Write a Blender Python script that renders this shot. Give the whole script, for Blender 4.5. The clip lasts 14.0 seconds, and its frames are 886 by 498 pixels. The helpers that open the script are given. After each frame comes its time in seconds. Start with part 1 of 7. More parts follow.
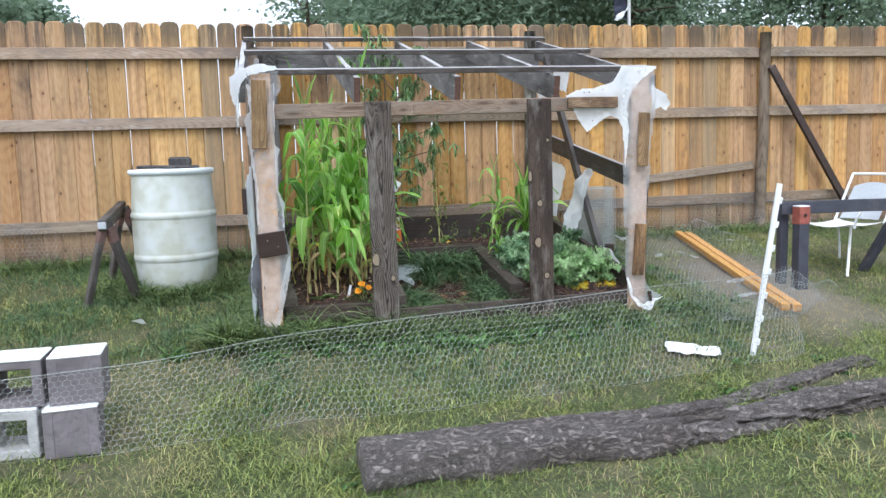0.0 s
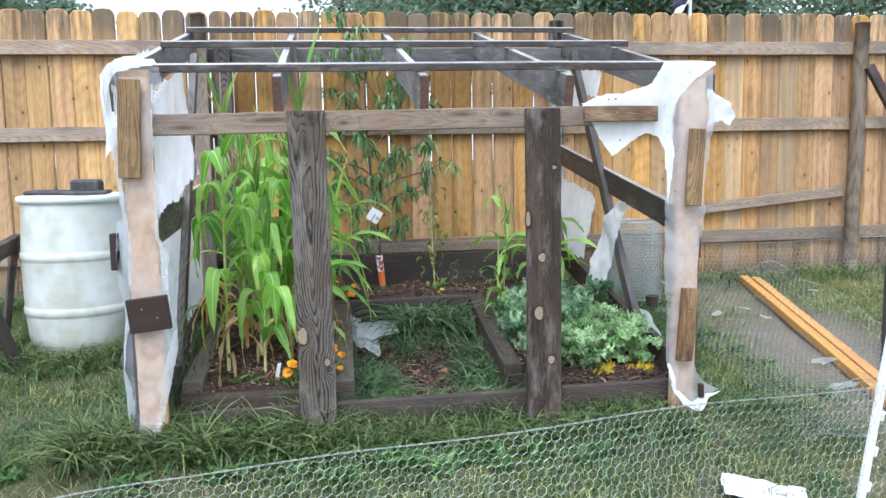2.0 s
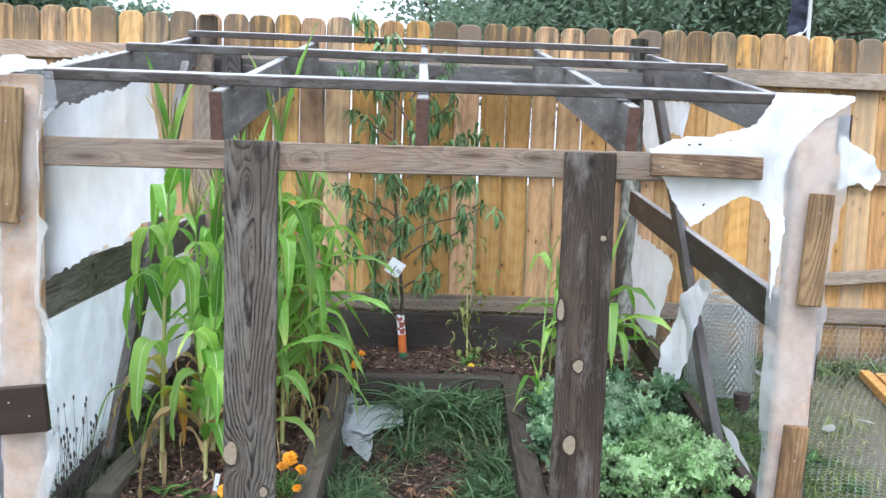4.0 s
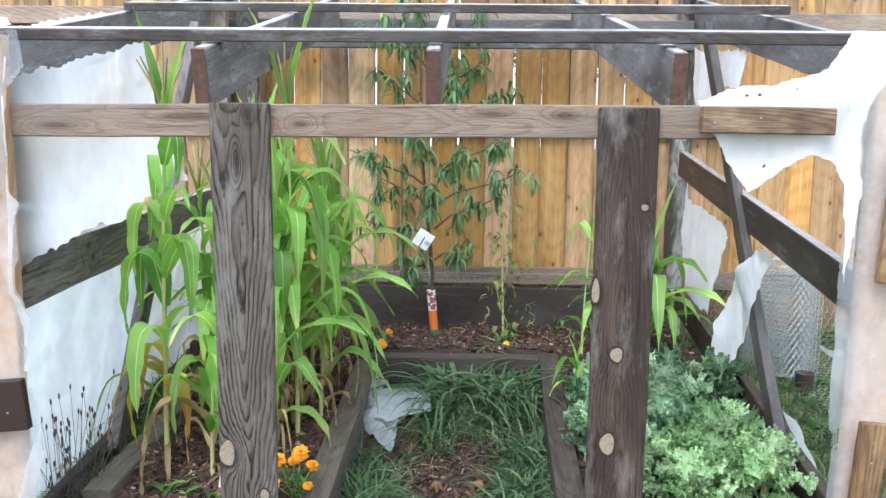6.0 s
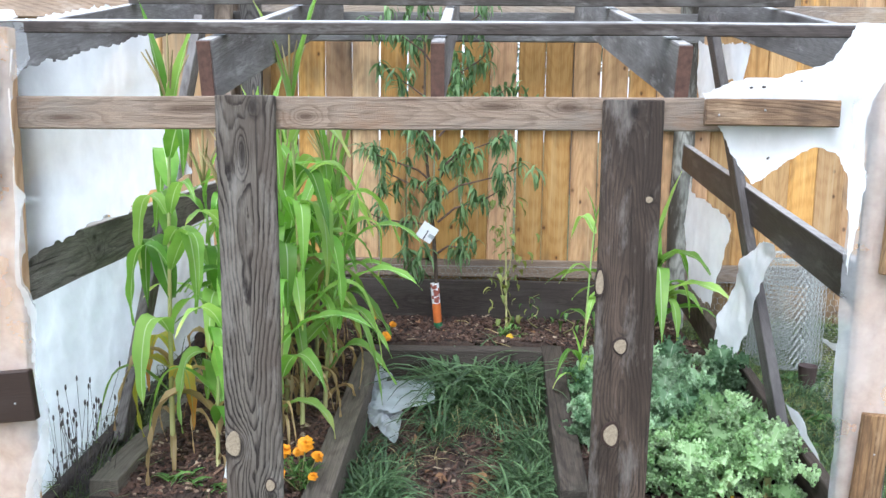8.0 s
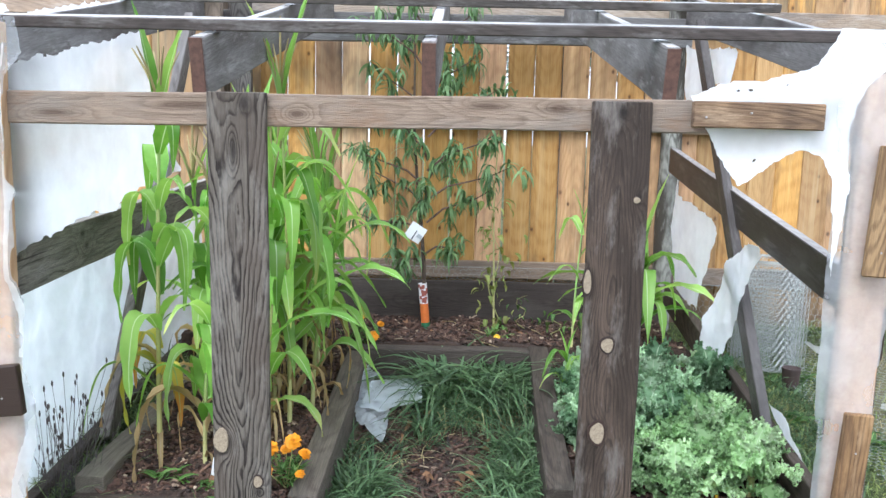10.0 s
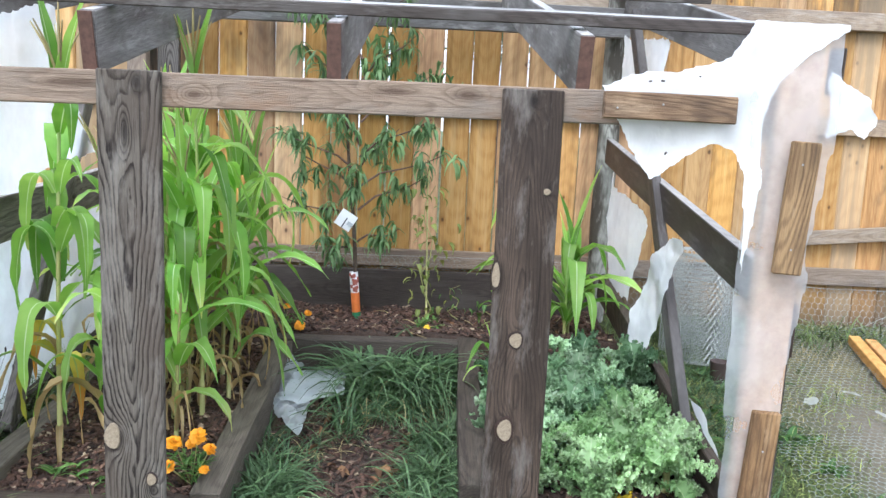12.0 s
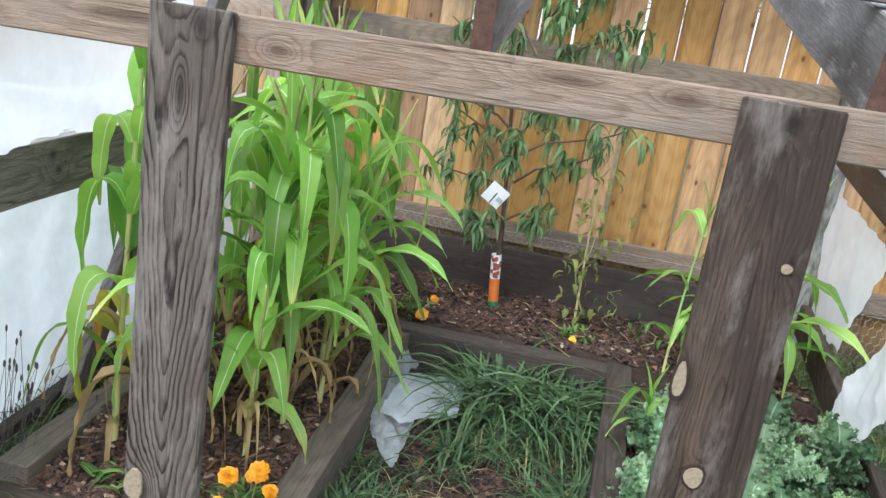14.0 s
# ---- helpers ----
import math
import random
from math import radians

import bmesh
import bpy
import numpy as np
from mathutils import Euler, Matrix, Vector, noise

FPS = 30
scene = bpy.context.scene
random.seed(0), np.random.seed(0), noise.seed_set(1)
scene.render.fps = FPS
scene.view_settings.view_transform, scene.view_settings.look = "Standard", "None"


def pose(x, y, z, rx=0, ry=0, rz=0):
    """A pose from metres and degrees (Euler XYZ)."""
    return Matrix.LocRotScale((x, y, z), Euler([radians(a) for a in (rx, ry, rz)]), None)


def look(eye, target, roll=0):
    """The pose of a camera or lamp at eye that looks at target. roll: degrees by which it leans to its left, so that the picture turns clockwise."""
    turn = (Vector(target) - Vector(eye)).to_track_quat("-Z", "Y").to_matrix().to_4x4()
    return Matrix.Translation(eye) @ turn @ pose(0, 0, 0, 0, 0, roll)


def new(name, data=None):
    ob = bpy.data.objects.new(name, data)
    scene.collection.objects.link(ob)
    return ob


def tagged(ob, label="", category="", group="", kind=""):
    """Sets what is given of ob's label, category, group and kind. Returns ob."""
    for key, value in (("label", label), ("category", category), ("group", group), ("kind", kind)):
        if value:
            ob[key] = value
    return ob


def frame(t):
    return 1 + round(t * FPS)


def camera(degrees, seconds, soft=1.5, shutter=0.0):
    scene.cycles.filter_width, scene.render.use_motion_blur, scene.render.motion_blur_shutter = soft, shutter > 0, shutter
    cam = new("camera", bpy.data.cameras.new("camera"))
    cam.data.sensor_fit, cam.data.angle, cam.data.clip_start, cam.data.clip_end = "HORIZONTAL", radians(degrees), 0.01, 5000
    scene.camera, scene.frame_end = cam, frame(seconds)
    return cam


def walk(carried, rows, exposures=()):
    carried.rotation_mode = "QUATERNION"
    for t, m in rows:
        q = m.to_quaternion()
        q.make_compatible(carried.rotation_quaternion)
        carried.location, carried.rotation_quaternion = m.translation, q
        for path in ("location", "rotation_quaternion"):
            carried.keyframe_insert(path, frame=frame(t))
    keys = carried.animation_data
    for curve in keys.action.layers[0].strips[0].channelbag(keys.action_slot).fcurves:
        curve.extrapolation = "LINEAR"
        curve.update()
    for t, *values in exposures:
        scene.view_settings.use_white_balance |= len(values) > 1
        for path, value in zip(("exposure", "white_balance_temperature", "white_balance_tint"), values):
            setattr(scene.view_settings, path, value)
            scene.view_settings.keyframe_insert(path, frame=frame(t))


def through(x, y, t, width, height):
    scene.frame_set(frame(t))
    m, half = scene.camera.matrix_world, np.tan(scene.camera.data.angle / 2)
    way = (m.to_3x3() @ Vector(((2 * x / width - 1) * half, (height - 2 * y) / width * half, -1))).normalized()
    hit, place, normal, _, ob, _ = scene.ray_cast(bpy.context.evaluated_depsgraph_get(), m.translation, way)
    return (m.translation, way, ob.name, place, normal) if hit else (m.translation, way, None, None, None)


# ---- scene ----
cam = camera(57.7, 14.0, soft=1.45, shutter=0.0)
PATH = [
    (0, (-0.953, 0.264, 1.092), (-0.529, 2.205, 0.859), -1.7),
    (0.5, (-0.769, 0.627, 1.115), (-0.447, 2.583, 0.847), -1.1),
    (1, (-0.660, 1.020, 1.160), (-0.267, 2.957, 0.850), 2.2),
    (1.5, (-0.434, 1.313, 1.187), (-0.041, 3.258, 0.942), -0.8),
    (2, (-0.253, 1.560, 1.196), (0.029, 3.528, 0.976), -1.1),
    (2.5, (-0.148, 1.859, 1.224), (0.135, 3.825, 0.991), -0.8),
    (3, (-0.040, 2.084, 1.247), (0.263, 4.051, 1.051), 0.6),
    (3.2, (0.033, 2.179, 1.263), (0.172, 4.169, 1.123), 1.1),
    (5.3, (0.203, 2.752, 1.312), (0.218, 4.739, 1.078), 2.0),
    (5.5, (0.222, 2.766, 1.309), (0.212, 4.752, 1.071), 1.6),
    (6, (0.233, 2.775, 1.299), (0.174, 4.758, 1.044), 0.8),
    (6.5, (0.230, 2.770, 1.300), (0.136, 4.752, 1.050), 0.7),
    (7, (0.231, 2.760, 1.299), (0.146, 4.743, 1.049), 0.7),
    (7.5, (0.232, 2.764, 1.294), (0.161, 4.746, 1.031), 0.7),
    (8, (0.228, 2.766, 1.294), (0.163, 4.747, 1.025), 0.8),
    (8.5, (0.216, 2.752, 1.294), (0.152, 4.734, 1.032), 1.2),
    (9, (0.218, 2.750, 1.292), (0.180, 4.733, 1.032), 1.6),
    (11.5, (0.258, 2.776, 1.279), (0.231, 4.756, 1.000), 1.3),
    (12, (0.354, 2.823, 1.290), (0.422, 4.800, 0.999), 2.7),
    (12.5, (0.452, 2.914, 1.266), (0.588, 4.881, 0.935), 3.2),
    (13, (0.428, 3.199, 1.271), (0.592, 5.145, 0.843), 5.9),
    (13.5, (0.366, 3.379, 1.399), (0.360, 5.315, 0.896), 8.3),
    (14, (0.340, 3.485, 1.410), (0.037, 5.396, 0.904), 9.2),
]
EXPOSURE = [(0.0, 0.74, 5620), (2.0, 1.0, 5480), (3.0, 1.03, 5470), (5.5, 1.21, 5530), (9.0, 1.28, 5530), (11.5, 1.28, 5560), (12.5, 1.23, 5560), (13.2, 1.23, 5600), (14.0, 1.18, 5740)]
walk(cam, [(t, look(eye, target, roll)) for t, eye, target, roll in PATH], [(t, stops, kelvin, 10) for t, stops, kelvin in EXPOSURE])

# ---- world, sun, exposure ----
SUN_EL, SUN_ROT = 52.0, 200.0
world = bpy.data.worlds.new("overcast_sky")
scene.world = world
world.use_nodes = True
wn = world.node_tree
wn.nodes.clear()
w_out = wn.nodes.new("ShaderNodeOutputWorld")
w_bg = wn.nodes.new("ShaderNodeBackground")
w_sky = wn.nodes.new("ShaderNodeTexSky")
w_sky.sky_type = "NISHITA"
w_sky.sun_disc = False
w_sky.sun_elevation = radians(SUN_EL)
w_sky.sun_rotation = radians(SUN_ROT)
w_sky.dust_density = 4.0
w_hsv = wn.nodes.new("ShaderNodeHueSaturation")
w_hsv.inputs["Saturation"].default_value = 0.22
w_mix = wn.nodes.new("ShaderNodeMix")
w_mix.data_type = "RGBA"
w_mix.inputs[0].default_value = 0.55
w_mix.inputs[7].default_value = (9.0, 9.3, 9.7, 1.0)
wn.links.new(w_sky.outputs[0], w_hsv.inputs["Color"])
wn.links.new(w_hsv.outputs[0], w_mix.inputs[6])
wn.links.new(w_mix.outputs[2], w_bg.inputs["Color"])
w_bg.inputs["Strength"].default_value = 0.13
wn.links.new(w_bg.outputs[0], w_out.inputs["Surface"])

sun_data = bpy.data.lights.new("sun", "SUN")
sun_data.energy = 1.0
sun_data.angle = radians(25)
sun_data.color = (1.0, 0.96, 0.9)
sun = new("sun", sun_data)
sun.matrix_basis = Euler((radians(90 - SUN_EL), 0, radians(180 - SUN_ROT))).to_matrix().to_4x4()
sun.location = (0, 0, 20)

# ---- node helpers ----


def mat(name):
    m = bpy.data.materials.new(name)
    m.use_nodes = True
    nt = m.node_tree
    return m, nt, nt.nodes["Principled BSDF"], nt.nodes["Material Output"]


def put(nt, socket, value):
    if isinstance(value, bpy.types.NodeSocket):
        nt.links.new(value, socket)
    else:
        socket.default_value = value


def coords(nt, kind="Object", scale=(1, 1, 1), jitter=(0, 0, 0)):
    tc = nt.nodes.new("ShaderNodeTexCoord")
    mp = nt.nodes.new("ShaderNodeMapping")
    mp.inputs["Scale"].default_value = scale
    vec = tc.outputs[kind]
    if any(jitter):
        oi = nt.nodes.new("ShaderNodeObjectInfo")
        vm = nt.nodes.new("ShaderNodeVectorMath")
        vm.operation = "MULTIPLY_ADD"
        nt.links.new(oi.outputs["Random"], vm.inputs[0])
        vm.inputs[1].default_value = jitter
        nt.links.new(vec, vm.inputs[2])
        vec = vm.outputs[0]
    nt.links.new(vec, mp.inputs["Vector"])
    return mp.outputs[0]


def noise_tex(nt, vec, scale, detail=4.0, rough=0.55, distortion=0.0):
    n = nt.nodes.new("ShaderNodeTexNoise")
    nt.links.new(vec, n.inputs["Vector"])
    n.inputs["Scale"].default_value = scale
    n.inputs["Detail"].default_value = detail
    n.inputs["Roughness"].default_value = rough
    n.inputs["Distortion"].default_value = distortion
    return n.outputs[0]


def ramp(nt, fac, lo, hi, a=0.0, b=1.0):
    n = nt.nodes.new("ShaderNodeMapRange")
    n.clamp = True
    put(nt, n.inputs[0], fac)
    n.inputs[1].default_value = lo
    n.inputs[2].default_value = hi
    n.inputs[3].default_value = a
    n.inputs[4].default_value = b
    return n.outputs[0]


def blend(nt, fac, a, b, mode="MIX"):
    n = nt.nodes.new("ShaderNodeMix")
    n.data_type = "RGBA"
    n.blend_type = mode
    put(nt, n.inputs[0], fac)
    put(nt, n.inputs[6], (*a, 1) if isinstance(a, tuple) else a)
    put(nt, n.inputs[7], (*b, 1) if isinstance(b, tuple) else b)
    return n.outputs[2]


def calc(nt, op, a, b=0.0):
    n = nt.nodes.new("ShaderNodeMath")
    n.operation = op
    put(nt, n.inputs[0], a)
    put(nt, n.inputs[1], b)
    return n.outputs[0]


def rand_of(nt, island=False):
    if island:
        return nt.nodes.new("ShaderNodeNewGeometry").outputs["Random Per Island"]
    return nt.nodes.new("ShaderNodeObjectInfo").outputs["Random"]


def hsv(nt, color, hue=0.5, sat=1.0, val=1.0):
    n = nt.nodes.new("ShaderNodeHueSaturation")
    put(nt, n.inputs["Hue"], hue)
    put(nt, n.inputs["Saturation"], sat)
    put(nt, n.inputs["Value"], val)
    put(nt, n.inputs["Color"], color)
    return n.outputs[0]


def bump(nt, bsdf, height, strength=0.4, distance=0.004):
    n = nt.nodes.new("ShaderNodeBump")
    n.inputs["Strength"].default_value = strength
    n.inputs["Distance"].default_value = distance
    nt.links.new(height, n.inputs["Height"])
    nt.links.new(n.outputs[0], bsdf.inputs["Normal"])


def wood(name, light, dark, ring=15.0, stain=(0.05, 0.045, 0.04), stain_lo=0.55, stain_hi=0.8, spread=0.18, rough=0.8, contrast=0.5, spec=0.3, wobble=0.04, centre=0.0, reach=1.0, rain=0.0, relief=0.8, flecks=None):
    """Sawn timber, the grain along the piece's own x."""
    m, nt, bsdf, _ = mat(name)
    v = coords(nt, "Object", (0.11, 1, 1), (0.9 * reach, 0.03, 0.02))
    wob = nt.nodes.new("ShaderNodeTexNoise")
    nt.links.new(coords(nt, "Object", (1.6, 6, 6), (7.3, 2.3, 1.5)), wob.inputs["Vector"])
    wob.inputs["Scale"].default_value = 1.6
    wob.inputs["Detail"].default_value = 1.5
    push = nt.nodes.new("ShaderNodeVectorMath")
    push.operation = "MULTIPLY_ADD"
    nt.links.new(wob.outputs[1], push.inputs[0])
    push.inputs[1].default_value = (0.4 * wobble, wobble, wobble)
    nt.links.new(v, push.inputs[2])
    shift = nt.nodes.new("ShaderNodeVectorMath")
    shift.operation = "ADD"
    nt.links.new(push.outputs[0], shift.inputs[0])
    shift.inputs[1].default_value = (centre * 0.11 - 0.05 * reach, -0.5 * wobble, -0.5 * wobble + 0.004)
    wv = nt.nodes.new("ShaderNodeTexWave")
    wv.wave_type = "RINGS"
    wv.rings_direction = "SPHERICAL"
    nt.links.new(shift.outputs[0], wv.inputs["Vector"])
    wv.inputs["Scale"].default_value = ring
    wv.inputs["Distortion"].default_value = 1.6
    wv.inputs["Detail"].default_value = 3.0
    wv.inputs["Detail Scale"].default_value = 6.0
    vf = coords(nt, "Object", (0.035, 1, 1), (5.1, 0.7, 0.4))
    fine = noise_tex(nt, vf, 260.0, 3.0, 0.75)
    streak = noise_tex(nt, vf, 34.0, 4.0, 0.6)
    big = noise_tex(nt, coords(nt, "Object", (0.4, 1, 1), (9.7, 2.1, 1.3)), 5.0, 4.0, 0.6)
    lines = ramp(nt, wv.outputs[1], 0.0, 0.6)
    fade = ramp(nt, noise_tex(nt, coords(nt, "Object", (0.7, 6, 6), (3.7, 5.1, 2.9)), 3.0, 3.0, 0.6), 0.4, 0.65)
    lines = calc(nt, "ADD", calc(nt, "MULTIPLY", lines, calc(nt, "SUBTRACT", 1.0, calc(nt, "MULTIPLY", fade, 0.45))), calc(nt, "MULTIPLY", fade, 0.45))
    g = calc(nt, "ADD", calc(nt, "MULTIPLY", lines, contrast), calc(nt, "MULTIPLY", fine, 1.0 - contrast))
    g = calc(nt, "ADD", g, calc(nt, "MULTIPLY", calc(nt, "SUBTRACT", streak, 0.5), 0.45))
    col = blend(nt, ramp(nt, g, 0.2, 0.75), dark, light)
    col = blend(nt, ramp(nt, big, stain_lo, stain_hi), col, stain)
    rnd = rand_of(nt)
    if flecks:
        # weather-worn silver streaks and dark water blots
        worn = noise_tex(nt, coords(nt, "Object", (0.22, 1, 1), (8.3, 1.1, 2.7)), 24.0, 5.0, 0.72)
        col = blend(nt, ramp(nt, worn, 0.54, 0.68, 0.0, flecks[1]), col, flecks[0])
        blot = noise_tex(nt, coords(nt, "Object", (0.6, 1, 1), (2.9, 4.4, 0.8)), 8.0, 5.0, 0.7)
        col = blend(nt, ramp(nt, blot, 0.53, 0.66, 0.0, 0.85 * flecks[1]), col, dark)
    if rain:
        kv = nt.nodes.new("ShaderNodeTexVoronoi")
        kv.voronoi_dimensions = "2D"
        nt.links.new(coords(nt, "Object", (1.5, 2.2, 0.0), (13.7, 5.3, 0.0)), kv.inputs["Vector"])
        kv.inputs["Scale"].default_value = 2.3
        wobk = calc(nt, "ADD", kv.outputs["Distance"], calc(nt, "MULTIPLY", calc(nt, "SUBTRACT", streak, 0.5), 0.05))
        col = blend(nt, ramp(nt, wobk, 0.03, 0.15, 0.55, 0.0), col, dark)
        col = blend(nt, ramp(nt, wobk, 0.018, 0.052, 0.9, 0.0), col, (0.09, 0.045, 0.022))
        long = noise_tex(nt, coords(nt, "Object", (0.25, 7, 7), (4.1, 2.9, 1.2)), 4.0, 4.0, 0.6)
        col = blend(nt, ramp(nt, long, 0.53, 0.72, 0.0, 0.7), col, (0.24, 0.125, 0.05))
        col = blend(nt, ramp(nt, long, 0.30, 0.46, 0.65, 0.0), col, (0.64, 0.45, 0.235))
        # a few boards gone grey
        old = ramp(nt, calc(nt, "FRACT", calc(nt, "MULTIPLY", rnd, 5.31)), 0.78, 0.95)
        col = blend(nt, calc(nt, "MULTIPLY", old, ramp(nt, calc(nt, "ADD", long, calc(nt, "MULTIPLY", streak, 0.4)), 0.5, 0.85, 0.25, 0.8)), col, (0.30, 0.225, 0.14))
        # rain-blackened ends of upright boards; the foot also paints the shade below the rail
        sx = nt.nodes.new("ShaderNodeSeparateXYZ")
        nt.links.new(nt.nodes.new("ShaderNodeTexCoord").outputs["Object"], sx.inputs[0])
        run = noise_tex(nt, coords(nt, "Object", (1.2, 14, 14), (6.1, 3.3, 2.2)), 2.2, 4.0, 0.65)
        amount = calc(nt, "ADD", calc(nt, "MULTIPLY", run, 0.9), calc(nt, "MULTIPLY", calc(nt, "FRACT", calc(nt, "MULTIPLY", rnd, 11.7)), 0.35))
        high = calc(nt, "MULTIPLY", ramp(nt, sx.outputs[0], 0.5, 0.9), ramp(nt, amount, 0.5, 0.68, 0.0, rain))
        foot = calc(nt, "MULTIPLY", ramp(nt, sx.outputs[0], -0.86, -0.6, 1.0, 0.0), ramp(nt, amount, 0.2, 0.5, 0.0, rain))
        col = blend(nt, calc(nt, "ADD", high, foot), col, (0.10, 0.08, 0.058))
    col = hsv(nt, col, ramp(nt, calc(nt, "FRACT", calc(nt, "MULTIPLY", rnd, 7.13)), 0, 1, 0.494, 0.507), ramp(nt, calc(nt, "FRACT", calc(nt, "MULTIPLY", rnd, 3.7)), 0, 1, 0.85, 1.12),
              ramp(nt, rnd, 0, 1, 1.0 - spread, 1.0 + spread))
    nt.links.new(col, bsdf.inputs["Base Color"])
    bsdf.inputs["Roughness"].default_value = rough
    bsdf.inputs["Specular IOR Level"].default_value = spec
    bump(nt, bsdf, g, relief, 0.004)
    return m


def plank_mat(name, light, dark, bumps, freq, slope, stain, stain_lo=0.5, stain_hi=0.75, line=0.75, rough=0.8, spec=0.3, tint=None, arch=0.014, grain=0.55):
    """Flat-sawn plank: growth rings follow y, arch along x, and close round each bump (x, y, length, width, rings)."""
    m, nt, bsdf, _ = mat(name)
    v = coords(nt, "Object")
    sx = nt.nodes.new("ShaderNodeSeparateXYZ")
    nt.links.new(v, sx.inputs[0])
    yy = calc(nt, "ADD", calc(nt, "MULTIPLY", sx.outputs[1], sx.outputs[1]), arch * arch)
    field = calc(nt, "MULTIPLY", calc(nt, "SQRT", yy), freq)
    field = calc(nt, "ADD", field, calc(nt, "MULTIPLY", sx.outputs[0], slope))
    warp = noise_tex(nt, coords(nt, "Object", (0.22, 1, 1)), 13.0, 3.0, 0.5)
    field = calc(nt, "ADD", field, calc(nt, "MULTIPLY", warp, 4.5))
    field = calc(nt, "ADD", field, calc(nt, "MULTIPLY", noise_tex(nt, coords(nt, "Object", (0.25, 1, 1)), 90.0, 2.0, 0.6), 0.5))
    halo = 0.0
    for bx_, by_, lx, ly, rings in bumps:
        vm = nt.nodes.new("ShaderNodeVectorMath")
        vm.operation = "SUBTRACT"
        nt.links.new(v, vm.inputs[0])
        vm.inputs[1].default_value = (bx_, by_, 0)
        sc = nt.nodes.new("ShaderNodeVectorMath")
        sc.operation = "MULTIPLY"
        nt.links.new(vm.outputs[0], sc.inputs[0])
        sc.inputs[1].default_value = (1 / lx, 1 / ly, 0)
        ln = nt.nodes.new("ShaderNodeVectorMath")
        ln.operation = "LENGTH"
        nt.links.new(sc.outputs[0], ln.inputs[0])
        q = calc(nt, "POWER", ln.outputs["Value"], 2.0)
        g = calc(nt, "DIVIDE", 1.0, calc(nt, "ADD", 1.0, calc(nt, "MULTIPLY", q, 1.4)))
        field = calc(nt, "ADD", field, calc(nt, "MULTIPLY", g, rings))
        halo = calc(nt, "ADD", halo, calc(nt, "MULTIPLY", calc(nt, "POWER", g, 3.0), 0.8))
    saw = calc(nt, "FRACT", field)
    late = calc(nt, "MULTIPLY", ramp(nt, saw, 0.45, 0.86), ramp(nt, saw, 0.9, 1.0, 1.0, 0.0))
    vf = coords(nt, "Object", (0.035, 1, 1))
    fine = ramp(nt, noise_tex(nt, vf, 330.0, 3.0, 0.8), 0.32, 0.66)
    streak = ramp(nt, noise_tex(nt, vf, 60.0, 5.0, 0.7), 0.25, 0.75)
    check = ramp(nt, noise_tex(nt, coords(nt, "Object", (0.02, 1, 1), (0.0, 0.0, 0.4)), 120.0, 3.0, 0.7), 0.60, 0.68)
    big = noise_tex(nt, coords(nt, "Object", (0.35, 1, 1)), 7.0, 5.0, 0.65)
    patchy = ramp(nt, noise_tex(nt, coords(nt, "Object", (0.5, 1, 1)), 14.0, 4.0, 0.65), 0.35, 0.65, 0.4, 1.0)
    g = calc(nt, "ADD", calc(nt, "MULTIPLY", calc(nt, "MULTIPLY", calc(nt, "MULTIPLY", late, patchy), ramp(nt, fine, 0.1, 0.8, 0.5, 1.2)), -line), calc(nt, "ADD", calc(nt, "MULTIPLY", fine, grain), calc(nt, "MULTIPLY", calc(nt, "SUBTRACT", streak, 0.1), 0.45)))
    col = blend(nt, ramp(nt, g, -0.3, 0.8), dark, light)
    col = blend(nt, ramp(nt, big, stain_lo, stain_hi, 0.0, 0.65), col, stain)
    col = blend(nt, calc(nt, "MULTIPLY", check, 0.75), col, dark)
    if tint:
        col = blend(nt, ramp(nt, noise_tex(nt, coords(nt, "Object", (0.3, 1, 1), (0.3, 0.1, 0.7)), 16.0, 5.0, 0.7), 0.5, 0.68, 0.0, 0.6), col, tint)
    col = blend(nt, ramp(nt, halo, 0.1, 0.7, 0.0, 0.75), col, dark)
    nt.links.new(col, bsdf.inputs["Base Color"])
    bsdf.inputs["Roughness"].default_value = rough
    bsdf.inputs["Specular IOR Level"].default_value = spec
    bump(nt, bsdf, calc(nt, "ADD", calc(nt, "MULTIPLY", fine, 0.7), calc(nt, "SUBTRACT", g, check)), 0.7, 0.003)
    return m


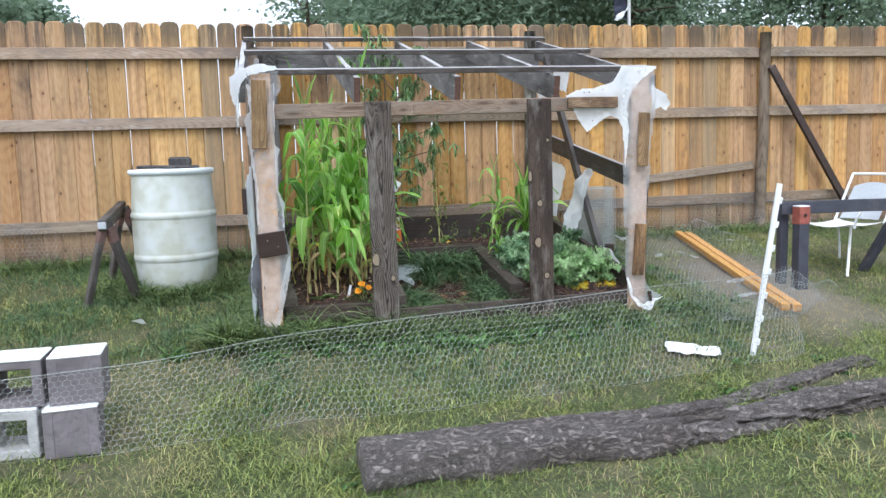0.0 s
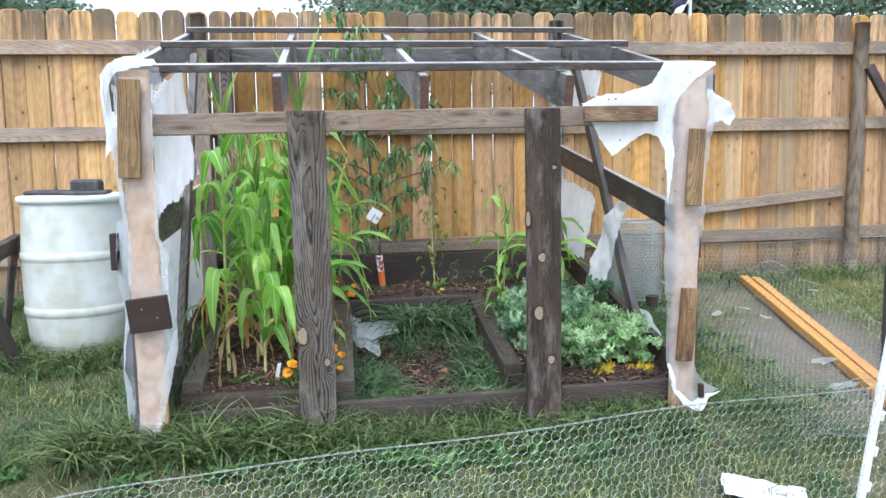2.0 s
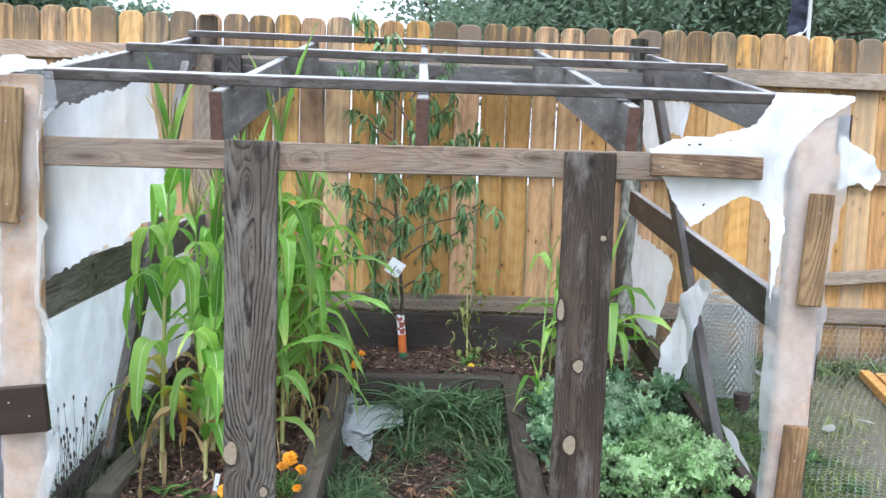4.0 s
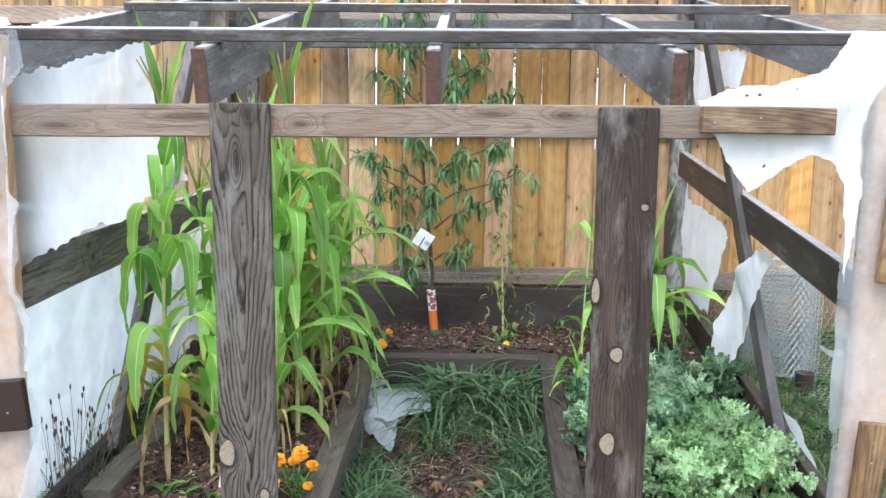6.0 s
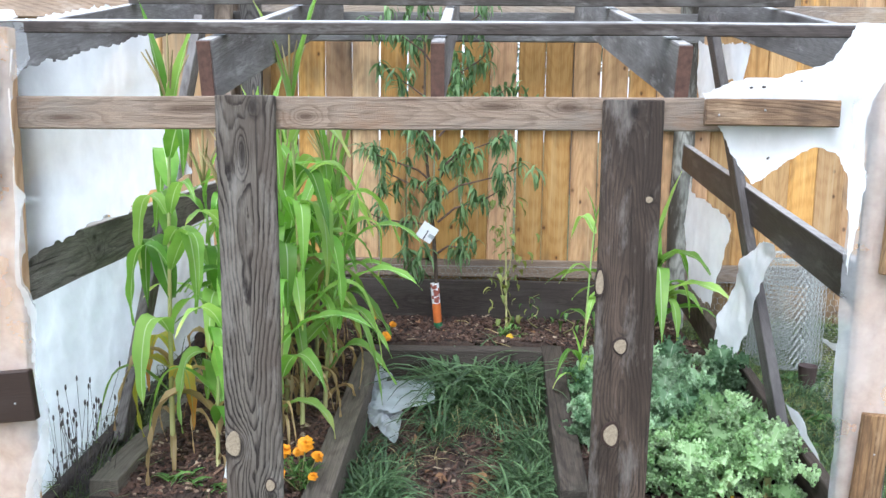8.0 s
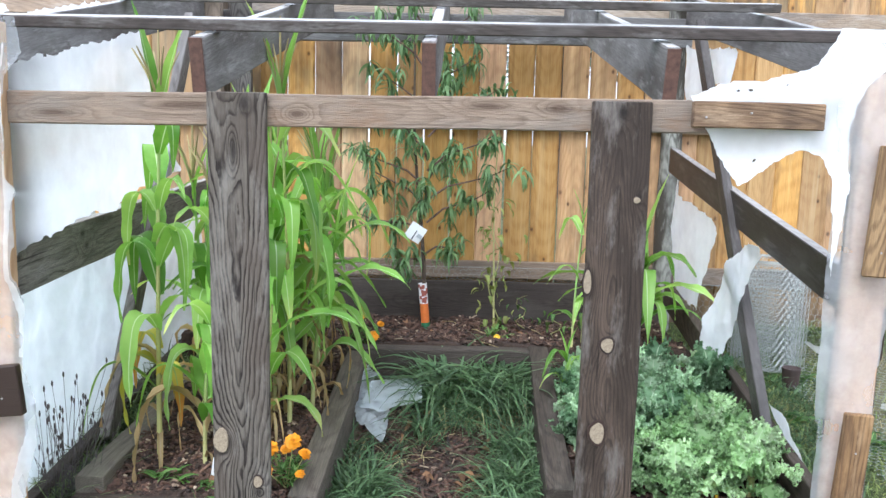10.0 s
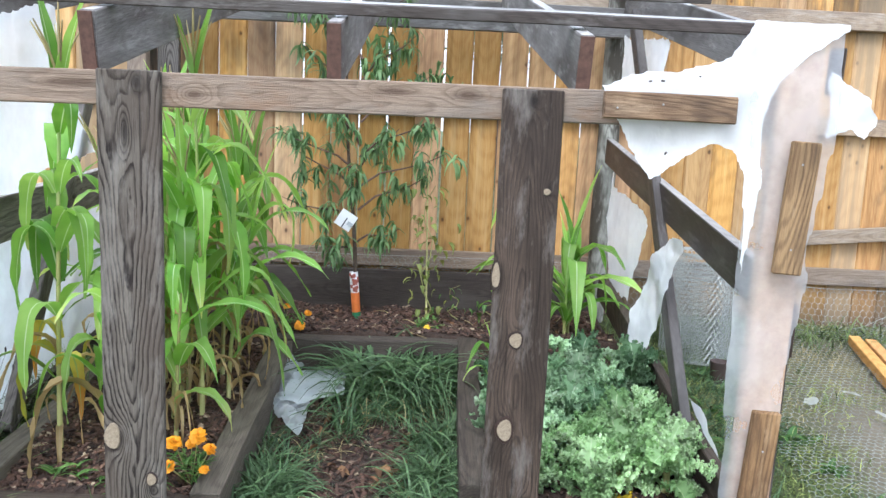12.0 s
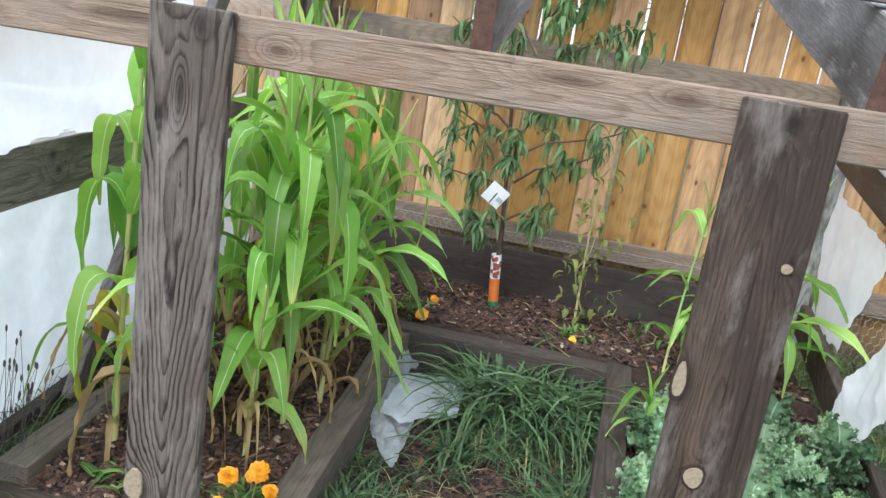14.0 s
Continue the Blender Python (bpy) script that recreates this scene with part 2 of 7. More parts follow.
def leafy(name, a, b, tip, rib=(0.35, 0.42, 0.16), rough=0.45, through=0.35, island=True, rib_w=0.07, tip_from=0.75, spread=0.2, drift=None):
    """A leaf blade: u runs across it, v from its base to its tip."""
    m, nt, bsdf, out = mat(name)
    uv = nt.nodes.new("ShaderNodeTexCoord").outputs["UV"]
    sep = nt.nodes.new("ShaderNodeSeparateXYZ")
    nt.links.new(uv, sep.inputs[0])
    rnd = rand_of(nt, island)
    geo = coords(nt, "Object", (1, 1, 1), (3.0, 1.7, 2.1))
    patch = noise_tex(nt, geo, 9.0, 3.0)
    col = blend(nt, ramp(nt, calc(nt, "ADD", calc(nt, "MULTIPLY", patch, 0.6), calc(nt, "MULTIPLY", rnd, 0.5)), 0.25, 0.85), a, b)
    if drift:
        wide = noise_tex(nt, coords(nt, "Object"), 1.1, 4.0, 0.65)
        col = blend(nt, ramp(nt, wide, 0.52, 0.66, 0.0, 0.8), col, drift[0])
        col = blend(nt, ramp(nt, wide, 0.36, 0.47, 0.7, 0.0), col, drift[1])
    age = calc(nt, "ADD", sep.outputs[1], calc(nt, "MULTIPLY", calc(nt, "SUBTRACT", rnd, 0.75), 0.7))
    col = blend(nt, ramp(nt, age, tip_from, tip_from + 0.35), col, tip)
    mid = calc(nt, "ABSOLUTE", calc(nt, "SUBTRACT", sep.outputs[0], 0.5))
    col = blend(nt, ramp(nt, mid, rib_w * 0.5, rib_w, 0.8, 0.0), col, rib)
    col = hsv(nt, col, 0.5, 1.0, ramp(nt, calc(nt, "FRACT", calc(nt, "MULTIPLY", rnd, 5.3)), 0, 1, 1 - spread, 1 + spread))
    nt.links.new(col, bsdf.inputs["Base Color"])
    bsdf.inputs["Roughness"].default_value = rough
    bsdf.inputs["Specular IOR Level"].default_value = 0.35
    vein = noise_tex(nt, coords(nt, "UV", (40, 1.5, 1)), 3.0, 2.0)
    bump(nt, bsdf, vein, 0.25, 0.002)
    tr = nt.nodes.new("ShaderNodeBsdfTranslucent")
    nt.links.new(hsv(nt, col, 0.49, 1.1, 1.25), tr.inputs["Color"])
    mx = nt.nodes.new("ShaderNodeMixShader")
    mx.inputs[0].default_value = through
    nt.links.new(bsdf.outputs[0], mx.inputs[1])
    nt.links.new(tr.outputs[0], mx.inputs[2])
    nt.links.new(mx.outputs[0], out.inputs["Surface"])
    return m


def plain(name, color, rough=0.6, metal=0.0, vary=0.15, scale=12.0, relief=0.15, dirt=None, dirt_lo=0.55):
    """A painted, moulded or metal surface with mottling and a little dirt."""
    m, nt, bsdf, _ = mat(name)
    v = coords(nt, "Object", (1, 1, 1), (2.3, 4.1, 1.9))
    n1 = noise_tex(nt, v, scale, 5.0, 0.6)
    n2 = noise_tex(nt, v, scale * 0.25, 3.0, 0.5)
    col = blend(nt, ramp(nt, n1, 0.3, 0.7), tuple(c * (1 - vary) for c in color), tuple(min(1.0, c * (1 + vary)) for c in color))
    if dirt:
        col = blend(nt, ramp(nt, calc(nt, "ADD", calc(nt, "MULTIPLY", n2, 0.65), calc(nt, "MULTIPLY", n1, 0.35)), dirt_lo, dirt_lo + 0.2, 0.0, 0.85), col, dirt)
    nt.links.new(col, bsdf.inputs["Base Color"])
    bsdf.inputs["Roughness"].default_value = rough
    bsdf.inputs["Metallic"].default_value = metal
    bump(nt, bsdf, noise_tex(nt, v, scale * 5, 4.0, 0.6), relief, 0.004)
    return m


def film_mat(name, clear, color=(0.86, 0.87, 0.88), share=0.68, glow=(0.97, 0.975, 0.98)):
    """Milky polythene sheet."""
    m, nt, bsdf, out = mat(name)
    v = coords(nt, "Object")
    n = noise_tex(nt, v, 6.0, 5.0, 0.6)
    bsdf.inputs["Base Color"].default_value = (*color, 1)
    bsdf.inputs["Roughness"].default_value = 0.3
    # long pulled creases over fine crumple
    fold = calc(nt, "ABSOLUTE", calc(nt, "SUBTRACT", noise_tex(nt, coords(nt, "Object", (1, 0.6, 0.55)), 7.0, 3.0, 0.5, 1.2), 0.5))
    pull = calc(nt, "MULTIPLY", ramp(nt, fold, 0.0, 0.05), 0.5)
    bump(nt, bsdf, calc(nt, "ADD", pull, noise_tex(nt, coords(nt, "Object", (1, 1, 0.5)), 28.0, 4.0, 0.6, 0.8)), 0.3, 0.005)
    tl = nt.nodes.new("ShaderNodeBsdfTranslucent")
    tl.inputs["Color"].default_value = (*glow, 1)
    tp = nt.nodes.new("ShaderNodeBsdfTransparent")
    m1 = nt.nodes.new("ShaderNodeMixShader")
    m1.inputs[0].default_value = share
    nt.links.new(bsdf.outputs[0], m1.inputs[1])
    nt.links.new(tl.outputs[0], m1.inputs[2])
    m2 = nt.nodes.new("ShaderNodeMixShader")
    nt.links.new(ramp(nt, n, 0.35, 0.65, max(0.0, clear - 0.12), clear + 0.12), m2.inputs[0])
    nt.links.new(m1.outputs[0], m2.inputs[1])
    nt.links.new(tp.outputs[0], m2.inputs[2])
    nt.links.new(m2.outputs[0], out.inputs["Surface"])
    return m


def log_mat():
    m, nt, bsdf, _ = mat("rotten_log_wood")
    v = coords(nt, "Object", (0.6, 1, 1))
    warp = nt.nodes.new("ShaderNodeVectorMath")
    warp.operation = "MULTIPLY_ADD"
    wn_ = nt.nodes.new("ShaderNodeTexNoise")
    nt.links.new(v, wn_.inputs["Vector"])
    wn_.inputs["Scale"].default_value = 9.0
    nt.links.new(wn_.outputs[1], warp.inputs[0])
    warp.inputs[1].default_value = (0.16, 0.16, 0.16)
    nt.links.new(v, warp.inputs[2])
    vo = nt.nodes.new("ShaderNodeTexVoronoi")
    vo.feature = "DISTANCE_TO_EDGE"
    nt.links.new(warp.outputs[0], vo.inputs["Vector"])
    vo.inputs["Scale"].default_value = 48.0
    ridge = calc(nt, "ABSOLUTE", calc(nt, "SUBTRACT", noise_tex(nt, warp.outputs[0], 34.0, 7.0, 0.7), 0.5))
    crack = calc(nt, "MULTIPLY", ramp(nt, ridge, 0.0, 0.07), ramp(nt, vo.outputs["Distance"], 0.0, 0.03, 0.6, 1.0))
    n = noise_tex(nt, v, 45.0, 5.0, 0.65)
    big = noise_tex(nt, v, 4.0, 4.0, 0.6)
    col = blend(nt, ramp(nt, n, 0.3, 0.7), (0.17, 0.142, 0.125), (0.315, 0.275, 0.248))
    col = blend(nt, ramp(nt, big, 0.48, 0.66, 0, 0.45), col, (0.085, 0.06, 0.048))
    col = blend(nt, ramp(nt, crack, 0, 1, 0.5, 1.0), (0.04, 0.03, 0.025), col)
    nt.links.new(col, bsdf.inputs["Base Color"])
    bsdf.inputs["Roughness"].default_value = 0.95
    bump(nt, bsdf, calc(nt, "ADD", calc(nt, "MULTIPLY", crack, 0.5), n), 1.0, 0.02)
    return m


def knot_mat():
    m, nt, bsdf, _ = mat("cut_knot")
    v = coords(nt, "Object")
    wv = nt.nodes.new("ShaderNodeTexWave")
    wv.wave_type = "RINGS"
    wv.rings_direction = "Y"
    nt.links.new(v, wv.inputs["Vector"])
    wv.inputs["Scale"].default_value = 120.0
    wv.inputs["Distortion"].default_value = 2.0
    n = noise_tex(nt, v, 120.0, 4.0, 0.7)
    col = blend(nt, wv.outputs[1], (0.25, 0.19, 0.125), (0.34, 0.275, 0.19))
    col = blend(nt, ramp(nt, n, 0.45, 0.75, 0, 0.7), col, (0.10, 0.07, 0.05))
    nt.links.new(col, bsdf.inputs["Base Color"])
    bsdf.inputs["Roughness"].default_value = 0.85
    bump(nt, bsdf, n, 0.6, 0.003)
    return m


# ---- materials ----
M_PICKET = wood("fence_pine", (0.58, 0.352, 0.152), (0.36, 0.182, 0.070), ring=30.0, stain=(0.16, 0.105, 0.062), stain_lo=0.54, stain_hi=0.74, spread=0.3, contrast=0.16, wobble=0.06, reach=9.0, rain=0.85, relief=0.5)
M_RAIL = wood("fence_rail_wood", (0.37, 0.28, 0.20), (0.17, 0.12, 0.082), ring=46.0, stain=(0.15, 0.125, 0.11), stain_lo=0.5, stain_hi=0.72, contrast=0.2, spread=0.25, flecks=((0.46, 0.40, 0.34), 0.45))
M_POSTWOOD = wood("fence_post_wood", (0.27, 0.20, 0.135), (0.10, 0.072, 0.05), ring=26.0, stain=(0.09, 0.085, 0.08), contrast=0.3)
M_BARKPOST = wood("grey_green_post_wood", (0.40, 0.39, 0.33), (0.10, 0.09, 0.07), ring=30.0, stain=(0.07, 0.058, 0.042), stain_lo=0.46, stain_hi=0.56, contrast=0.35, wobble=0.12, flecks=((0.50, 0.49, 0.42), 0.6))
M_GREY = wood("grey_plank", (0.17, 0.15, 0.135), (0.035, 0.028, 0.025), ring=60.0, stain=(0.11, 0.095, 0.085), contrast=0.4)
M_LEFTPOST = plank_mat("weathered_plank", (0.225, 0.192, 0.155), (0.016, 0.011, 0.009), [(0.545, 0.008, 0.075, 0.016, 6.0), (-0.20, 0.035, 0.05, 0.030, 6.0), (-0.33, -0.045, 0.03, 0.02, 5.0), (0.66, -0.02, 0.05, 0.03, 4.0)], 88.0, -9.0, (0.085, 0.062, 0.047), stain_lo=0.45, stain_hi=0.68, line=1.15, arch=0.010, tint=(0.29, 0.26, 0.225), grain=0.4)
M_DARKPOST = plank_mat("dark_weathered_plank", (0.155, 0.108, 0.079), (0.008, 0.0055, 0.0045), [(0.455, -0.05, 0.03, 0.014, 3.0), (0.09, 0.005, 0.04, 0.026, 4.5), (-0.135, 0.02, 0.05, 0.030, 5.0), (-0.335, -0.03, 0.04, 0.024, 4.0), (0.245, 0.06, 0.07, 0.024, 4.0), (0.66, 0.0, 0.035, 0.03, 4.0)], 120.0, 8.0, (0.022, 0.015, 0.011), stain_lo=0.38, stain_hi=0.56, line=0.55, rough=0.6, tint=(0.29, 0.255, 0.225), arch=0.012, grain=0.45)
M_BEAM = plank_mat("front_beam_wood", (0.45, 0.34, 0.25), (0.085, 0.05, 0.032), [(-0.95, -0.012, 0.10, 0.020, 6.0), (-0.345, -0.008, 0.04, 0.018, 6.5), (0.12, 0.018, 0.10, 0.02, 5.0), (0.295, 0.016, 0.07, 0.026, 4.5), (-0.62, 0.01, 0.16, 0.02, 3.0), (0.75, 0.0, 0.1, 0.02, 4.0)], 50.0, 5.0, (0.25, 0.215, 0.18), stain_lo=0.46, stain_hi=0.66, line=0.36, tint=(0.26, 0.14, 0.075), arch=0.018, grain=0.35)
M_DARK = wood("dark_stained_wood", (0.06, 0.047, 0.041), (0.024, 0.018, 0.015), ring=50.0, stain=(0.13, 0.115, 0.105), stain_lo=0.52, stain_hi=0.72, rough=0.5, spec=0.45, contrast=0.1, relief=0.6, flecks=((0.19, 0.175, 0.165), 0.45))
# silvery wood for upward faces, with the sky's brightness painted in
M_SKYTOP = wood("sky_bright_top_wood", (0.50, 0.48, 0.46), (0.20, 0.185, 0.175), ring=50.0, stain=(0.12, 0.105, 0.095), stain_lo=0.54, stain_hi=0.68, rough=0.4, spec=0.5, contrast=0.25, flecks=((0.62, 0.60, 0.58), 0.5))
M_GIRT = wood("scuffed_brace_wood", (0.24, 0.205, 0.18), (0.05, 0.04, 0.034), ring=50.0, stain=(0.30, 0.28, 0.26), stain_lo=0.56, stain_hi=0.72, rough=0.6, contrast=0.2, relief=0.6, flecks=((0.36, 0.335, 0.315), 0.5))
M_SIDEBOARD = plank_mat("knotty_side_board", (0.37, 0.32, 0.28), (0.03, 0.024, 0.02), [(-0.86, 0.031, 0.035, 0.024, 5.0), (-0.473, 0.035, 0.03, 0.022, 5.0), (-0.45, -0.008, 0.03, 0.022, 5.0), (0.2, 0.0, 0.04, 0.024, 4.0)], 45.0, 3.0, (0.12, 0.10, 0.086), stain_lo=0.45, stain_hi=0.6, line=0.5, tint=(0.36, 0.325, 0.295), arch=0.02)
M_PURLIN = wood("dark_purlin_wood", (0.10, 0.082, 0.072), (0.034, 0.026, 0.022), ring=50.0, stain=(0.17, 0.155, 0.145), stain_lo=0.55, stain_hi=0.72, rough=0.65, spec=0.35, contrast=0.15, relief=0.6, flecks=((0.27, 0.25, 0.235), 0.5))
M_RAFTER = wood("grey_rafter_wood", (0.215, 0.20, 0.19), (0.09, 0.08, 0.074), ring=50.0, stain=(0.065, 0.052, 0.046), spread=0.22, rough=0.7, spec=0.35, contrast=0.12, stain_lo=0.47, stain_hi=0.66, relief=0.5, flecks=((0.40, 0.38, 0.36), 0.5))
M_BROWN = wood("brown_batten", (0.31, 0.19, 0.095), (0.075, 0.038, 0.020), ring=50.0, stain=(0.05, 0.03, 0.02), stain_lo=0.5, stain_hi=0.68, contrast=0.3, spread=0.25, flecks=((0.42, 0.29, 0.17), 0.5))
M_ENDWOOD = plain("sawn_end_grain", (0.10, 0.05, 0.035), 0.8, vary=0.35, scale=60, relief=0.5)
M_CHOC = wood("chocolate_block", (0.042, 0.026, 0.020), (0.028, 0.017, 0.013), ring=50.0, stain=(0.055, 0.04, 0.034), rough=0.5, contrast=0.05, relief=0.3)
M_NEWPINE = wood("fresh_pine", (0.62, 0.33, 0.105), (0.42, 0.19, 0.052), ring=40.0, stain=(0.34, 0.15, 0.05), spread=0.1, contrast=0.25)
M_TANWOOD = wood("sun_bleached_pine", (0.50, 0.34, 0.22), (0.34, 0.20, 0.12), ring=24.0, stain=(0.28, 0.17, 0.10), spread=0.05, contrast=0.3)
M_EDGING = wood("bed_edging_wood", (0.088, 0.066, 0.05), (0.020, 0.015, 0.012), ring=46.0, stain=(0.04, 0.036, 0.026), stain_lo=0.5, contrast=0.2, flecks=((0.16, 0.14, 0.112), 0.4))
# worn edging wood in a lighter copy, the light on the left kerbs painted in
M_KERBLIT = wood("worn_lit_kerb_wood", (0.19, 0.158, 0.122), (0.05, 0.04, 0.031), ring=46.0, stain=(0.085, 0.08, 0.055), stain_lo=0.5, contrast=0.2, flecks=((0.26, 0.225, 0.18), 0.4))
M_KNOT = knot_mat()
M_FILM = film_mat("milky_film", 0.03, (0.97, 0.975, 0.98), share=0.42)
M_FILMBACKLIT = film_mat("backlit_film", 0.02, (0.96, 0.965, 0.97), share=0.85)
M_FILMSIDE = film_mat("bluish_film", 0.05, (0.91, 0.945, 0.98), share=0.5, glow=(0.93, 0.965, 0.99))
M_FILMTHIN = film_mat("thin_film", 0.66, (0.84, 0.86, 0.90), share=0.5)
# same polythene where it bulges away from the light, its shade painted as dark grey
M_FILMSHADED = film_mat("shaded_film", 0.3, (0.12, 0.115, 0.13), share=0.25, glow=(0.14, 0.14, 0.16))
M_SCRAP = film_mat("scrap_film", 0.35, (0.86, 0.87, 0.88))
M_CLOTH = film_mat("limp_clear_film", 0.2, (0.88, 0.94, 0.97), share=0.35)
M_LIMP = film_mat("crumpled_clear_film", 0.3, (0.86, 0.92, 0.95))
M_BARREL = plain("barrel_plastic", (0.68, 0.70, 0.68), 0.45, vary=0.09, scale=11, relief=0.05, dirt=(0.43, 0.43, 0.34), dirt_lo=0.39)
M_BARRELRIM = plain("barrel_rim_plastic", (0.74, 0.77, 0.78), 0.4, vary=0.05, scale=9, relief=0.04)
M_BLACK = plain("black_rubber", (0.05, 0.046, 0.046), 0.7, vary=0.4, scale=30, dirt=(0.11, 0.10, 0.095), dirt_lo=0.5)
M_CONCRETE = plain("concrete", (0.19, 0.168, 0.172), 0.9, vary=0.3, scale=40, relief=0.9, dirt=(0.10, 0.085, 0.085), dirt_lo=0.5)
M_PALECONCRETE = plain("lime_stained_concrete", (0.46, 0.45, 0.43), 0.9, vary=0.25, scale=18, relief=0.8, dirt=(0.20, 0.185, 0.18), dirt_lo=0.5)
M_CAP = plain("white_cap_paint", (0.82, 0.82, 0.81), 0.7, vary=0.06, scale=15, relief=0.2)
M_WHITE = plain("white_paint", (0.78, 0.78, 0.77), 0.5, vary=0.06, scale=20, relief=0.1, dirt=(0.45, 0.44, 0.40), dirt_lo=0.62)
M_WIRE = plain("galvanised_wire", (0.42, 0.44, 0.42), 0.5, metal=0.3, vary=0.25, scale=9, relief=0.05, dirt=(0.20, 0.185, 0.16), dirt_lo=0.48)
M_NAVY = plain("dark_painted_post", (0.05, 0.05, 0.065), 0.6, vary=0.2, scale=14, dirt=(0.11, 0.10, 0.10))
M_NAIL = plain("dull_nail_head", (0.36, 0.35, 0.34), 0.5, metal=0.5, vary=0.2, scale=60)
M_REDCAP = plain("red_painted_end", (0.30, 0.085, 0.06), 0.6, vary=0.25, scale=25)
M_WORN = plain("worn_brown_end", (0.15, 0.082, 0.068), 0.7, vary=0.3, scale=25, dirt=(0.06, 0.05, 0.045), dirt_lo=0.48)
M_PAPER = plain("white_sheet", (0.85, 0.85, 0.85), 0.6, vary=0.04, scale=20, relief=0.2)
M_ORANGE = plain("orange_wrap", (0.62, 0.16, 0.03), 0.5, vary=0.15, scale=40)
M_GREENBASE = plain("green_wrap", (0.03, 0.17, 0.07), 0.5, vary=0.2, scale=40)
M_MESHGREY = plain("mesh_chair_fabric", (0.44, 0.46, 0.48), 0.6, vary=0.1, scale=60)
M_CORN = leafy("corn_leaf", (0.145, 0.335, 0.048), (0.43, 0.645, 0.165), (0.62, 0.60, 0.20), rib=(0.68, 0.78, 0.46), island=False, tip_from=0.82, through=0.48, rough=0.3, rib_w=0.04, spread=0.36)
M_CORNDRY = leafy("dry_corn_leaf", (0.34, 0.23, 0.10), (0.56, 0.42, 0.20), (0.27, 0.16, 0.07), rib=(0.5, 0.4, 0.24), island=False, spread=0.35)
M_CORNYEL = leafy("yellowing_corn_leaf", (0.42, 0.42, 0.06), (0.62, 0.54, 0.11), (0.50, 0.25, 0.06), island=False, tip_from=0.5)
M_STALK = leafy("corn_stalk", (0.34, 0.34, 0.12), (0.44, 0.41, 0.17), (0.27, 0.44, 0.12), through=0.0, island=False, rib_w=0.0001, tip_from=0.25)
M_PEACH = leafy("peach_leaf", (0.10, 0.195, 0.08), (0.25, 0.37, 0.165), (0.24, 0.33, 0.10), rib=(0.19, 0.29, 0.11), tip_from=1.1, rough=0.42, spread=0.38)
M_VINE = leafy("vine_leaf", (0.16, 0.22, 0.05), (0.34, 0.36, 0.10), (0.40, 0.34, 0.10), tip_from=1.0)
M_KALE = leafy("kale_leaf", (0.14, 0.26, 0.125), (0.41, 0.56, 0.325), (0.60, 0.73, 0.51), rib=(0.50, 0.60, 0.40), rough=0.5, through=0.38, island=False, rib_w=0.03, tip_from=0.56, spread=0.3)
M_KALEGREEN = leafy("green_kale_leaf", (0.21, 0.35, 0.135), (0.42, 0.585, 0.29), (0.60, 0.735, 0.455), rib=(0.50, 0.60, 0.36), rough=0.5, through=0.38, island=False, rib_w=0.03, tip_from=0.56, spread=0.3)
M_KALEYEL = leafy("yellow_kale_leaf", (0.66, 0.50, 0.03), (0.78, 0.60, 0.05), (0.66, 0.45, 0.06), rough=0.6, island=False)
M_GRASS = leafy("lawn_grass", (0.13, 0.185, 0.05), (0.365, 0.40, 0.125), (0.56, 0.53, 0.26), rib_w=0.0001, tip_from=0.78, rough=0.5, through=0.3, spread=0.5, drift=((0.42, 0.38, 0.165), (0.085, 0.145, 0.042)))
M_TUFT = leafy("long_grass", (0.055, 0.098, 0.032), (0.19, 0.25, 0.092), (0.40, 0.40, 0.20), rib=(0.18, 0.24, 0.09), tip_from=0.82, rough=0.38, through=0.25, spread=0.5)
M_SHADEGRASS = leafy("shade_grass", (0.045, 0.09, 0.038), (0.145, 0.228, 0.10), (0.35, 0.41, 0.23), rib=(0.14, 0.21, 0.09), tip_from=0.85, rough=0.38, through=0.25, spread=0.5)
M_STRAW = leafy("dry_grass", (0.36, 0.29, 0.13), (0.46, 0.38, 0.19), (0.4, 0.33, 0.17), rib_w=0.0001, through=0.2)
M_WEED = leafy("weed_leaf", (0.055, 0.14, 0.03), (0.135, 0.255, 0.062), (0.19, 0.29, 0.08), tip_from=1.0, spread=0.4)
M_BROADLEAF = leafy("broad_weed_leaf", (0.045, 0.112, 0.030), (0.112, 0.215, 0.060), (0.16, 0.26, 0.08), tip_from=1.0, spread=0.4)
M_TREELEAF = leafy("far_tree_leaf", (0.15, 0.21, 0.14), (0.23, 0.30, 0.20), (0.24, 0.30, 0.2), rib_w=0.0001, tip_from=1.2, through=0.45, spread=0.12)
M_DEADLEAF = leafy("dead_leaf", (0.13, 0.062, 0.034), (0.29, 0.16, 0.075), (0.33, 0.21, 0.09), rib=(0.25, 0.15, 0.08), rough=0.7, through=0.15, spread=0.4)
M_BARK = plain("tree_bark", (0.10, 0.07, 0.05), 0.9, vary=0.35, scale=40, relief=0.8)
M_BACKBOARD = wood("damp_back_board", (0.085, 0.064, 0.050), (0.026, 0.018, 0.014), ring=50.0, stain=(0.10, 0.082, 0.068), stain_lo=0.55, stain_hi=0.75, rough=0.7, spec=0.3, contrast=0.15, relief=0.6, flecks=((0.15, 0.125, 0.105), 0.35))
M_BRACE = wood("reddish_dark_timber", (0.085, 0.056, 0.046), (0.035, 0.022, 0.018), ring=50.0, stain=(0.13, 0.095, 0.08), stain_lo=0.55, stain_hi=0.75, rough=0.6, contrast=0.15, relief=0.5, flecks=((0.17, 0.135, 0.115), 0.3))
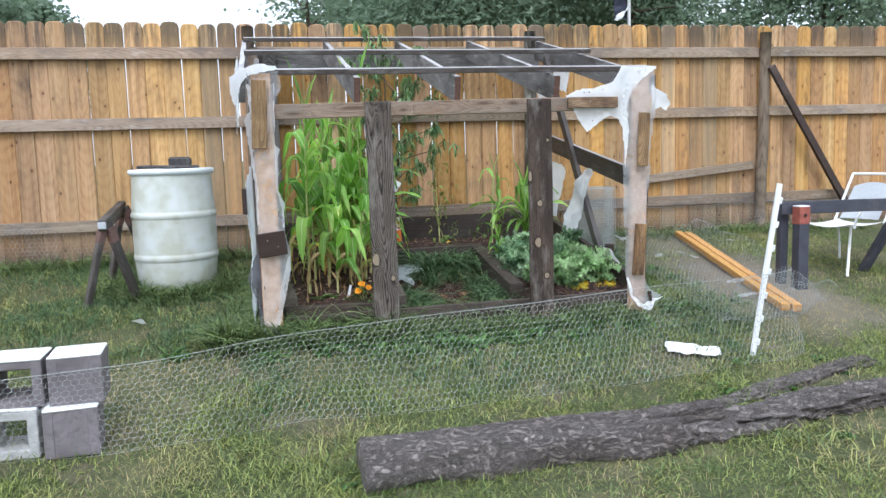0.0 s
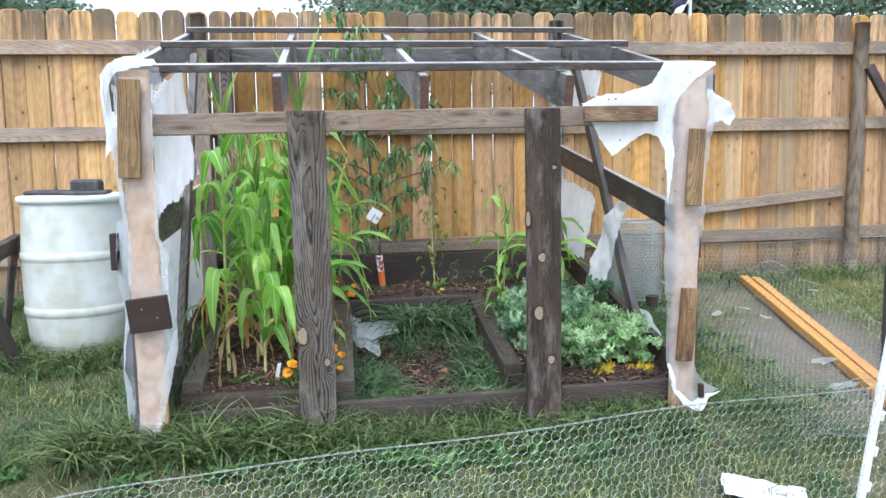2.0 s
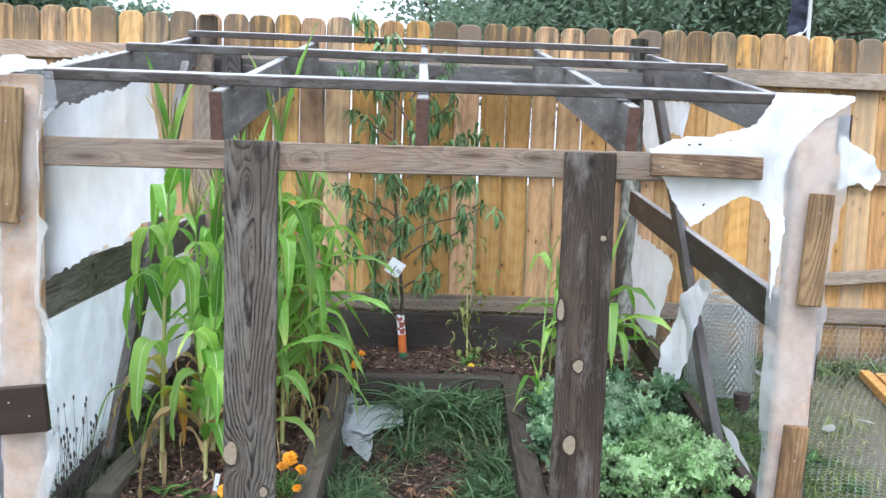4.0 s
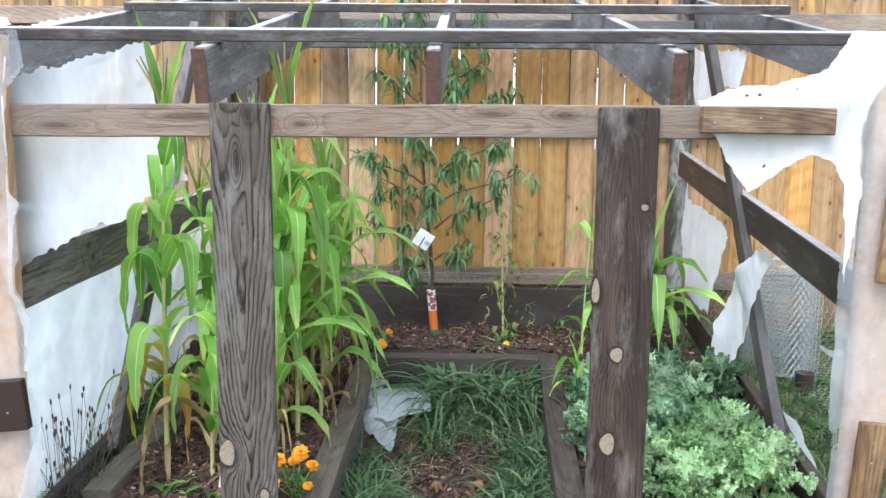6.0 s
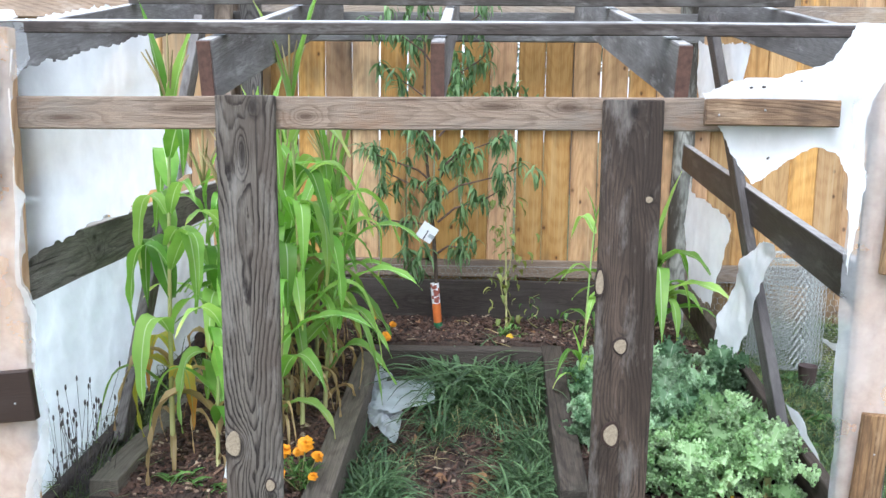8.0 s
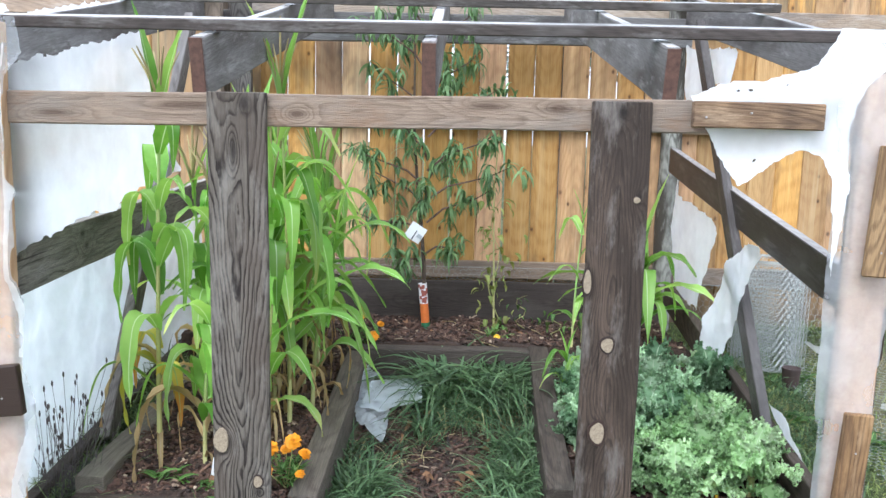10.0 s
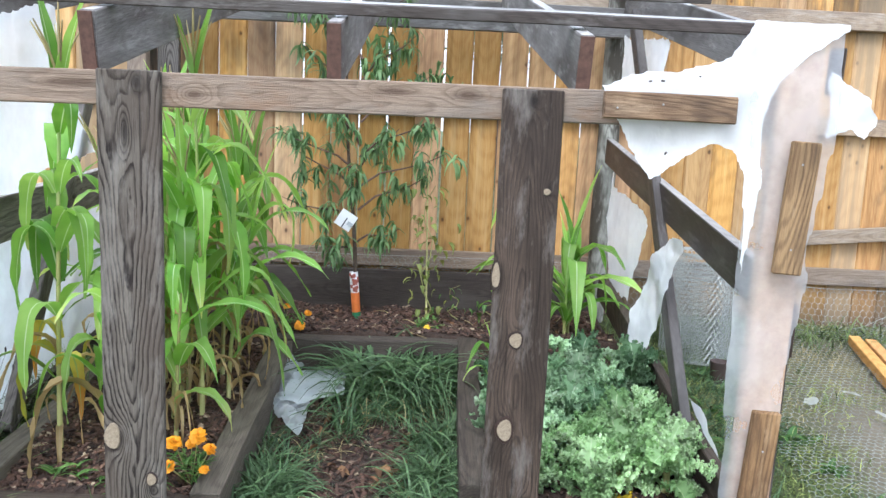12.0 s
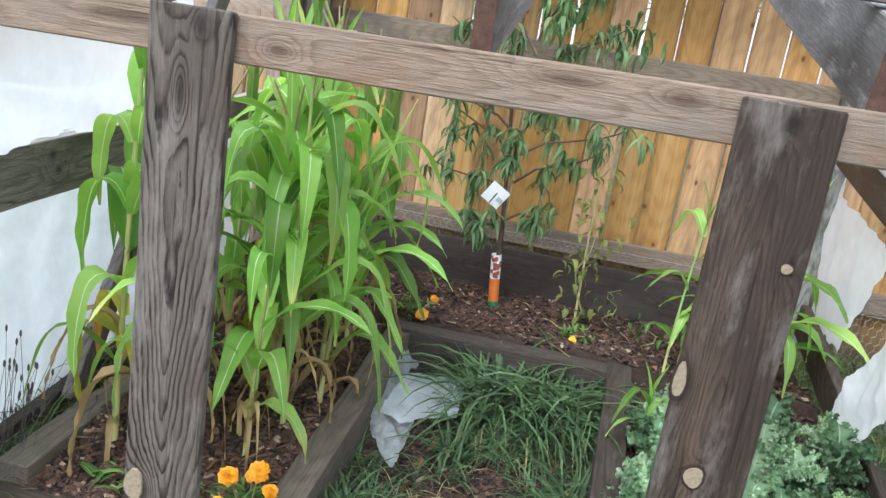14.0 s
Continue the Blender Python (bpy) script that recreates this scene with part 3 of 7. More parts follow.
M_TWIG = plain("red_brown_twig", (0.12, 0.07, 0.05), 0.7, vary=0.3, scale=50, relief=0.4)
M_LOGWOOD = log_mat()
M_PETAL = plain("marigold_petal", (0.95, 0.33, 0.002), 0.6, vary=0.3, scale=60)
M_PETALYEL = plain("yellow_petal", (0.85, 0.55, 0.03), 0.6, vary=0.2, scale=80)
M_SEED = plain("dry_seed_head", (0.085, 0.07, 0.065), 0.9, vary=0.3, scale=60)
M_POT = plain("brown_pot", (0.055, 0.035, 0.03), 0.6, vary=0.25, scale=30)
M_FLAG = plain("dark_flag_cloth", (0.02, 0.022, 0.04), 0.8, vary=0.2, scale=10)


def soil_mat():
    m, nt, bsdf, _ = mat("mulch_soil")
    v = coords(nt, "Object")
    n = noise_tex(nt, v, 55.0, 6.0, 0.7)
    b = noise_tex(nt, v, 7.0, 4.0)
    col = blend(nt, ramp(nt, n, 0.3, 0.7), (0.022, 0.013, 0.009), (0.095, 0.056, 0.038))
    col = blend(nt, ramp(nt, b, 0.5, 0.75, 0, 0.6), col, (0.06, 0.045, 0.035))
    nt.links.new(col, bsdf.inputs["Base Color"])
    bsdf.inputs["Roughness"].default_value = 0.95
    bump(nt, bsdf, n, 1.0, 0.02)
    return m


def chips_mat():
    m, nt, bsdf, _ = mat("bark_chips")
    rnd = rand_of(nt, True)
    col = blend(nt, ramp(nt, rnd, 0.0, 0.8), (0.018, 0.011, 0.008), (0.115, 0.062, 0.042))
    col = blend(nt, ramp(nt, rnd, 0.93, 1.0), col, (0.40, 0.31, 0.21))
    nt.links.new(col, bsdf.inputs["Base Color"])
    bsdf.inputs["Roughness"].default_value = 0.9
    return m


def loose_chip_mat():
    m, nt, bsdf, _ = mat("loose_bark_chip")
    rnd = rand_of(nt)
    col = blend(nt, ramp(nt, rnd, 0.0, 0.8), (0.026, 0.015, 0.010), (0.20, 0.105, 0.068))
    col = blend(nt, ramp(nt, rnd, 0.88, 1.0), col, (0.42, 0.33, 0.23))
    col = blend(nt, ramp(nt, noise_tex(nt, coords(nt, "Object"), 90.0, 4.0, 0.65), 0.4, 0.7, 0.0, 0.5), col, (0.03, 0.018, 0.012))
    nt.links.new(col, bsdf.inputs["Base Color"])
    bsdf.inputs["Roughness"].default_value = 0.9
    return m


def ground_mat():
    m, nt, bsdf, _ = mat("lawn_ground")
    v = coords(nt, "Object")
    n = noise_tex(nt, v, 1.7, 5.0, 0.6)
    f = noise_tex(nt, v, 45.0, 5.0, 0.7)
    col = blend(nt, ramp(nt, f, 0.3, 0.7), (0.045, 0.06, 0.02), (0.125, 0.143, 0.05))
    col = blend(nt, ramp(nt, calc(nt, "ADD", n, calc(nt, "MULTIPLY", f, 0.25)), 0.60, 0.82, 0, 0.65), col, (0.27, 0.235, 0.125))
    earth = noise_tex(nt, v, 3.1, 6.0, 0.65)
    col = blend(nt, ramp(nt, earth, 0.54, 0.68, 0, 0.6), col, (0.20, 0.15, 0.115))
    col = blend(nt, ramp(nt, f, 0.62, 0.75, 0, 0.5), col, (0.26, 0.22, 0.15))
    bare = nt.nodes.new("ShaderNodeVectorMath")
    bare.operation = "DISTANCE"
    nt.links.new(coords(nt, "Object", (2.0, 0.75, 0)), bare.inputs[0])
    bare.inputs[1].default_value = (2.36 * 2.0, 5.3 * 0.75, 0)
    col = blend(nt, ramp(nt, calc(nt, "ADD", bare.outputs["Value"], calc(nt, "MULTIPLY", n, 1.2)), 0.95, 1.75, 0.85, 0.0), col, (0.31, 0.255, 0.21))
    trod = nt.nodes.new("ShaderNodeVectorMath")
    trod.operation = "DISTANCE"
    nt.links.new(coords(nt, "Object", (1.7, 0.8, 0)), trod.inputs[0])
    trod.inputs[1].default_value = (0.18 * 1.7, 5.45 * 0.8, 0)
    col = blend(nt, ramp(nt, calc(nt, "ADD", trod.outputs["Value"], calc(nt, "MULTIPLY", f, 0.3)), 0.55, 0.95, 1.0, 0.0), col, (0.075, 0.05, 0.037))
    nt.links.new(col, bsdf.inputs["Base Color"])
    bsdf.inputs["Roughness"].default_value = 0.95
    bump(nt, bsdf, f, 1.0, 0.03)
    return m


M_SOIL, M_CHIPS, M_LOOSECHIP, M_GROUND = soil_mat(), chips_mat(), loose_chip_mat(), ground_mat()

# ---- building helpers ----
R = random.Random(7)
PLACE = {}


def ground_z(x, y):
    yy = min(max(y, -3.0), 8.2)
    z = 0.11 * (yy - 3.95)
    return z + 0.03 * noise.noise(Vector((x * 0.9, y * 0.9, 3.1))) + 0.012 * noise.noise(Vector((x * 3.1, y * 3.1, 7.7)))


def bed_z(y):
    return 0.27 + 0.115 * (y - 5.0) if y < 6.22 else max(0.38, 0.41 - 0.12 * (y - 6.22))


def thing(name, at, label, category, group="", turn=0.0, kind=""):
    ob = tagged(new(name), label, category, group, kind)
    ob.empty_display_size = 0.1
    ob.matrix_basis = pose(*at, 0, 0, turn)
    PLACE[ob.name] = ob.matrix_basis.copy()
    return ob


def mesh_of(name, verts, faces, uv=None, smooth=False):
    me = bpy.data.meshes.new(name)
    me.from_pydata([tuple(v) for v in verts], [], [tuple(f) for f in faces])
    if uv is not None:
        lay = me.uv_layers.new(name="UVMap")
        idx = np.empty(len(me.loops), dtype=np.int32)
        me.loops.foreach_get("vertex_index", idx)
        lay.data.foreach_set("uv", np.asarray(uv, dtype=np.float32)[idx].ravel())
    if smooth:
        me.polygons.foreach_set("use_smooth", np.ones(len(me.polygons), dtype=bool))
    me.update()
    return me


def part(name, data, material, parent=None, label="", m=None, smooth=False):
    """Links a bmesh or a mesh as one mesh object under a thing or a part; m is its pose in the world."""
    if isinstance(data, bmesh.types.BMesh):
        me = bpy.data.meshes.new(name)
        data.to_mesh(me)
        data.free()
        if smooth:
            me.polygons.foreach_set("use_smooth", np.ones(len(me.polygons), dtype=bool))
        data = me
    if not data.materials:
        data.materials.append(material)
    ob = new(name, data)
    m = m if m is not None else Matrix.Identity(4)
    PLACE[ob.name] = m.copy()
    if parent is not None:
        ob.parent = parent
        ob.matrix_basis = PLACE[parent.name].inverted() @ m
    else:
        ob.matrix_basis = m
    if label:
        ob["label"] = label
    return ob


def box_bm(lx, ly, lz, bevel=0.003, rough=0.0, cuts=0):
    bm = bmesh.new()
    bmesh.ops.create_cube(bm, size=1.0)
    bmesh.ops.scale(bm, vec=(lx, ly, lz), verts=bm.verts)
    if bevel:
        bmesh.ops.bevel(bm, geom=bm.edges[:], offset=bevel, segments=1, affect="EDGES", profile=0.6)
    if cuts:
        for k in range(1, cuts + 1):
            x = -lx / 2 + lx * k / (cuts + 1)
            bmesh.ops.bisect_plane(bm, geom=bm.verts[:] + bm.edges[:] + bm.faces[:], plane_co=(x, 0, 0), plane_no=(1, 0, 0))
        off = R.uniform(0, 50)
        for v in bm.verts:
            v.co.y += rough * noise.noise(Vector((v.co.x * 3 + off, 1.3, 0)))
            v.co.z += rough * noise.noise(Vector((v.co.x * 3 + off, 7.3, 0)))
    return bm


def along(p0, p1, face=(0, -1, 0)):
    """A pose whose x runs from p0 to p1 and whose z is nearest to face."""
    p0, p1 = Vector(p0), Vector(p1)
    x = (p1 - p0).normalized()
    z = (Vector(face) - x * x.dot(Vector(face))).normalized()
    y = z.cross(x)
    rot = Matrix((x, y, z)).transposed().to_4x4()
    return Matrix.Translation((p0 + p1) / 2) @ rot


def board(name, p0, p1, width, thick, material, parent, face=(0, -1, 0), label="", rough=0.003):
    """A sawn board between two points on its centre line; its wide side looks towards face."""
    length = (Vector(p1) - Vector(p0)).length
    return part(name, box_bm(length, width, thick, 0.003, rough, max(2, int(length / 0.25))), material, parent, label, along(p0, p1, face))


def lighten_tops(ob):
    """Upward faces get paler weathered wood, the sky's sheen on them put into the colour."""
    ob.data.materials.append(M_SKYTOP)
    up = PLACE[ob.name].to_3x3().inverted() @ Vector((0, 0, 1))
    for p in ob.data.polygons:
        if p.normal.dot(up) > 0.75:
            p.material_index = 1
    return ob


def tube_verts(points, radii, sides=6):
    """A tapered tube along points."""
    verts, faces = [], []
    up = Vector((0.31, 0.2, 0.93))
    for i, p in enumerate(points):
        p = Vector(p)
        d = (Vector(points[min(i + 1, len(points) - 1)]) - Vector(points[max(i - 1, 0)])).normalized()
        a = d.cross(up)
        if a.length < 1e-3:
            a = d.cross(Vector((1, 0, 0)))
        a.normalize()
        b = d.cross(a)
        for k in range(sides):
            t = 2 * math.pi * k / sides
            verts.append(p + (a * math.cos(t) + b * math.sin(t)) * radii[i])
    for i in range(len(points) - 1):
        for k in range(sides):
            k2 = (k + 1) % sides
            faces.append((i * sides + k, i * sides + k2, (i + 1) * sides + k2, (i + 1) * sides + k))
    faces.append(tuple(range(sides)))
    faces.append(tuple(reversed(range((len(points) - 1) * sides, len(points) * sides))))
    return verts, faces


def tube(name, points, radii, material, parent, sides=8, label="", m=None):
    v, f = tube_verts(points, radii, sides)
    return part(name, mesh_of(name, v, f, smooth=True), material, parent, label, m)


def lathe(name, profile, material, parent, sides=40, label="", m=None, closed=True):
    verts, faces = [], []
    for r, z in profile:
        for k in range(sides):
            t = 2 * math.pi * k / sides
            verts.append((r * math.cos(t), r * math.sin(t), z))
    for i in range(len(profile) - 1):
        for k in range(sides):
            k2 = (k + 1) % sides
            faces.append((i * sides + k, i * sides + k2, (i + 1) * sides + k2, (i + 1) * sides + k))
    if closed:
        faces.append(tuple(reversed(range(sides))))
        faces.append(tuple(range((len(profile) - 1) * sides, len(profile) * sides)))
    return part(name, mesh_of(name, verts, faces, smooth=True), material, parent, label, m)


def inside(p, poly):
    x, y = p
    hit = False
    for (x0, y0), (x1, y1) in zip(poly, poly[1:] + poly[:1]):
        if (y0 > y) != (y1 > y) and x < (x1 - x0) * (y - y0) / (y1 - y0) + x0:
            hit = not hit
    return hit


def film(name, outline, lift, material, parent, label="", cell=0.012, wave=0.012, ragged=0.015, seed=0.0):
    """A torn, crumpled sheet: outline in its own plane; lift(u, v, w) carries it into the world, w out of the plane."""
    us = [p[0] for p in outline]
    vs = [p[1] for p in outline]
    nu, nv = int((max(us) - min(us)) / cell) + 3, int((max(vs) - min(vs)) / cell) + 3
    index, verts, faces = {}, [], []

    def vertex(i, j):
        if (i, j) not in index:
            u, v = min(us) + (i - 1) * cell, min(vs) + (j - 1) * cell
            s = seed * 10
            w = wave * (noise.noise(Vector((u * 7 + s, v * 4, 1.0))) + 0.5 * noise.noise(Vector((u * 19 + s, v * 13, 4.0))))
            du = 0.5 * cell * noise.noise(Vector((u * 60, v * 60, s)))
            index[(i, j)] = len(verts)
            verts.append(lift(u + du, v + du, w))
        return index[(i, j)]

    cells = set()
    for i in range(nu):
        for j in range(nv):
            u, v = min(us) + (i - 0.5) * cell, min(vs) + (j - 0.5) * cell
            q = (u + ragged * noise.noise(Vector((u * 22, v * 22, seed + 9.0))), v + ragged * noise.noise(Vector((u * 22, v * 22, seed + 31.0))))
            if inside(q, outline):
                cells.add((i, j))
                faces.append((vertex(i, j), vertex(i + 1, j), vertex(i + 1, j + 1), vertex(i, j + 1)))
    # round the stepped rim
    for _ in range(4):
        moved = {}
        for i, j in index:
            near = [(i + a, j + b) for a, b in ((1, 0), (-1, 0), (0, 1), (0, -1)) if (i + a, j + b) in index]
            if sum(c in cells for c in ((i, j), (i - 1, j), (i, j - 1), (i - 1, j - 1))) < 4 and len(near) > 1:
                mean = sum((Vector(verts[index[n]]) for n in near), Vector()) / len(near)
                moved[index[(i, j)]] = Vector(verts[index[(i, j)]]).lerp(mean, 0.6)
        for k, p in moved.items():
            verts[k] = p
    return part(name, mesh_of(name, verts, faces, smooth=True), material, parent, label)


def hex_wire(name, surf, size_u, size_v, material, parent, cell=0.028, r=0.0011, label=""):
    """Chicken wire: hexagons over surf(u, v), u and v in metres."""
    a = cell / math.sqrt(3)
    segs, nu, nv = [], int(size_u / cell), int(size_v / (1.5 * a))
    for j in range(nv + 1):
        for i in range(nu + 1):
            cu, cv = (i + 0.5 * (j % 2)) * cell, j * 1.5 * a
            top, tl, tr, low = (cu, cv + a), (cu - cell / 2, cv + a / 2), (cu + cell / 2, cv + a / 2), (cu + cell / 2, cv - a / 2)
            segs += [(top, tl), (top, tr), (tr, low)]
    for v in (0.003, size_v - 0.003):
        steps = max(8, int(size_u / 0.06))
        tube("selvage_wire", [surf(size_u * k / steps, v) for k in range(steps + 1)], [r * 1.2] * (steps + 1), material, parent, 4)
    verts, faces = [], []
    clampu = lambda u: min(max(u, 0.0), size_u)
    clampv = lambda v: min(max(v, 0.0), size_v)
    for (u0, v0), (u1, v1) in segs:
        p, q = Vector(surf(clampu(u0), clampv(v0))), Vector(surf(clampu(u1), clampv(v1)))
        d = q - p
        if d.length < 1e-5:
            continue
        d.normalize()
        s = d.cross(Vector((0.3, 0.5, 0.81))).normalized()
        t = d.cross(s)
        n = len(verts)
        for base in (p, q):
            for k in range(3):
                ang = 2.094 * k
                verts.append(base + (s * math.cos(ang) + t * math.sin(ang)) * r)
        faces += [(n, n + 1, n + 4, n + 3), (n + 1, n + 2, n + 5, n + 4), (n + 2, n, n + 3, n + 5)]
    return part(name, mesh_of(name, verts, faces), material, parent, label)


def blade(length, width, e0, curl, segs=7, fold=0.25, ripple=0.0, base_w=0.5, sharp=2.5, twist=0.0, seed=0.0, across=1, hook=0.0):
    """A leaf that starts at the origin, leaves it at the elevation e0 (radians) towards +x and bends down by curl."""
    verts, uv, faces = [], [], []
    x = z = 0.0
    cols = int(2 * across) + 1
    for i in range(segs + 1):
        s = i / segs
        bend = s ** 1.25
        if hook:
            # the leaf stands, folds over at the hook and hangs
            k = min(1.0, max(0.0, (s - hook + 0.16) / 0.34))
            bend = 0.25 * s + 0.75 * k * k * (3 - 2 * k)
        ang = e0 - curl * bend
        if i:
            x += length / segs * math.cos(ang)
            z += length / segs * math.sin(ang)
        w = width * min(1.0, base_w + s * 3.5) * max(0.03, 1 - s ** sharp)
        tw = twist * s
        for k in range(cols):
            c = k / (cols - 1) * 2 - 1
            rp = ripple * width * abs(c) * math.sin(s * 22 + (3 if c > 0 else 0) + seed)
            off = c * w / 2
            dz = abs(c) * fold * w * 0.5 + rp
            verts.append((x - math.sin(ang) * dz, off * math.cos(tw), z + math.cos(ang) * dz + off * math.sin(tw)))
            uv.append((k / (cols - 1), s))
    for i in range(segs):
        for k in range(cols - 1):
            a = i * cols + k
            faces.append((a, a + 1, a + cols + 1, a + cols))
    return verts, faces, uv


def scatter(name, base, spots, material, parent=None, label="", category="", kind="", smooth=False):
    """One mesh of many copies of small shapes. base: list of (verts, faces, uv) arrays; spots: (which, matrix)."""
    allv, allf, alluv, n = [], [], [], 0
    arrs = [(np.array([tuple(v) for v in b[0]]), [tuple(f) for f in b[1]], np.array(b[2]) if b[2] is not None else np.zeros((len(b[0]), 2))) for b in base]
    for which, mtx in spots:
        v, f, u = arrs[which]
        mm = np.array(mtx)
        allv.append(v @ mm[:3, :3].T + mm[:3, 3])
        alluv.append(u)
        allf += [tuple(i + n for i in q) for q in f]
        n += len(v)
    ob = part(name, mesh_of(name, np.concatenate(allv).tolist(), allf, np.concatenate(alluv), smooth), material, parent)
    return tagged(ob, label, category, "", kind)


# ---- ground ----
def spaced(lo, hi, fine_lo, fine_hi, step):
    vals = list(np.arange(fine_lo, fine_hi + 1e-6, step))
    d, v = step * 2, fine_lo
    while v > lo:
        v -= d
        d *= 1.5
        vals.insert(0, max(v, lo))
    d, v = step * 2, fine_hi
    while v < hi:
        v += d
        d *= 1.5
        vals.append(min(v, hi))
    return vals


gx, gy = spaced(-400, 400, -5, 7, 0.12), spaced(-400, 900, -1, 9, 0.12)
gverts = [(x, y, ground_z(x, y)) for y in gy for x in gx]
gfaces = [(j * len(gx) + i, j * len(gx) + i + 1, (j + 1) * len(gx) + i + 1, (j + 1) * len(gx) + i) for j in range(len(gy) - 1) for i in range(len(gx) - 1)]
tagged(part("ground", mesh_of("ground", gverts, gfaces, smooth=True), M_GROUND), "uneven green lawn with worn straw-coloured patches", "ground", kind="structure")

# ---- fence ----
FENCE_Y, FENCE_TOP = 7.045, 2.12
fence = thing("fence", (0.5, FENCE_Y, 0.3), "tall pine board fence with round-shouldered pickets and grey rails", "fence", kind="structure")


def fence_rail(x0, x1, z0, z1):
    board("rail", (x0, FENCE_Y - 0.035, z0), (x1, FENCE_Y - 0.035, z1), 0.09, 0.038, M_RAIL, fence)


FENCE_POSTS = (-8.0, -5.67, -3.35, -1.02, 1.31, 3.56, 5.9, 8.2, 10.5)
for a, b in zip(FENCE_POSTS[:-1], FENCE_POSTS[1:]):
    for z in (1.944, 1.408, 0.615):
        dz = R.uniform(-0.006, 0.006)
        fence_rail(a, b, z + dz, z + dz)
board("rail", (2.40, FENCE_Y - 0.052, 0.815), (3.50, FENCE_Y - 0.052, 0.915), 0.075, 0.03, M_RAIL, fence, label="slanted spare rail nailed on the fence")
for i, x in enumerate(FENCE_POSTS):
    lean = 0.03 if i == 5 else R.uniform(-0.02, 0.02)
    zt = FENCE_TOP - 0.01 if i != 3 else FENCE_TOP + 0.02
    pts = [(x - lean / 2 + lean * k / 6, FENCE_Y - 0.10, ground_z(x, 7) - 0.1 + (zt - ground_z(x, 7) + 0.1) * k / 6) for k in range(7)]
    length = (Vector(pts[-1]) - Vector(pts[0])).length
    v, f = tube_verts([(-length / 2 + length * k / 6, 0.004 * math.sin(k * 2.1 + i), 0.004 * math.cos(k * 1.7)) for k in range(7)], [0.051 + 0.003 * math.sin(k * 1.3 + i) for k in range(7)], 10)
    part("post", mesh_of("post", v, f, smooth=True), M_BARKPOST if i == 4 else M_POSTWOOD, fence, "grey-green bark-marked fence post" if i == 4 else "round weathered fence post", along(pts[0], pts[-1]))

# ---- greenhouse frame ----
FRONT = 4.72
gh = thing("greenhouse_frame", (0.15, 5.75, 0.2), "weathered timber greenhouse frame with torn milky plastic", "greenhouse")
post_l = board("door_post", (-0.312, FRONT + 0.011, 0.02), (-0.322, FRONT + 0.011, 1.395), 0.145, 0.022, M_LEFTPOST, gh, label="grey plank door post with swirling grain")
post_r = board("door_post", (0.615, FRONT + 0.011, 0.02), (0.615, FRONT + 0.011, 1.395), 0.144, 0.022, M_DARKPOST, gh, label="dark brown plank door post with pale knots")
board("beam", (-0.905, FRONT + 0.043, 1.347), (1.24, FRONT + 0.043, 1.367), 0.080, 0.036, M_BEAM, gh, label="knotty grey-brown front beam")
board("corner_post", (-0.943, FRONT + 0.019, 0.02), (-0.948, FRONT + 0.019, 1.55), 0.105, 0.038, M_TANWOOD, gh, label="pale pine corner post behind torn plastic")
board("corner_post", (-0.998, FRONT + 0.11, 0.03), (-0.998, FRONT + 0.11, 1.55), 0.14, 0.038, M_DARK, gh, face=(-1, 0, 0))
board("corner_post", (1.217, FRONT + 0.019, 0.06), (1.245, FRONT + 0.019, 1.55), 0.10, 0.038, M_TANWOOD, gh, label="pale pine corner post behind torn plastic")
board("corner_post", (1.262, FRONT + 0.11, 0.08), (1.284, FRONT + 0.11, 1.55), 0.14, 0.06, M_DARK, gh, face=(1, 0, 0))
board("back_post", (-1.0, 6.78, 0.25), (-1.0, 6.78, 1.95), 0.09, 0.06, M_RAIL, gh)
board("back_post", (-0.86, 6.82, 0.25), (-0.87, 6.82, 1.95), 0.10, 0.038, M_GREY, gh)
SLOPE = (2.02 - 1.585) / (6.70 - 4.86)


def roof_z(y):
    return 1.585 + SLOPE * (y - 4.86)


for x in (-1.05, -0.428, 0.143, 0.737, 1.335):
    y0 = 4.775 if abs(x) < 1 else 4.86
    off = 0.032 + 0.075
    if abs(x) < 1:
        part("rafter_end", box_bm(0.034, 0.003, 0.140, 0.001), M_ENDWOOD, gh, "reddish-brown sawn rafter end", pose(x, y0 - 0.010, roof_z(y0) - off - 0.002, math.degrees(math.atan(SLOPE)), 0, 0))
    lighten_tops(board("rafter", (x, y0, roof_z(y0) - off), (x, 6.82, roof_z(6.82) - off), 0.145, 0.036, M_RAFTER, gh, face=(1, 0, 0), label="grey board rafter set on edge"))
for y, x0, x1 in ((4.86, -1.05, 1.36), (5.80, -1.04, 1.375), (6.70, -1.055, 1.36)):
    lighten_tops(board("purlin", (x0, y, roof_z(y) - 0.014), (x1, y, roof_z(y) - 0.005), 0.062, 0.03, M_PURLIN, gh, face=(0, -SLOPE, 1), label="dark roof batten"))
board("back_beam", (-1.05, 6.86, 1.845), (1.36, 6.86, 1.85), 0.14, 0.036, M_RAFTER, gh, label="dark grey beam along the back")
lighten_tops(board("girt", (-1.0, 4.78, 0.902), (-1.0, 6.78, 1.015), 0.150, 0.036, M_SIDEBOARD, gh, face=(1, 0, 0), label="dark side board with knots"))
lighten_tops(board("girt", (1.29, 4.78, 0.889), (1.29, 6.80, 1.228), 0.120, 0.036, M_DARK, gh, face=(-1, 0, 0), label="dark slanting side board"))
board("brace", (-0.965, 5.40, 0.24), (-0.965, 6.35, 1.80), 0.075, 0.036, M_GIRT, gh, face=(1, 0, 0))
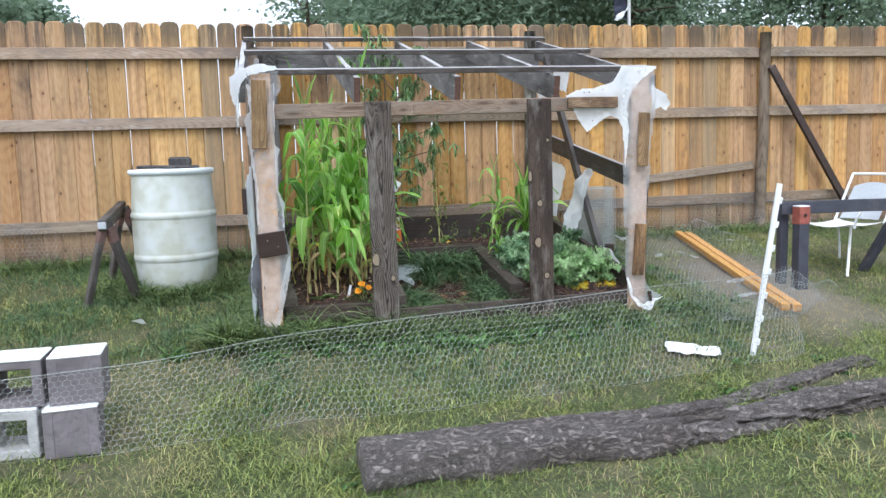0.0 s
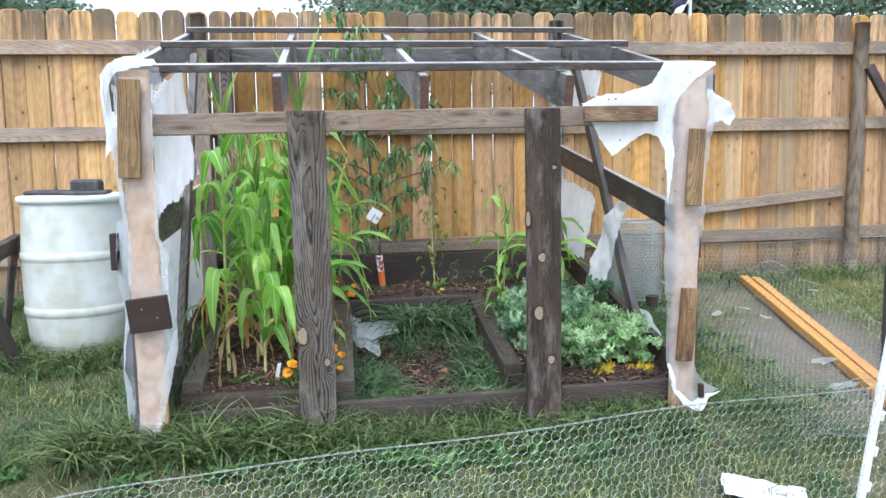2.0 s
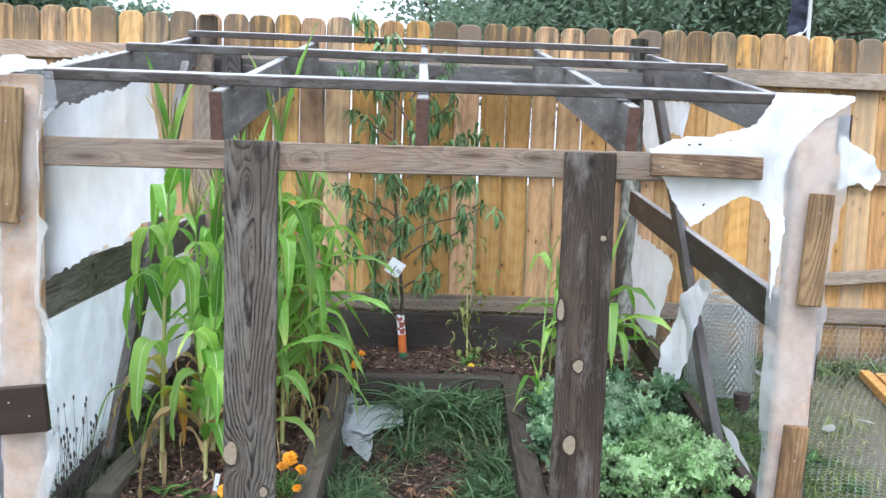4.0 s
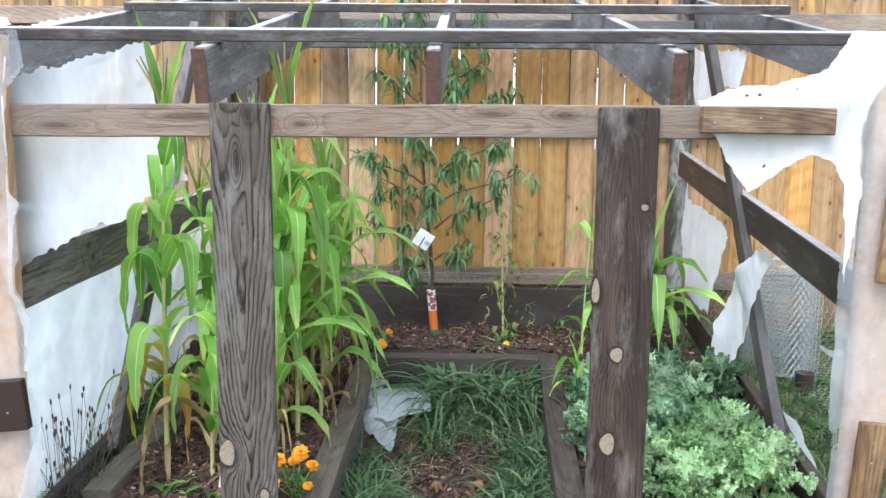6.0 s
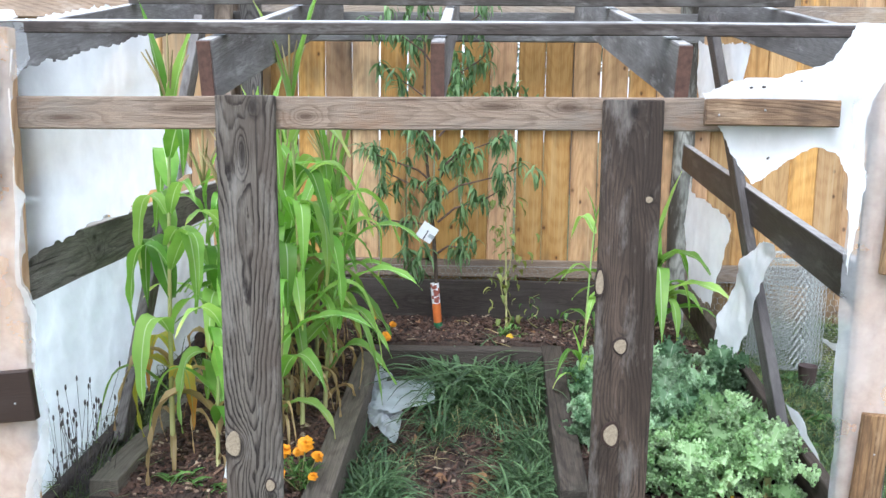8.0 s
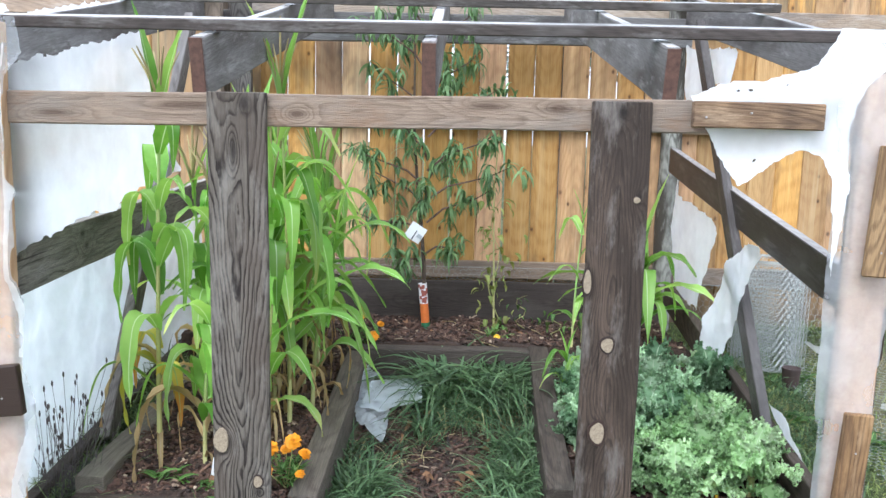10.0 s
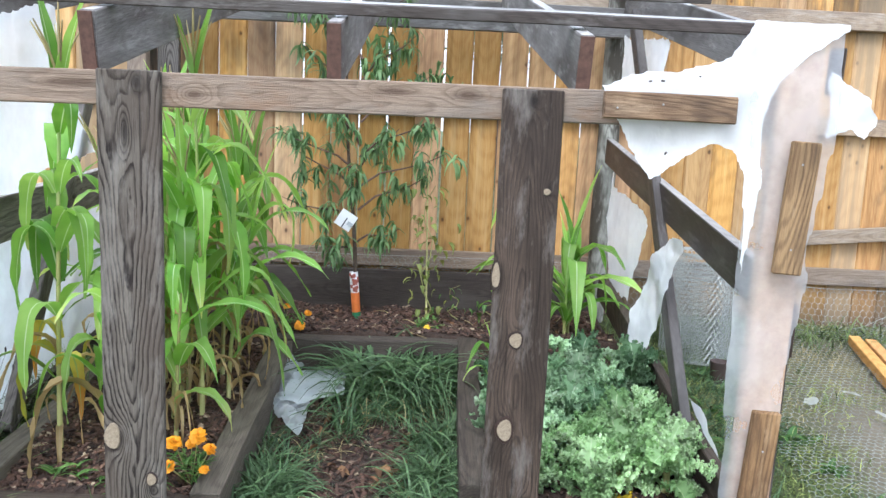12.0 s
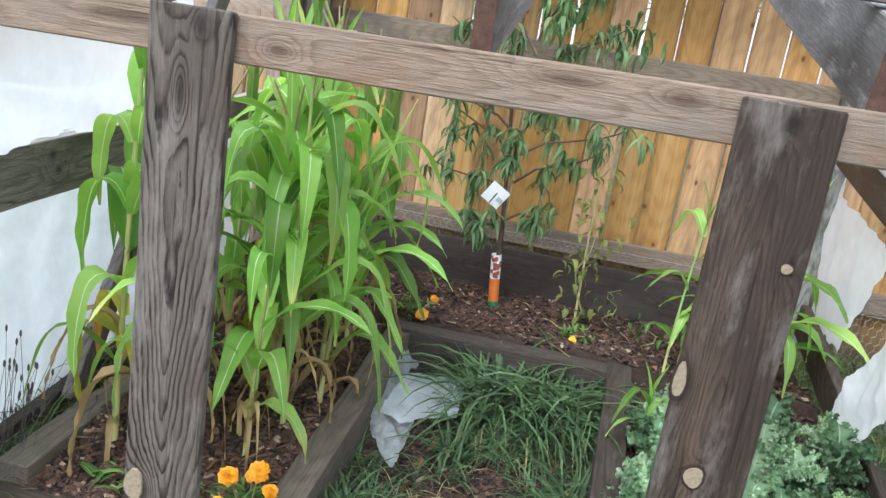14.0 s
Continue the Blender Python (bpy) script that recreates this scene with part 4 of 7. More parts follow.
board("brace", (1.265, 5.355, 0.36), (1.265, 6.42, 1.83), 0.065, 0.036, M_DARK, gh, face=(-1, 0, 0))
board("side_sill", (1.29, 4.80, 0.22), (1.29, 6.75, 0.56), 0.12, 0.038, M_EDGING, gh, face=(-1, 0, 0))
board("side_sill", (-1.0, 4.80, 0.16), (-1.0, 6.75, 0.36), 0.12, 0.038, M_EDGING, gh, face=(1, 0, 0))
board("front_sill", (-0.90, FRONT + 0.10, 0.135), (1.22, FRONT + 0.10, 0.155), 0.14, 0.038, M_EDGING, gh, label="dark sill board along the front")
# battens nailed over the plastic
board("batten", (-0.970, FRONT - 0.036, 1.150), (-0.956, FRONT - 0.036, 1.512), 0.080, 0.02, M_BROWN, gh, label="tan batten nailed on the corner")
board("batten", (-1.008, FRONT - 0.038, 0.632), (-0.857, FRONT - 0.038, 0.648), 0.13, 0.024, M_CHOC, gh, label="dark brown block nailed over the plastic")
board("batten", (-1.065, FRONT + 0.06, 0.80), (-1.065, FRONT + 0.06, 0.94), 0.05, 0.024, M_CHOC, gh, face=(-1, 0, 0))
board("batten", (0.770, FRONT - 0.036, 1.367), (1.079, FRONT - 0.036, 1.3665), 0.062, 0.022, M_BROWN, gh, label="tan batten nailed along the beam")
board("batten", (1.252, FRONT - 0.036, 1.303), (1.236, FRONT - 0.036, 0.99), 0.067, 0.02, M_BROWN, gh)
board("batten", (1.226, FRONT - 0.036, 0.648), (1.205, FRONT - 0.036, 0.340), 0.069, 0.02, M_BROWN, gh)
board("batten", (1.352, FRONT + 0.07, 1.42), (1.354, FRONT + 0.07, 1.53), 0.05, 0.02, M_CHOC, gh, face=(1, 0, 0))
board("batten", (1.308, FRONT + 0.08, 0.76), (1.311, FRONT + 0.08, 0.90), 0.05, 0.02, M_CHOC, gh, face=(1, 0, 0))


def knot(x, z, rx, rz, parent, y=FRONT - 0.001, label="", rim=True):
    v, f = [(0, -0.0015, 0)], []
    for ring, (k, d) in enumerate(((0.6, -0.0015), (0.93, -0.0015), (1.0, 0.003))):
        for i in range(14):
            t = 2 * math.pi * i / 14
            w = k * (1 + 0.07 * math.sin(3 * t + x * 40))
            v.append((rx * w * math.cos(t), d, rz * w * math.sin(t)))
    f += [(0, 1 + i, 1 + (i + 1) % 14) for i in range(14)]
    for ring in range(2):
        a, b = 1 + ring * 14, 15 + ring * 14
        f += [(a + i, b + i, b + (i + 1) % 14, a + (i + 1) % 14) for i in range(14)]
    part("knot", mesh_of("knot", v, f), M_KNOT, parent, label, pose(x, y - 0.0012, z))
    if rim:
        part("knot_rim", mesh_of("knot_rim", [(p[0] * 1.32, p[1], p[2] * 1.28) for p in v], f), M_CHOC, parent, "dark bark ring round the knot", pose(x, y + 0.0006, z))


knot(0.659, 1.158, 0.009, 0.008, post_r)
knot(0.606, 0.794, 0.016, 0.019, post_r, label="pale cut knot")
knot(0.592, 0.565, 0.019, 0.029, post_r, label="pale cut knot")
knot(0.643, 0.367, 0.015, 0.018, post_r)
knot(0.549, 0.952, 0.010, 0.032, post_r)
knot(-0.272, 0.407, 0.012, 0.016, post_l)
knot(-0.366, 0.515, 0.020, 0.034, post_l, label="pale scarred knot", rim=False)

# nail heads in the battens and posts, dead leaf bits on the plastic
for x, y, z in ((-0.957, FRONT - 0.047, 1.42), (-0.955, FRONT - 0.047, 1.20), (-0.955, FRONT - 0.051, 0.66), (-0.90, FRONT - 0.051, 0.625), (0.905, FRONT - 0.048, 1.372), (0.80, FRONT - 0.048, 1.36), (1.243, FRONT - 0.047, 1.25), (1.237, FRONT - 0.047, 1.05), (1.222, FRONT - 0.047, 0.55), (1.216, FRONT - 0.047, 0.42)):
    lathe("nail_head", [(0.0026, -0.001), (0.0026, 0.0006), (0.001, 0.0009)], M_NAIL, gh, 8, m=pose(x, y, z, 90))
for x, z, sx, turn in ((0.876, 1.424, 0.006, 8), (0.905, 1.426, 0.007, -4), (0.925, 1.262, 0.006, 50), (0.99, 1.44, 0.004, 20)):
    lathe("leaf_bit", [(0.45, -0.05), (0.8, 0.0), (0.5, 0.08), (0.05, 0.1)], M_SEED, gh, 9, m=pose(x, FRONT - 0.030, z, 90) @ pose(0, 0, 0, 0, 0, turn) @ Matrix.Diagonal((sx, sx * 0.55, 0.02, 1)))

# torn plastic
front_plane = lambda u, v, w: (u, FRONT - 0.010 - min(0.014, max(-0.006, w)), v)
film("plastic_sheet", [(0.765, 1.415), (0.84, 1.448), (0.95, 1.458), (1.06, 1.49), (1.11, 1.575), (1.345, 1.582), (1.335, 1.555), (1.255, 1.50), (1.19, 1.435), (1.16, 1.36), (1.168, 1.20), (1.15, 1.05), (1.134, 0.95), (1.124, 1.10), (1.112, 1.225), (1.09, 1.27), (1.03, 1.285), (0.90, 1.19), (0.84, 1.27), (0.80, 1.34)], front_plane, M_FILM, gh,
     "torn milky plastic over the corner", wave=0.022, ragged=0.003, seed=1.0, cell=0.009)
film("plastic_sheet", [(1.335, 1.59), (1.335, 1.3), (1.30, 1.0), (1.315, 0.98), (1.28, 0.75), (1.262, 0.36), (1.275, 0.30), (1.303, 0.253), (1.393, 0.198), (1.33, 0.17), (1.28, 0.108), (1.20, 0.15), (1.15, 0.239), (1.136, 0.345), (1.13, 0.6), (1.12, 0.9), (1.126, 1.24), (1.11, 1.40), (1.15, 1.50), (1.22, 1.56)], lambda u, v, w: (u, FRONT - 0.006 - min(0.010, max(-0.004, w)), v), M_FILMTHIN, gh,
     "thin milky plastic wrapped round the corner post", wave=0.022, ragged=0.004, seed=1.5)
film("plastic_sheet", [(1.14, 0.335), (1.165, 0.33), (1.185, 0.22), (1.24, 0.165), (1.31, 0.19), (1.393, 0.20), (1.33, 0.165), (1.28, 0.108), (1.20, 0.15), (1.15, 0.239)], lambda u, v, w: (u, FRONT - 0.022 - w, v), M_FILM, gh, wave=0.03, ragged=0.006, cell=0.007, seed=1.7)
board("batten", (1.290, FRONT - 0.030, 0.175), (1.287, FRONT - 0.030, 0.235), 0.022, 0.02, M_CHOC, gh, label="black stub under the plastic")
film("plastic_sheet", [(1.32, 1.49), (1.37, 1.45), (1.42, 1.42), (1.46, 1.36), (1.435, 1.31), (1.385, 1.335), (1.335, 1.31)], lambda u, v, w: (u, FRONT + 0.03 - w * 2, v), M_FILM, gh, wave=0.02, ragged=0.008, cell=0.008, seed=2.0)
cap_plane = lambda u, v, w: (u, FRONT - 0.02 - w + 1.9 * max(0.0, -1.0 - u), v)
film("plastic_sheet", [(-1.118, 1.555), (-1.04, 1.585), (-0.93, 1.602), (-0.86, 1.59), (-0.845, 1.562), (-0.90, 1.552), (-1.0, 1.536), (-1.05, 1.50), (-1.072, 1.40), (-1.10, 1.385), (-1.116, 1.466)], cap_plane, M_FILM, gh,
     "torn white plastic cap on the corner", wave=0.024, ragged=0.006, seed=3.5, cell=0.009)
wrap_plane = lambda u, v, w: (u, FRONT - 0.010 - min(0.014, max(-0.006, w)) - 0.45 * max(0.0, 0.22 - v), v)
film("plastic_sheet", [(-1.02, 1.555), (-0.85, 1.565), (-0.832, 1.47), (-0.872, 1.41), (-0.887, 1.17), (-0.862, 1.145), (-0.873, 1.10), (-0.877, 0.92), (-0.852, 0.86), (-0.858, 0.72), (-0.832, 0.60), (-0.832, 0.52), (-0.872, 0.33), (-0.91, 0.19), (-0.955, 0.086), (-0.99, 0.03), (-1.055, 0.02), (-1.0, 0.19), (-1.0, 0.59), (-1.009, 0.73), (-1.006, 0.93), (-1.021, 1.13), (-1.011, 1.33)], wrap_plane, M_FILMTHIN, gh,
     "torn milky plastic wrapped round the corner post", wave=0.034, ragged=0.002, seed=3.0, cell=0.008)
# doubled folds along its rims
fold_plane = lambda u, v, w: (u, FRONT - 0.017 - min(0.012, max(-0.004, w)) - 0.45 * max(0.0, 0.22 - v), v)
film("plastic_sheet", [(-1.026, 1.50), (-1.0, 1.49), (-0.99, 1.30), (-1.0, 1.12), (-0.985, 0.92), (-0.99, 0.75), (-1.009, 0.73), (-1.006, 0.93), (-1.024, 1.13), (-1.044, 1.30), (-1.03, 1.34), (-1.013, 1.34)], fold_plane, M_SCRAP, gh, wave=0.02, ragged=0.001, seed=3.7, cell=0.006)
film("plastic_sheet", [(-0.885, 1.50), (-0.874, 1.50), (-0.885, 1.17), (-0.858, 1.148), (-0.876, 1.10), (-0.877, 0.92), (-0.850, 0.86), (-0.858, 0.72), (-0.872, 0.72), (-0.876, 0.84), (-0.897, 0.92), (-0.897, 1.15)], fold_plane, M_SCRAP, gh, wave=0.02, ragged=0.001, seed=3.9, cell=0.006)
film("plastic_sheet", [(-0.832, 0.58), (-0.855, 0.56), (-0.90, 0.40), (-0.93, 0.22), (-0.96, 0.12), (-0.955, 0.086), (-0.91, 0.19), (-0.872, 0.33), (-0.832, 0.50)], fold_plane, M_SCRAP, gh, wave=0.02, ragged=0.001, seed=4.7, cell=0.006)
film("plastic_sheet", [(-0.99, 0.08), (-0.955, 0.10), (-0.97, 0.04), (-1.0, 0.0), (-1.06, -0.01), (-1.05, 0.03)], fold_plane, M_FILM, gh, wave=0.03, ragged=0.003, seed=4.9, cell=0.007)
film("plastic_sheet", [(4.78, 0.95), (4.76, 1.45), (5.25, 1.56), (5.745, 1.675), (5.82, 1.53), (5.99, 1.24), (6.12, 1.14), (5.80, 1.105), (5.50, 1.05), (5.46, 1.02), (5.36, 1.02), (5.28, 1.03), (5.0, 0.985)], lambda u, v, w: (-0.937 + 0.6 * w, u, v), M_FILMBACKLIT, gh, "milky plastic sheet hanging over the side board", cell=0.014, wave=0.016, ragged=0.012, seed=4.2)
film("plastic_sheet", [(4.74, 0.06), (4.74, 1.0), (5.6, 1.03), (6.72, 1.08), (6.74, 0.30)], lambda u, v, w: (-1.045 - w, u, v), M_FILMSIDE, gh, "milky plastic sheet along the side", cell=0.02, wave=0.02, ragged=0.01, seed=4.0)
film("plastic_sheet", [(5.10, 0.25), (5.12, 0.33), (5.30, 0.43), (5.46, 0.43), (5.42, 0.39), (5.20, 0.28)], lambda u, v, w: (1.312 - w, u, v), M_FILM, gh, cell=0.01, wave=0.02, ragged=0.004, seed=8.0)
film("plastic_sheet", [(6.83, 1.20), (6.79, 1.06), (6.46, 1.03), (6.20, 0.99), (6.15, 0.94), (6.30, 0.70), (6.34, 0.56), (6.78, 0.55), (6.9, 0.89)], lambda u, v, w: (1.325 + w, u, v), M_FILM, gh, cell=0.015, seed=5.0)
film("plastic_sheet", [(6.84, 1.80), (6.58, 1.74), (6.126, 1.71), (6.06, 1.684), (6.126, 1.53), (6.33, 1.57), (6.45, 1.51), (6.71, 1.45), (6.80, 1.58)], lambda u, v, w: (1.325 + w, u, v), M_FILM, gh, cell=0.012, seed=6.0)
film("plastic_sheet", [(5.69, 0.89), (5.56, 0.965), (5.50, 0.98), (5.37, 0.945), (5.535, 0.80), (5.62, 0.618), (5.75, 0.48), (5.89, 0.375), (6.08, 0.387), (5.935, 0.625), (5.76, 0.814)], lambda u, v, w: (1.236 - 1.1 * abs(w), u, v), M_FILM, gh, "hanging strip of plastic", cell=0.012, wave=0.03, seed=7.0)

film("plastic_sheet", [(4.80, 1.22), (4.80, 1.555), (5.3, 1.675), (5.74, 1.775), (5.72, 1.55), (5.3, 1.35)], lambda u, v, w: (-1.085 - w, u, v), M_FILMBACKLIT, gh, "milky plastic under the side rafter", cell=0.014, wave=0.014, ragged=0.008, seed=9.2)

# bulge of the side sheet, its shade given by a dark film colour
film("plastic_sheet", [(-1.0, 0.60), (-1.03, 0.57), (-1.055, 0.51), (-1.075, 0.45), (-1.068, 0.39), (-1.045, 0.35), (-1.025, 0.26), (-1.035, 0.16), (-1.02, 0.07), (-0.975, 0.08), (-0.985, 0.22), (-0.99, 0.40)], lambda u, v, w: (u, FRONT + 0.015 - 1.5 * w + 0.5 * max(0.0, -1.0 - u) - 0.25 * max(0.0, 0.22 - v), v), M_FILMSHADED, gh, "shaded grey plastic bulging beside the corner post", cell=0.008, wave=0.03, ragged=0.004, seed=10.3)

# ---- bed edging and soil ----
edging = thing("bed_edging", (0.17, 5.5, 0.15), "dark timber edging boards round the raised beds", "bed edging")


def kerb(p0, p1, label="", material=None):
    board("edging_board", p0, p1, 0.085, 0.16, material or M_EDGING, edging, face=(0, 0, 1), label=label, rough=0.006)


T = -0.08
kerb((-0.20, 4.96, bed_z(4.96) + T), (-0.185, 6.10, bed_z(6.10) + T), material=M_KERBLIT)
kerb((-0.24, 6.155, bed_z(6.15) + T), (0.55, 6.165, bed_z(6.15) + T))
kerb((0.555, 5.04, bed_z(5.04) + T), (0.592, 6.21, bed_z(6.21) + T))
kerb((-0.845, 5.0, bed_z(5.0) + T + 0.01), (-0.86, 6.5, bed_z(6.5) + T - 0.05), material=M_KERBLIT)
kerb((-0.88, 4.95, bed_z(4.95) + T - 0.03), (-0.25, 4.95, bed_z(4.95) + T - 0.03))
board("edging_board", (-1.0, 6.87, 0.475), (1.28, 6.87, 0.480), 0.20, 0.04, M_BACKBOARD, edging, label="dark board along the back of the bed")


def soil(name, x0, x1, y0, y1, drop):
    nx, ny = max(4, int((x1 - x0) / 0.04)), max(4, int((y1 - y0) / 0.04))
    v, f = [], []
    for j in range(ny + 1):
        for i in range(nx + 1):
            x, y = x0 + (x1 - x0) * i / nx, y0 + (y1 - y0) * j / ny
            v.append((x, y, bed_z(y) - drop + 0.03 * noise.noise(Vector((x * 6, y * 6, 2))) + 0.015 * noise.noise(Vector((x * 17, y * 17, 5)))))
    f = [(j * (nx + 1) + i, j * (nx + 1) + i + 1, (j + 1) * (nx + 1) + i + 1, (j + 1) * (nx + 1) + i) for j in range(ny) for i in range(nx)]
    edge = len(v)
    ring = [i for i in range(nx + 1)] + [j * (nx + 1) + nx for j in range(1, ny + 1)] + [ny * (nx + 1) + i for i in range(nx - 1, -1, -1)] + [j * (nx + 1) for j in range(ny - 1, 0, -1)]
    v += [(v[i][0], v[i][1], v[i][2] - 0.25) for i in ring]
    n = len(ring)
    f += [(ring[(k + 1) % n], ring[k], edge + k, edge + (k + 1) % n) for k in range(n)]
    return tagged(part(name, mesh_of(name, v, f, smooth=True), M_SOIL), "dark bark-mulched garden soil in a raised bed", "soil", kind="structure")


soil_left = soil("soil_1", -0.82, -0.24, 4.98, 6.18, 0.035)
soil("soil_2", -0.98, 1.27, 6.20, 6.86, 0.0)
soil("soil_3", 0.60, 1.27, 4.85, 6.20, 0.05)

# ---- barrel and its clutter ----
bx, by = -1.572, 6.06
bz = ground_z(bx, by) - 0.02
barrel = thing("barrel", (bx, by, bz), "off-white plastic rain barrel stained with green algae", "barrel")
lathe("body", [(0.225, 0.0), (0.248, 0.012), (0.262, 0.10), (0.272, 0.205), (0.273, 0.214), (0.278, 0.218), (0.279, 0.235), (0.278, 0.252), (0.274, 0.256), (0.274, 0.264), (0.276, 0.38), (0.276, 0.490), (0.277, 0.498), (0.281, 0.502), (0.282, 0.518), (0.280, 0.535), (0.275, 0.539), (0.274, 0.548), (0.268, 0.65), (0.262, 0.765), (0.262, 0.80), (0.24, 0.80), (0.24, 0.77)],
      M_BARREL, barrel, 48, m=pose(bx, by, bz))
lathe("rim", [(0.245, 0.785), (0.275, 0.792), (0.281, 0.806), (0.281, 0.820), (0.270, 0.828), (0.252, 0.822), (0.246, 0.79)], M_BARRELRIM, barrel, 48, "pale blue-white rolled rim", pose(bx, by, bz), closed=False)
lathe("lid", [(0.247, 0.79), (0.24, 0.797), (0.10, 0.80), (0.001, 0.80)], M_BARRELRIM, barrel, 40, m=pose(bx, by, bz), closed=False)
slab = thing("rubber_slab", (bx - 0.02, by - 0.02, bz + 0.80), "flat black rubber slab lying on the barrel", "slab")
part("slab", box_bm(0.40, 0.25, 0.022, 0.008, 0.03, 7), M_BLACK, slab, "", pose(bx - 0.02, by - 0.02, bz + 0.826, 0, 0, 8))
brick = thing("dark_block", (bx + 0.06, by + 0.02, bz + 0.84), "dark grey block weighing down the barrel lid", "block")
part("block", box_bm(0.15, 0.11, 0.07, 0.012, 0.012, 4), M_BLACK, brick, "", pose(bx + 0.06, by + 0.02, bz + 0.870, 0, 0, 4))


# ---- sawhorse ----
saw = thing("sawhorse", (-1.94, 5.85, ground_z(-1.94, 5.85)), "dark-stained wooden sawhorse with red-brown worn ends beside the barrel", "sawhorse")
S0, S1 = Vector((-1.955, 5.60, 0.715)), Vector((-1.93, 6.22, 0.80))
board("top_beam", S0, S1, 0.05, 0.075, M_DARK, saw, face=(0, 0, 1))
for top, dx, dy in ((S0 + Vector((0, 0.05, 0.01)), -0.135, -0.03), (S0 + Vector((0.02, 0.06, 0.01)), 0.15, 0.06), (S1 + Vector((0, -0.05, 0)), -0.12, 0.10), (S1 + Vector((0.02, -0.05, 0)), 0.17, 0.08)):
    foot = Vector((top.x + dx, top.y + dy, ground_z(top.x + dx, top.y + dy) - 0.02))
    leg = board("leg", top, foot, 0.06, 0.034, M_DARK, saw, face=(1 if dx > 0 else -1, -0.6, 0.2))
    part("worn_end", box_bm(0.10, 0.064, 0.040, 0.004), M_WORN, leg, "red-brown worn joint", along(top.lerp(foot, 0.08), top.lerp(foot, 0.2), (1 if dx > 0 else -1, -0.6, 0.2)))
part("end_cap", box_bm(0.05, 0.012, 0.045, 0.004), M_MESHGREY, saw, "", pose(S0.x, S0.y - 0.008, S0.z))

bench = thing("target_stand", (2.80, 5.02, 0.1), "dark wooden rail stand with a red-topped post", "stand")
zb = ground_z(2.55, 5.0)
board("post", (2.545, 5.0, zb - 0.05), (2.545, 5.0, 0.56), 0.076, 0.076, M_NAVY, bench)
board("post_top", (2.545, 5.0, 0.56), (2.545, 5.0, 0.675), 0.080, 0.080, M_REDCAP, bench, label="faded red painted post top")
part("cap", box_bm(0.078, 0.078, 0.008, 0.003), M_WHITE, bench, "", pose(2.545, 5.0, 0.679))
part("dark_spot", box_bm(0.022, 0.006, 0.022, 0.002), M_CHOC, bench, "", pose(2.548, 4.958, 0.62, 0, 45, 0))
board("rail", (2.44, 5.075, 0.665), (3.52, 5.075, 0.653), 0.085, 0.038, M_NAVY, bench)
board("post", (3.49, 5.13, 0.05), (3.46, 5.12, 0.66), 0.085, 0.05, M_NAVY, bench)
board("strut", (3.30, 5.35, 0.1), (3.43, 5.12, 0.62), 0.07, 0.04, M_NAVY, bench)
board("post", (2.50, 5.14, 0.08), (2.50, 5.13, 0.64), 0.06, 0.05, M_NAVY, bench)

chair = thing("garden_chair", (3.24, 5.45, ground_z(3.24, 5.45)), "white metal garden chair with pale mesh back", "chair")
cx, cy = 3.24, 5.45
cz = ground_z(cx, cy)
chm = pose(cx, cy, cz, 0, 0, 16) @ Matrix.Scale(0.87, 4)
cw = lambda pts: [chm @ Vector(p) for p in pts]
sv = []
for j in range(9):
    for i in range(9):
        u, v = i / 8, j / 8
        sv.append((-0.24 + 0.48 * u, -0.22 + 0.44 * v, 0.40 - 0.02 * math.sin(math.pi * u) - 0.03 * math.sin(math.pi * v)))
grid9 = [(j * 9 + i, j * 9 + i + 1, (j + 1) * 9 + i + 1, (j + 1) * 9 + i) for j in range(8) for i in range(8)]
smesh = mesh_of("seat", sv, grid9, smooth=True)
part("seat", smesh, M_WHITE, chair, "white seat", chm)
bk = []
for j in range(9):
    for i in range(9):
        u, v = i / 8, j / 8
        bk.append((0.20 + 0.19 * v + 0.02 * math.sin(math.pi * u), -0.18 + 0.36 * u, 0.41 + 0.31 * v * (1 - 0.12 * (2 * u - 1) ** 2)))
part("backrest", mesh_of("backrest", bk, grid9, smooth=True), M_MESHGREY, chair, "pale grey mesh backrest", chm)
arc = [(0.20 + 0.24 * min(1, max(0, 1 - abs(t - 0.5) * 2.0) * 2.4) ** 0.8, -0.23 + 0.46 * min(1, max(0, (t - 0.25) * 2)), 0.38 + 0.41 * min(1, max(0, 1 - abs(t - 0.5) * 2.0) * 2.4) ** 0.8) for t in [k / 20 for k in range(21)]]
tube("back_frame", cw(arc), [0.011] * 21, M_WHITE, chair)
for sy in (-1, 1):
    tube("leg", cw([(-0.22, sy * 0.22, 0.39), (-0.25, sy * 0.23, 0.2), (-0.27, sy * 0.235, -0.02)]), [0.010] * 3, M_WHITE, chair)
    tube("leg", cw([(0.22, sy * 0.22, 0.39), (0.27, sy * 0.23, 0.2), (0.29, sy * 0.235, -0.02)]), [0.010] * 3, M_WHITE, chair)
    tube("armrest", cw([(-0.20, sy * 0.235, 0.37), (-0.20, sy * 0.25, 0.44), (-0.15, sy * 0.255, 0.51), (-0.05, sy * 0.255, 0.53), (0.18, sy * 0.25, 0.54), (0.26, sy * 0.235, 0.55)]), [0.010] * 6, M_WHITE, chair)
board("strut", (3.585, FENCE_Y - 0.17, 1.80), (4.53, FENCE_Y - 0.12, 0.40), 0.064, 0.04, M_BRACE, tagged(thing("leaning_brace", (4.5, 6.9, 0.3), "dark timber brace leaning against the fence post", "brace")))


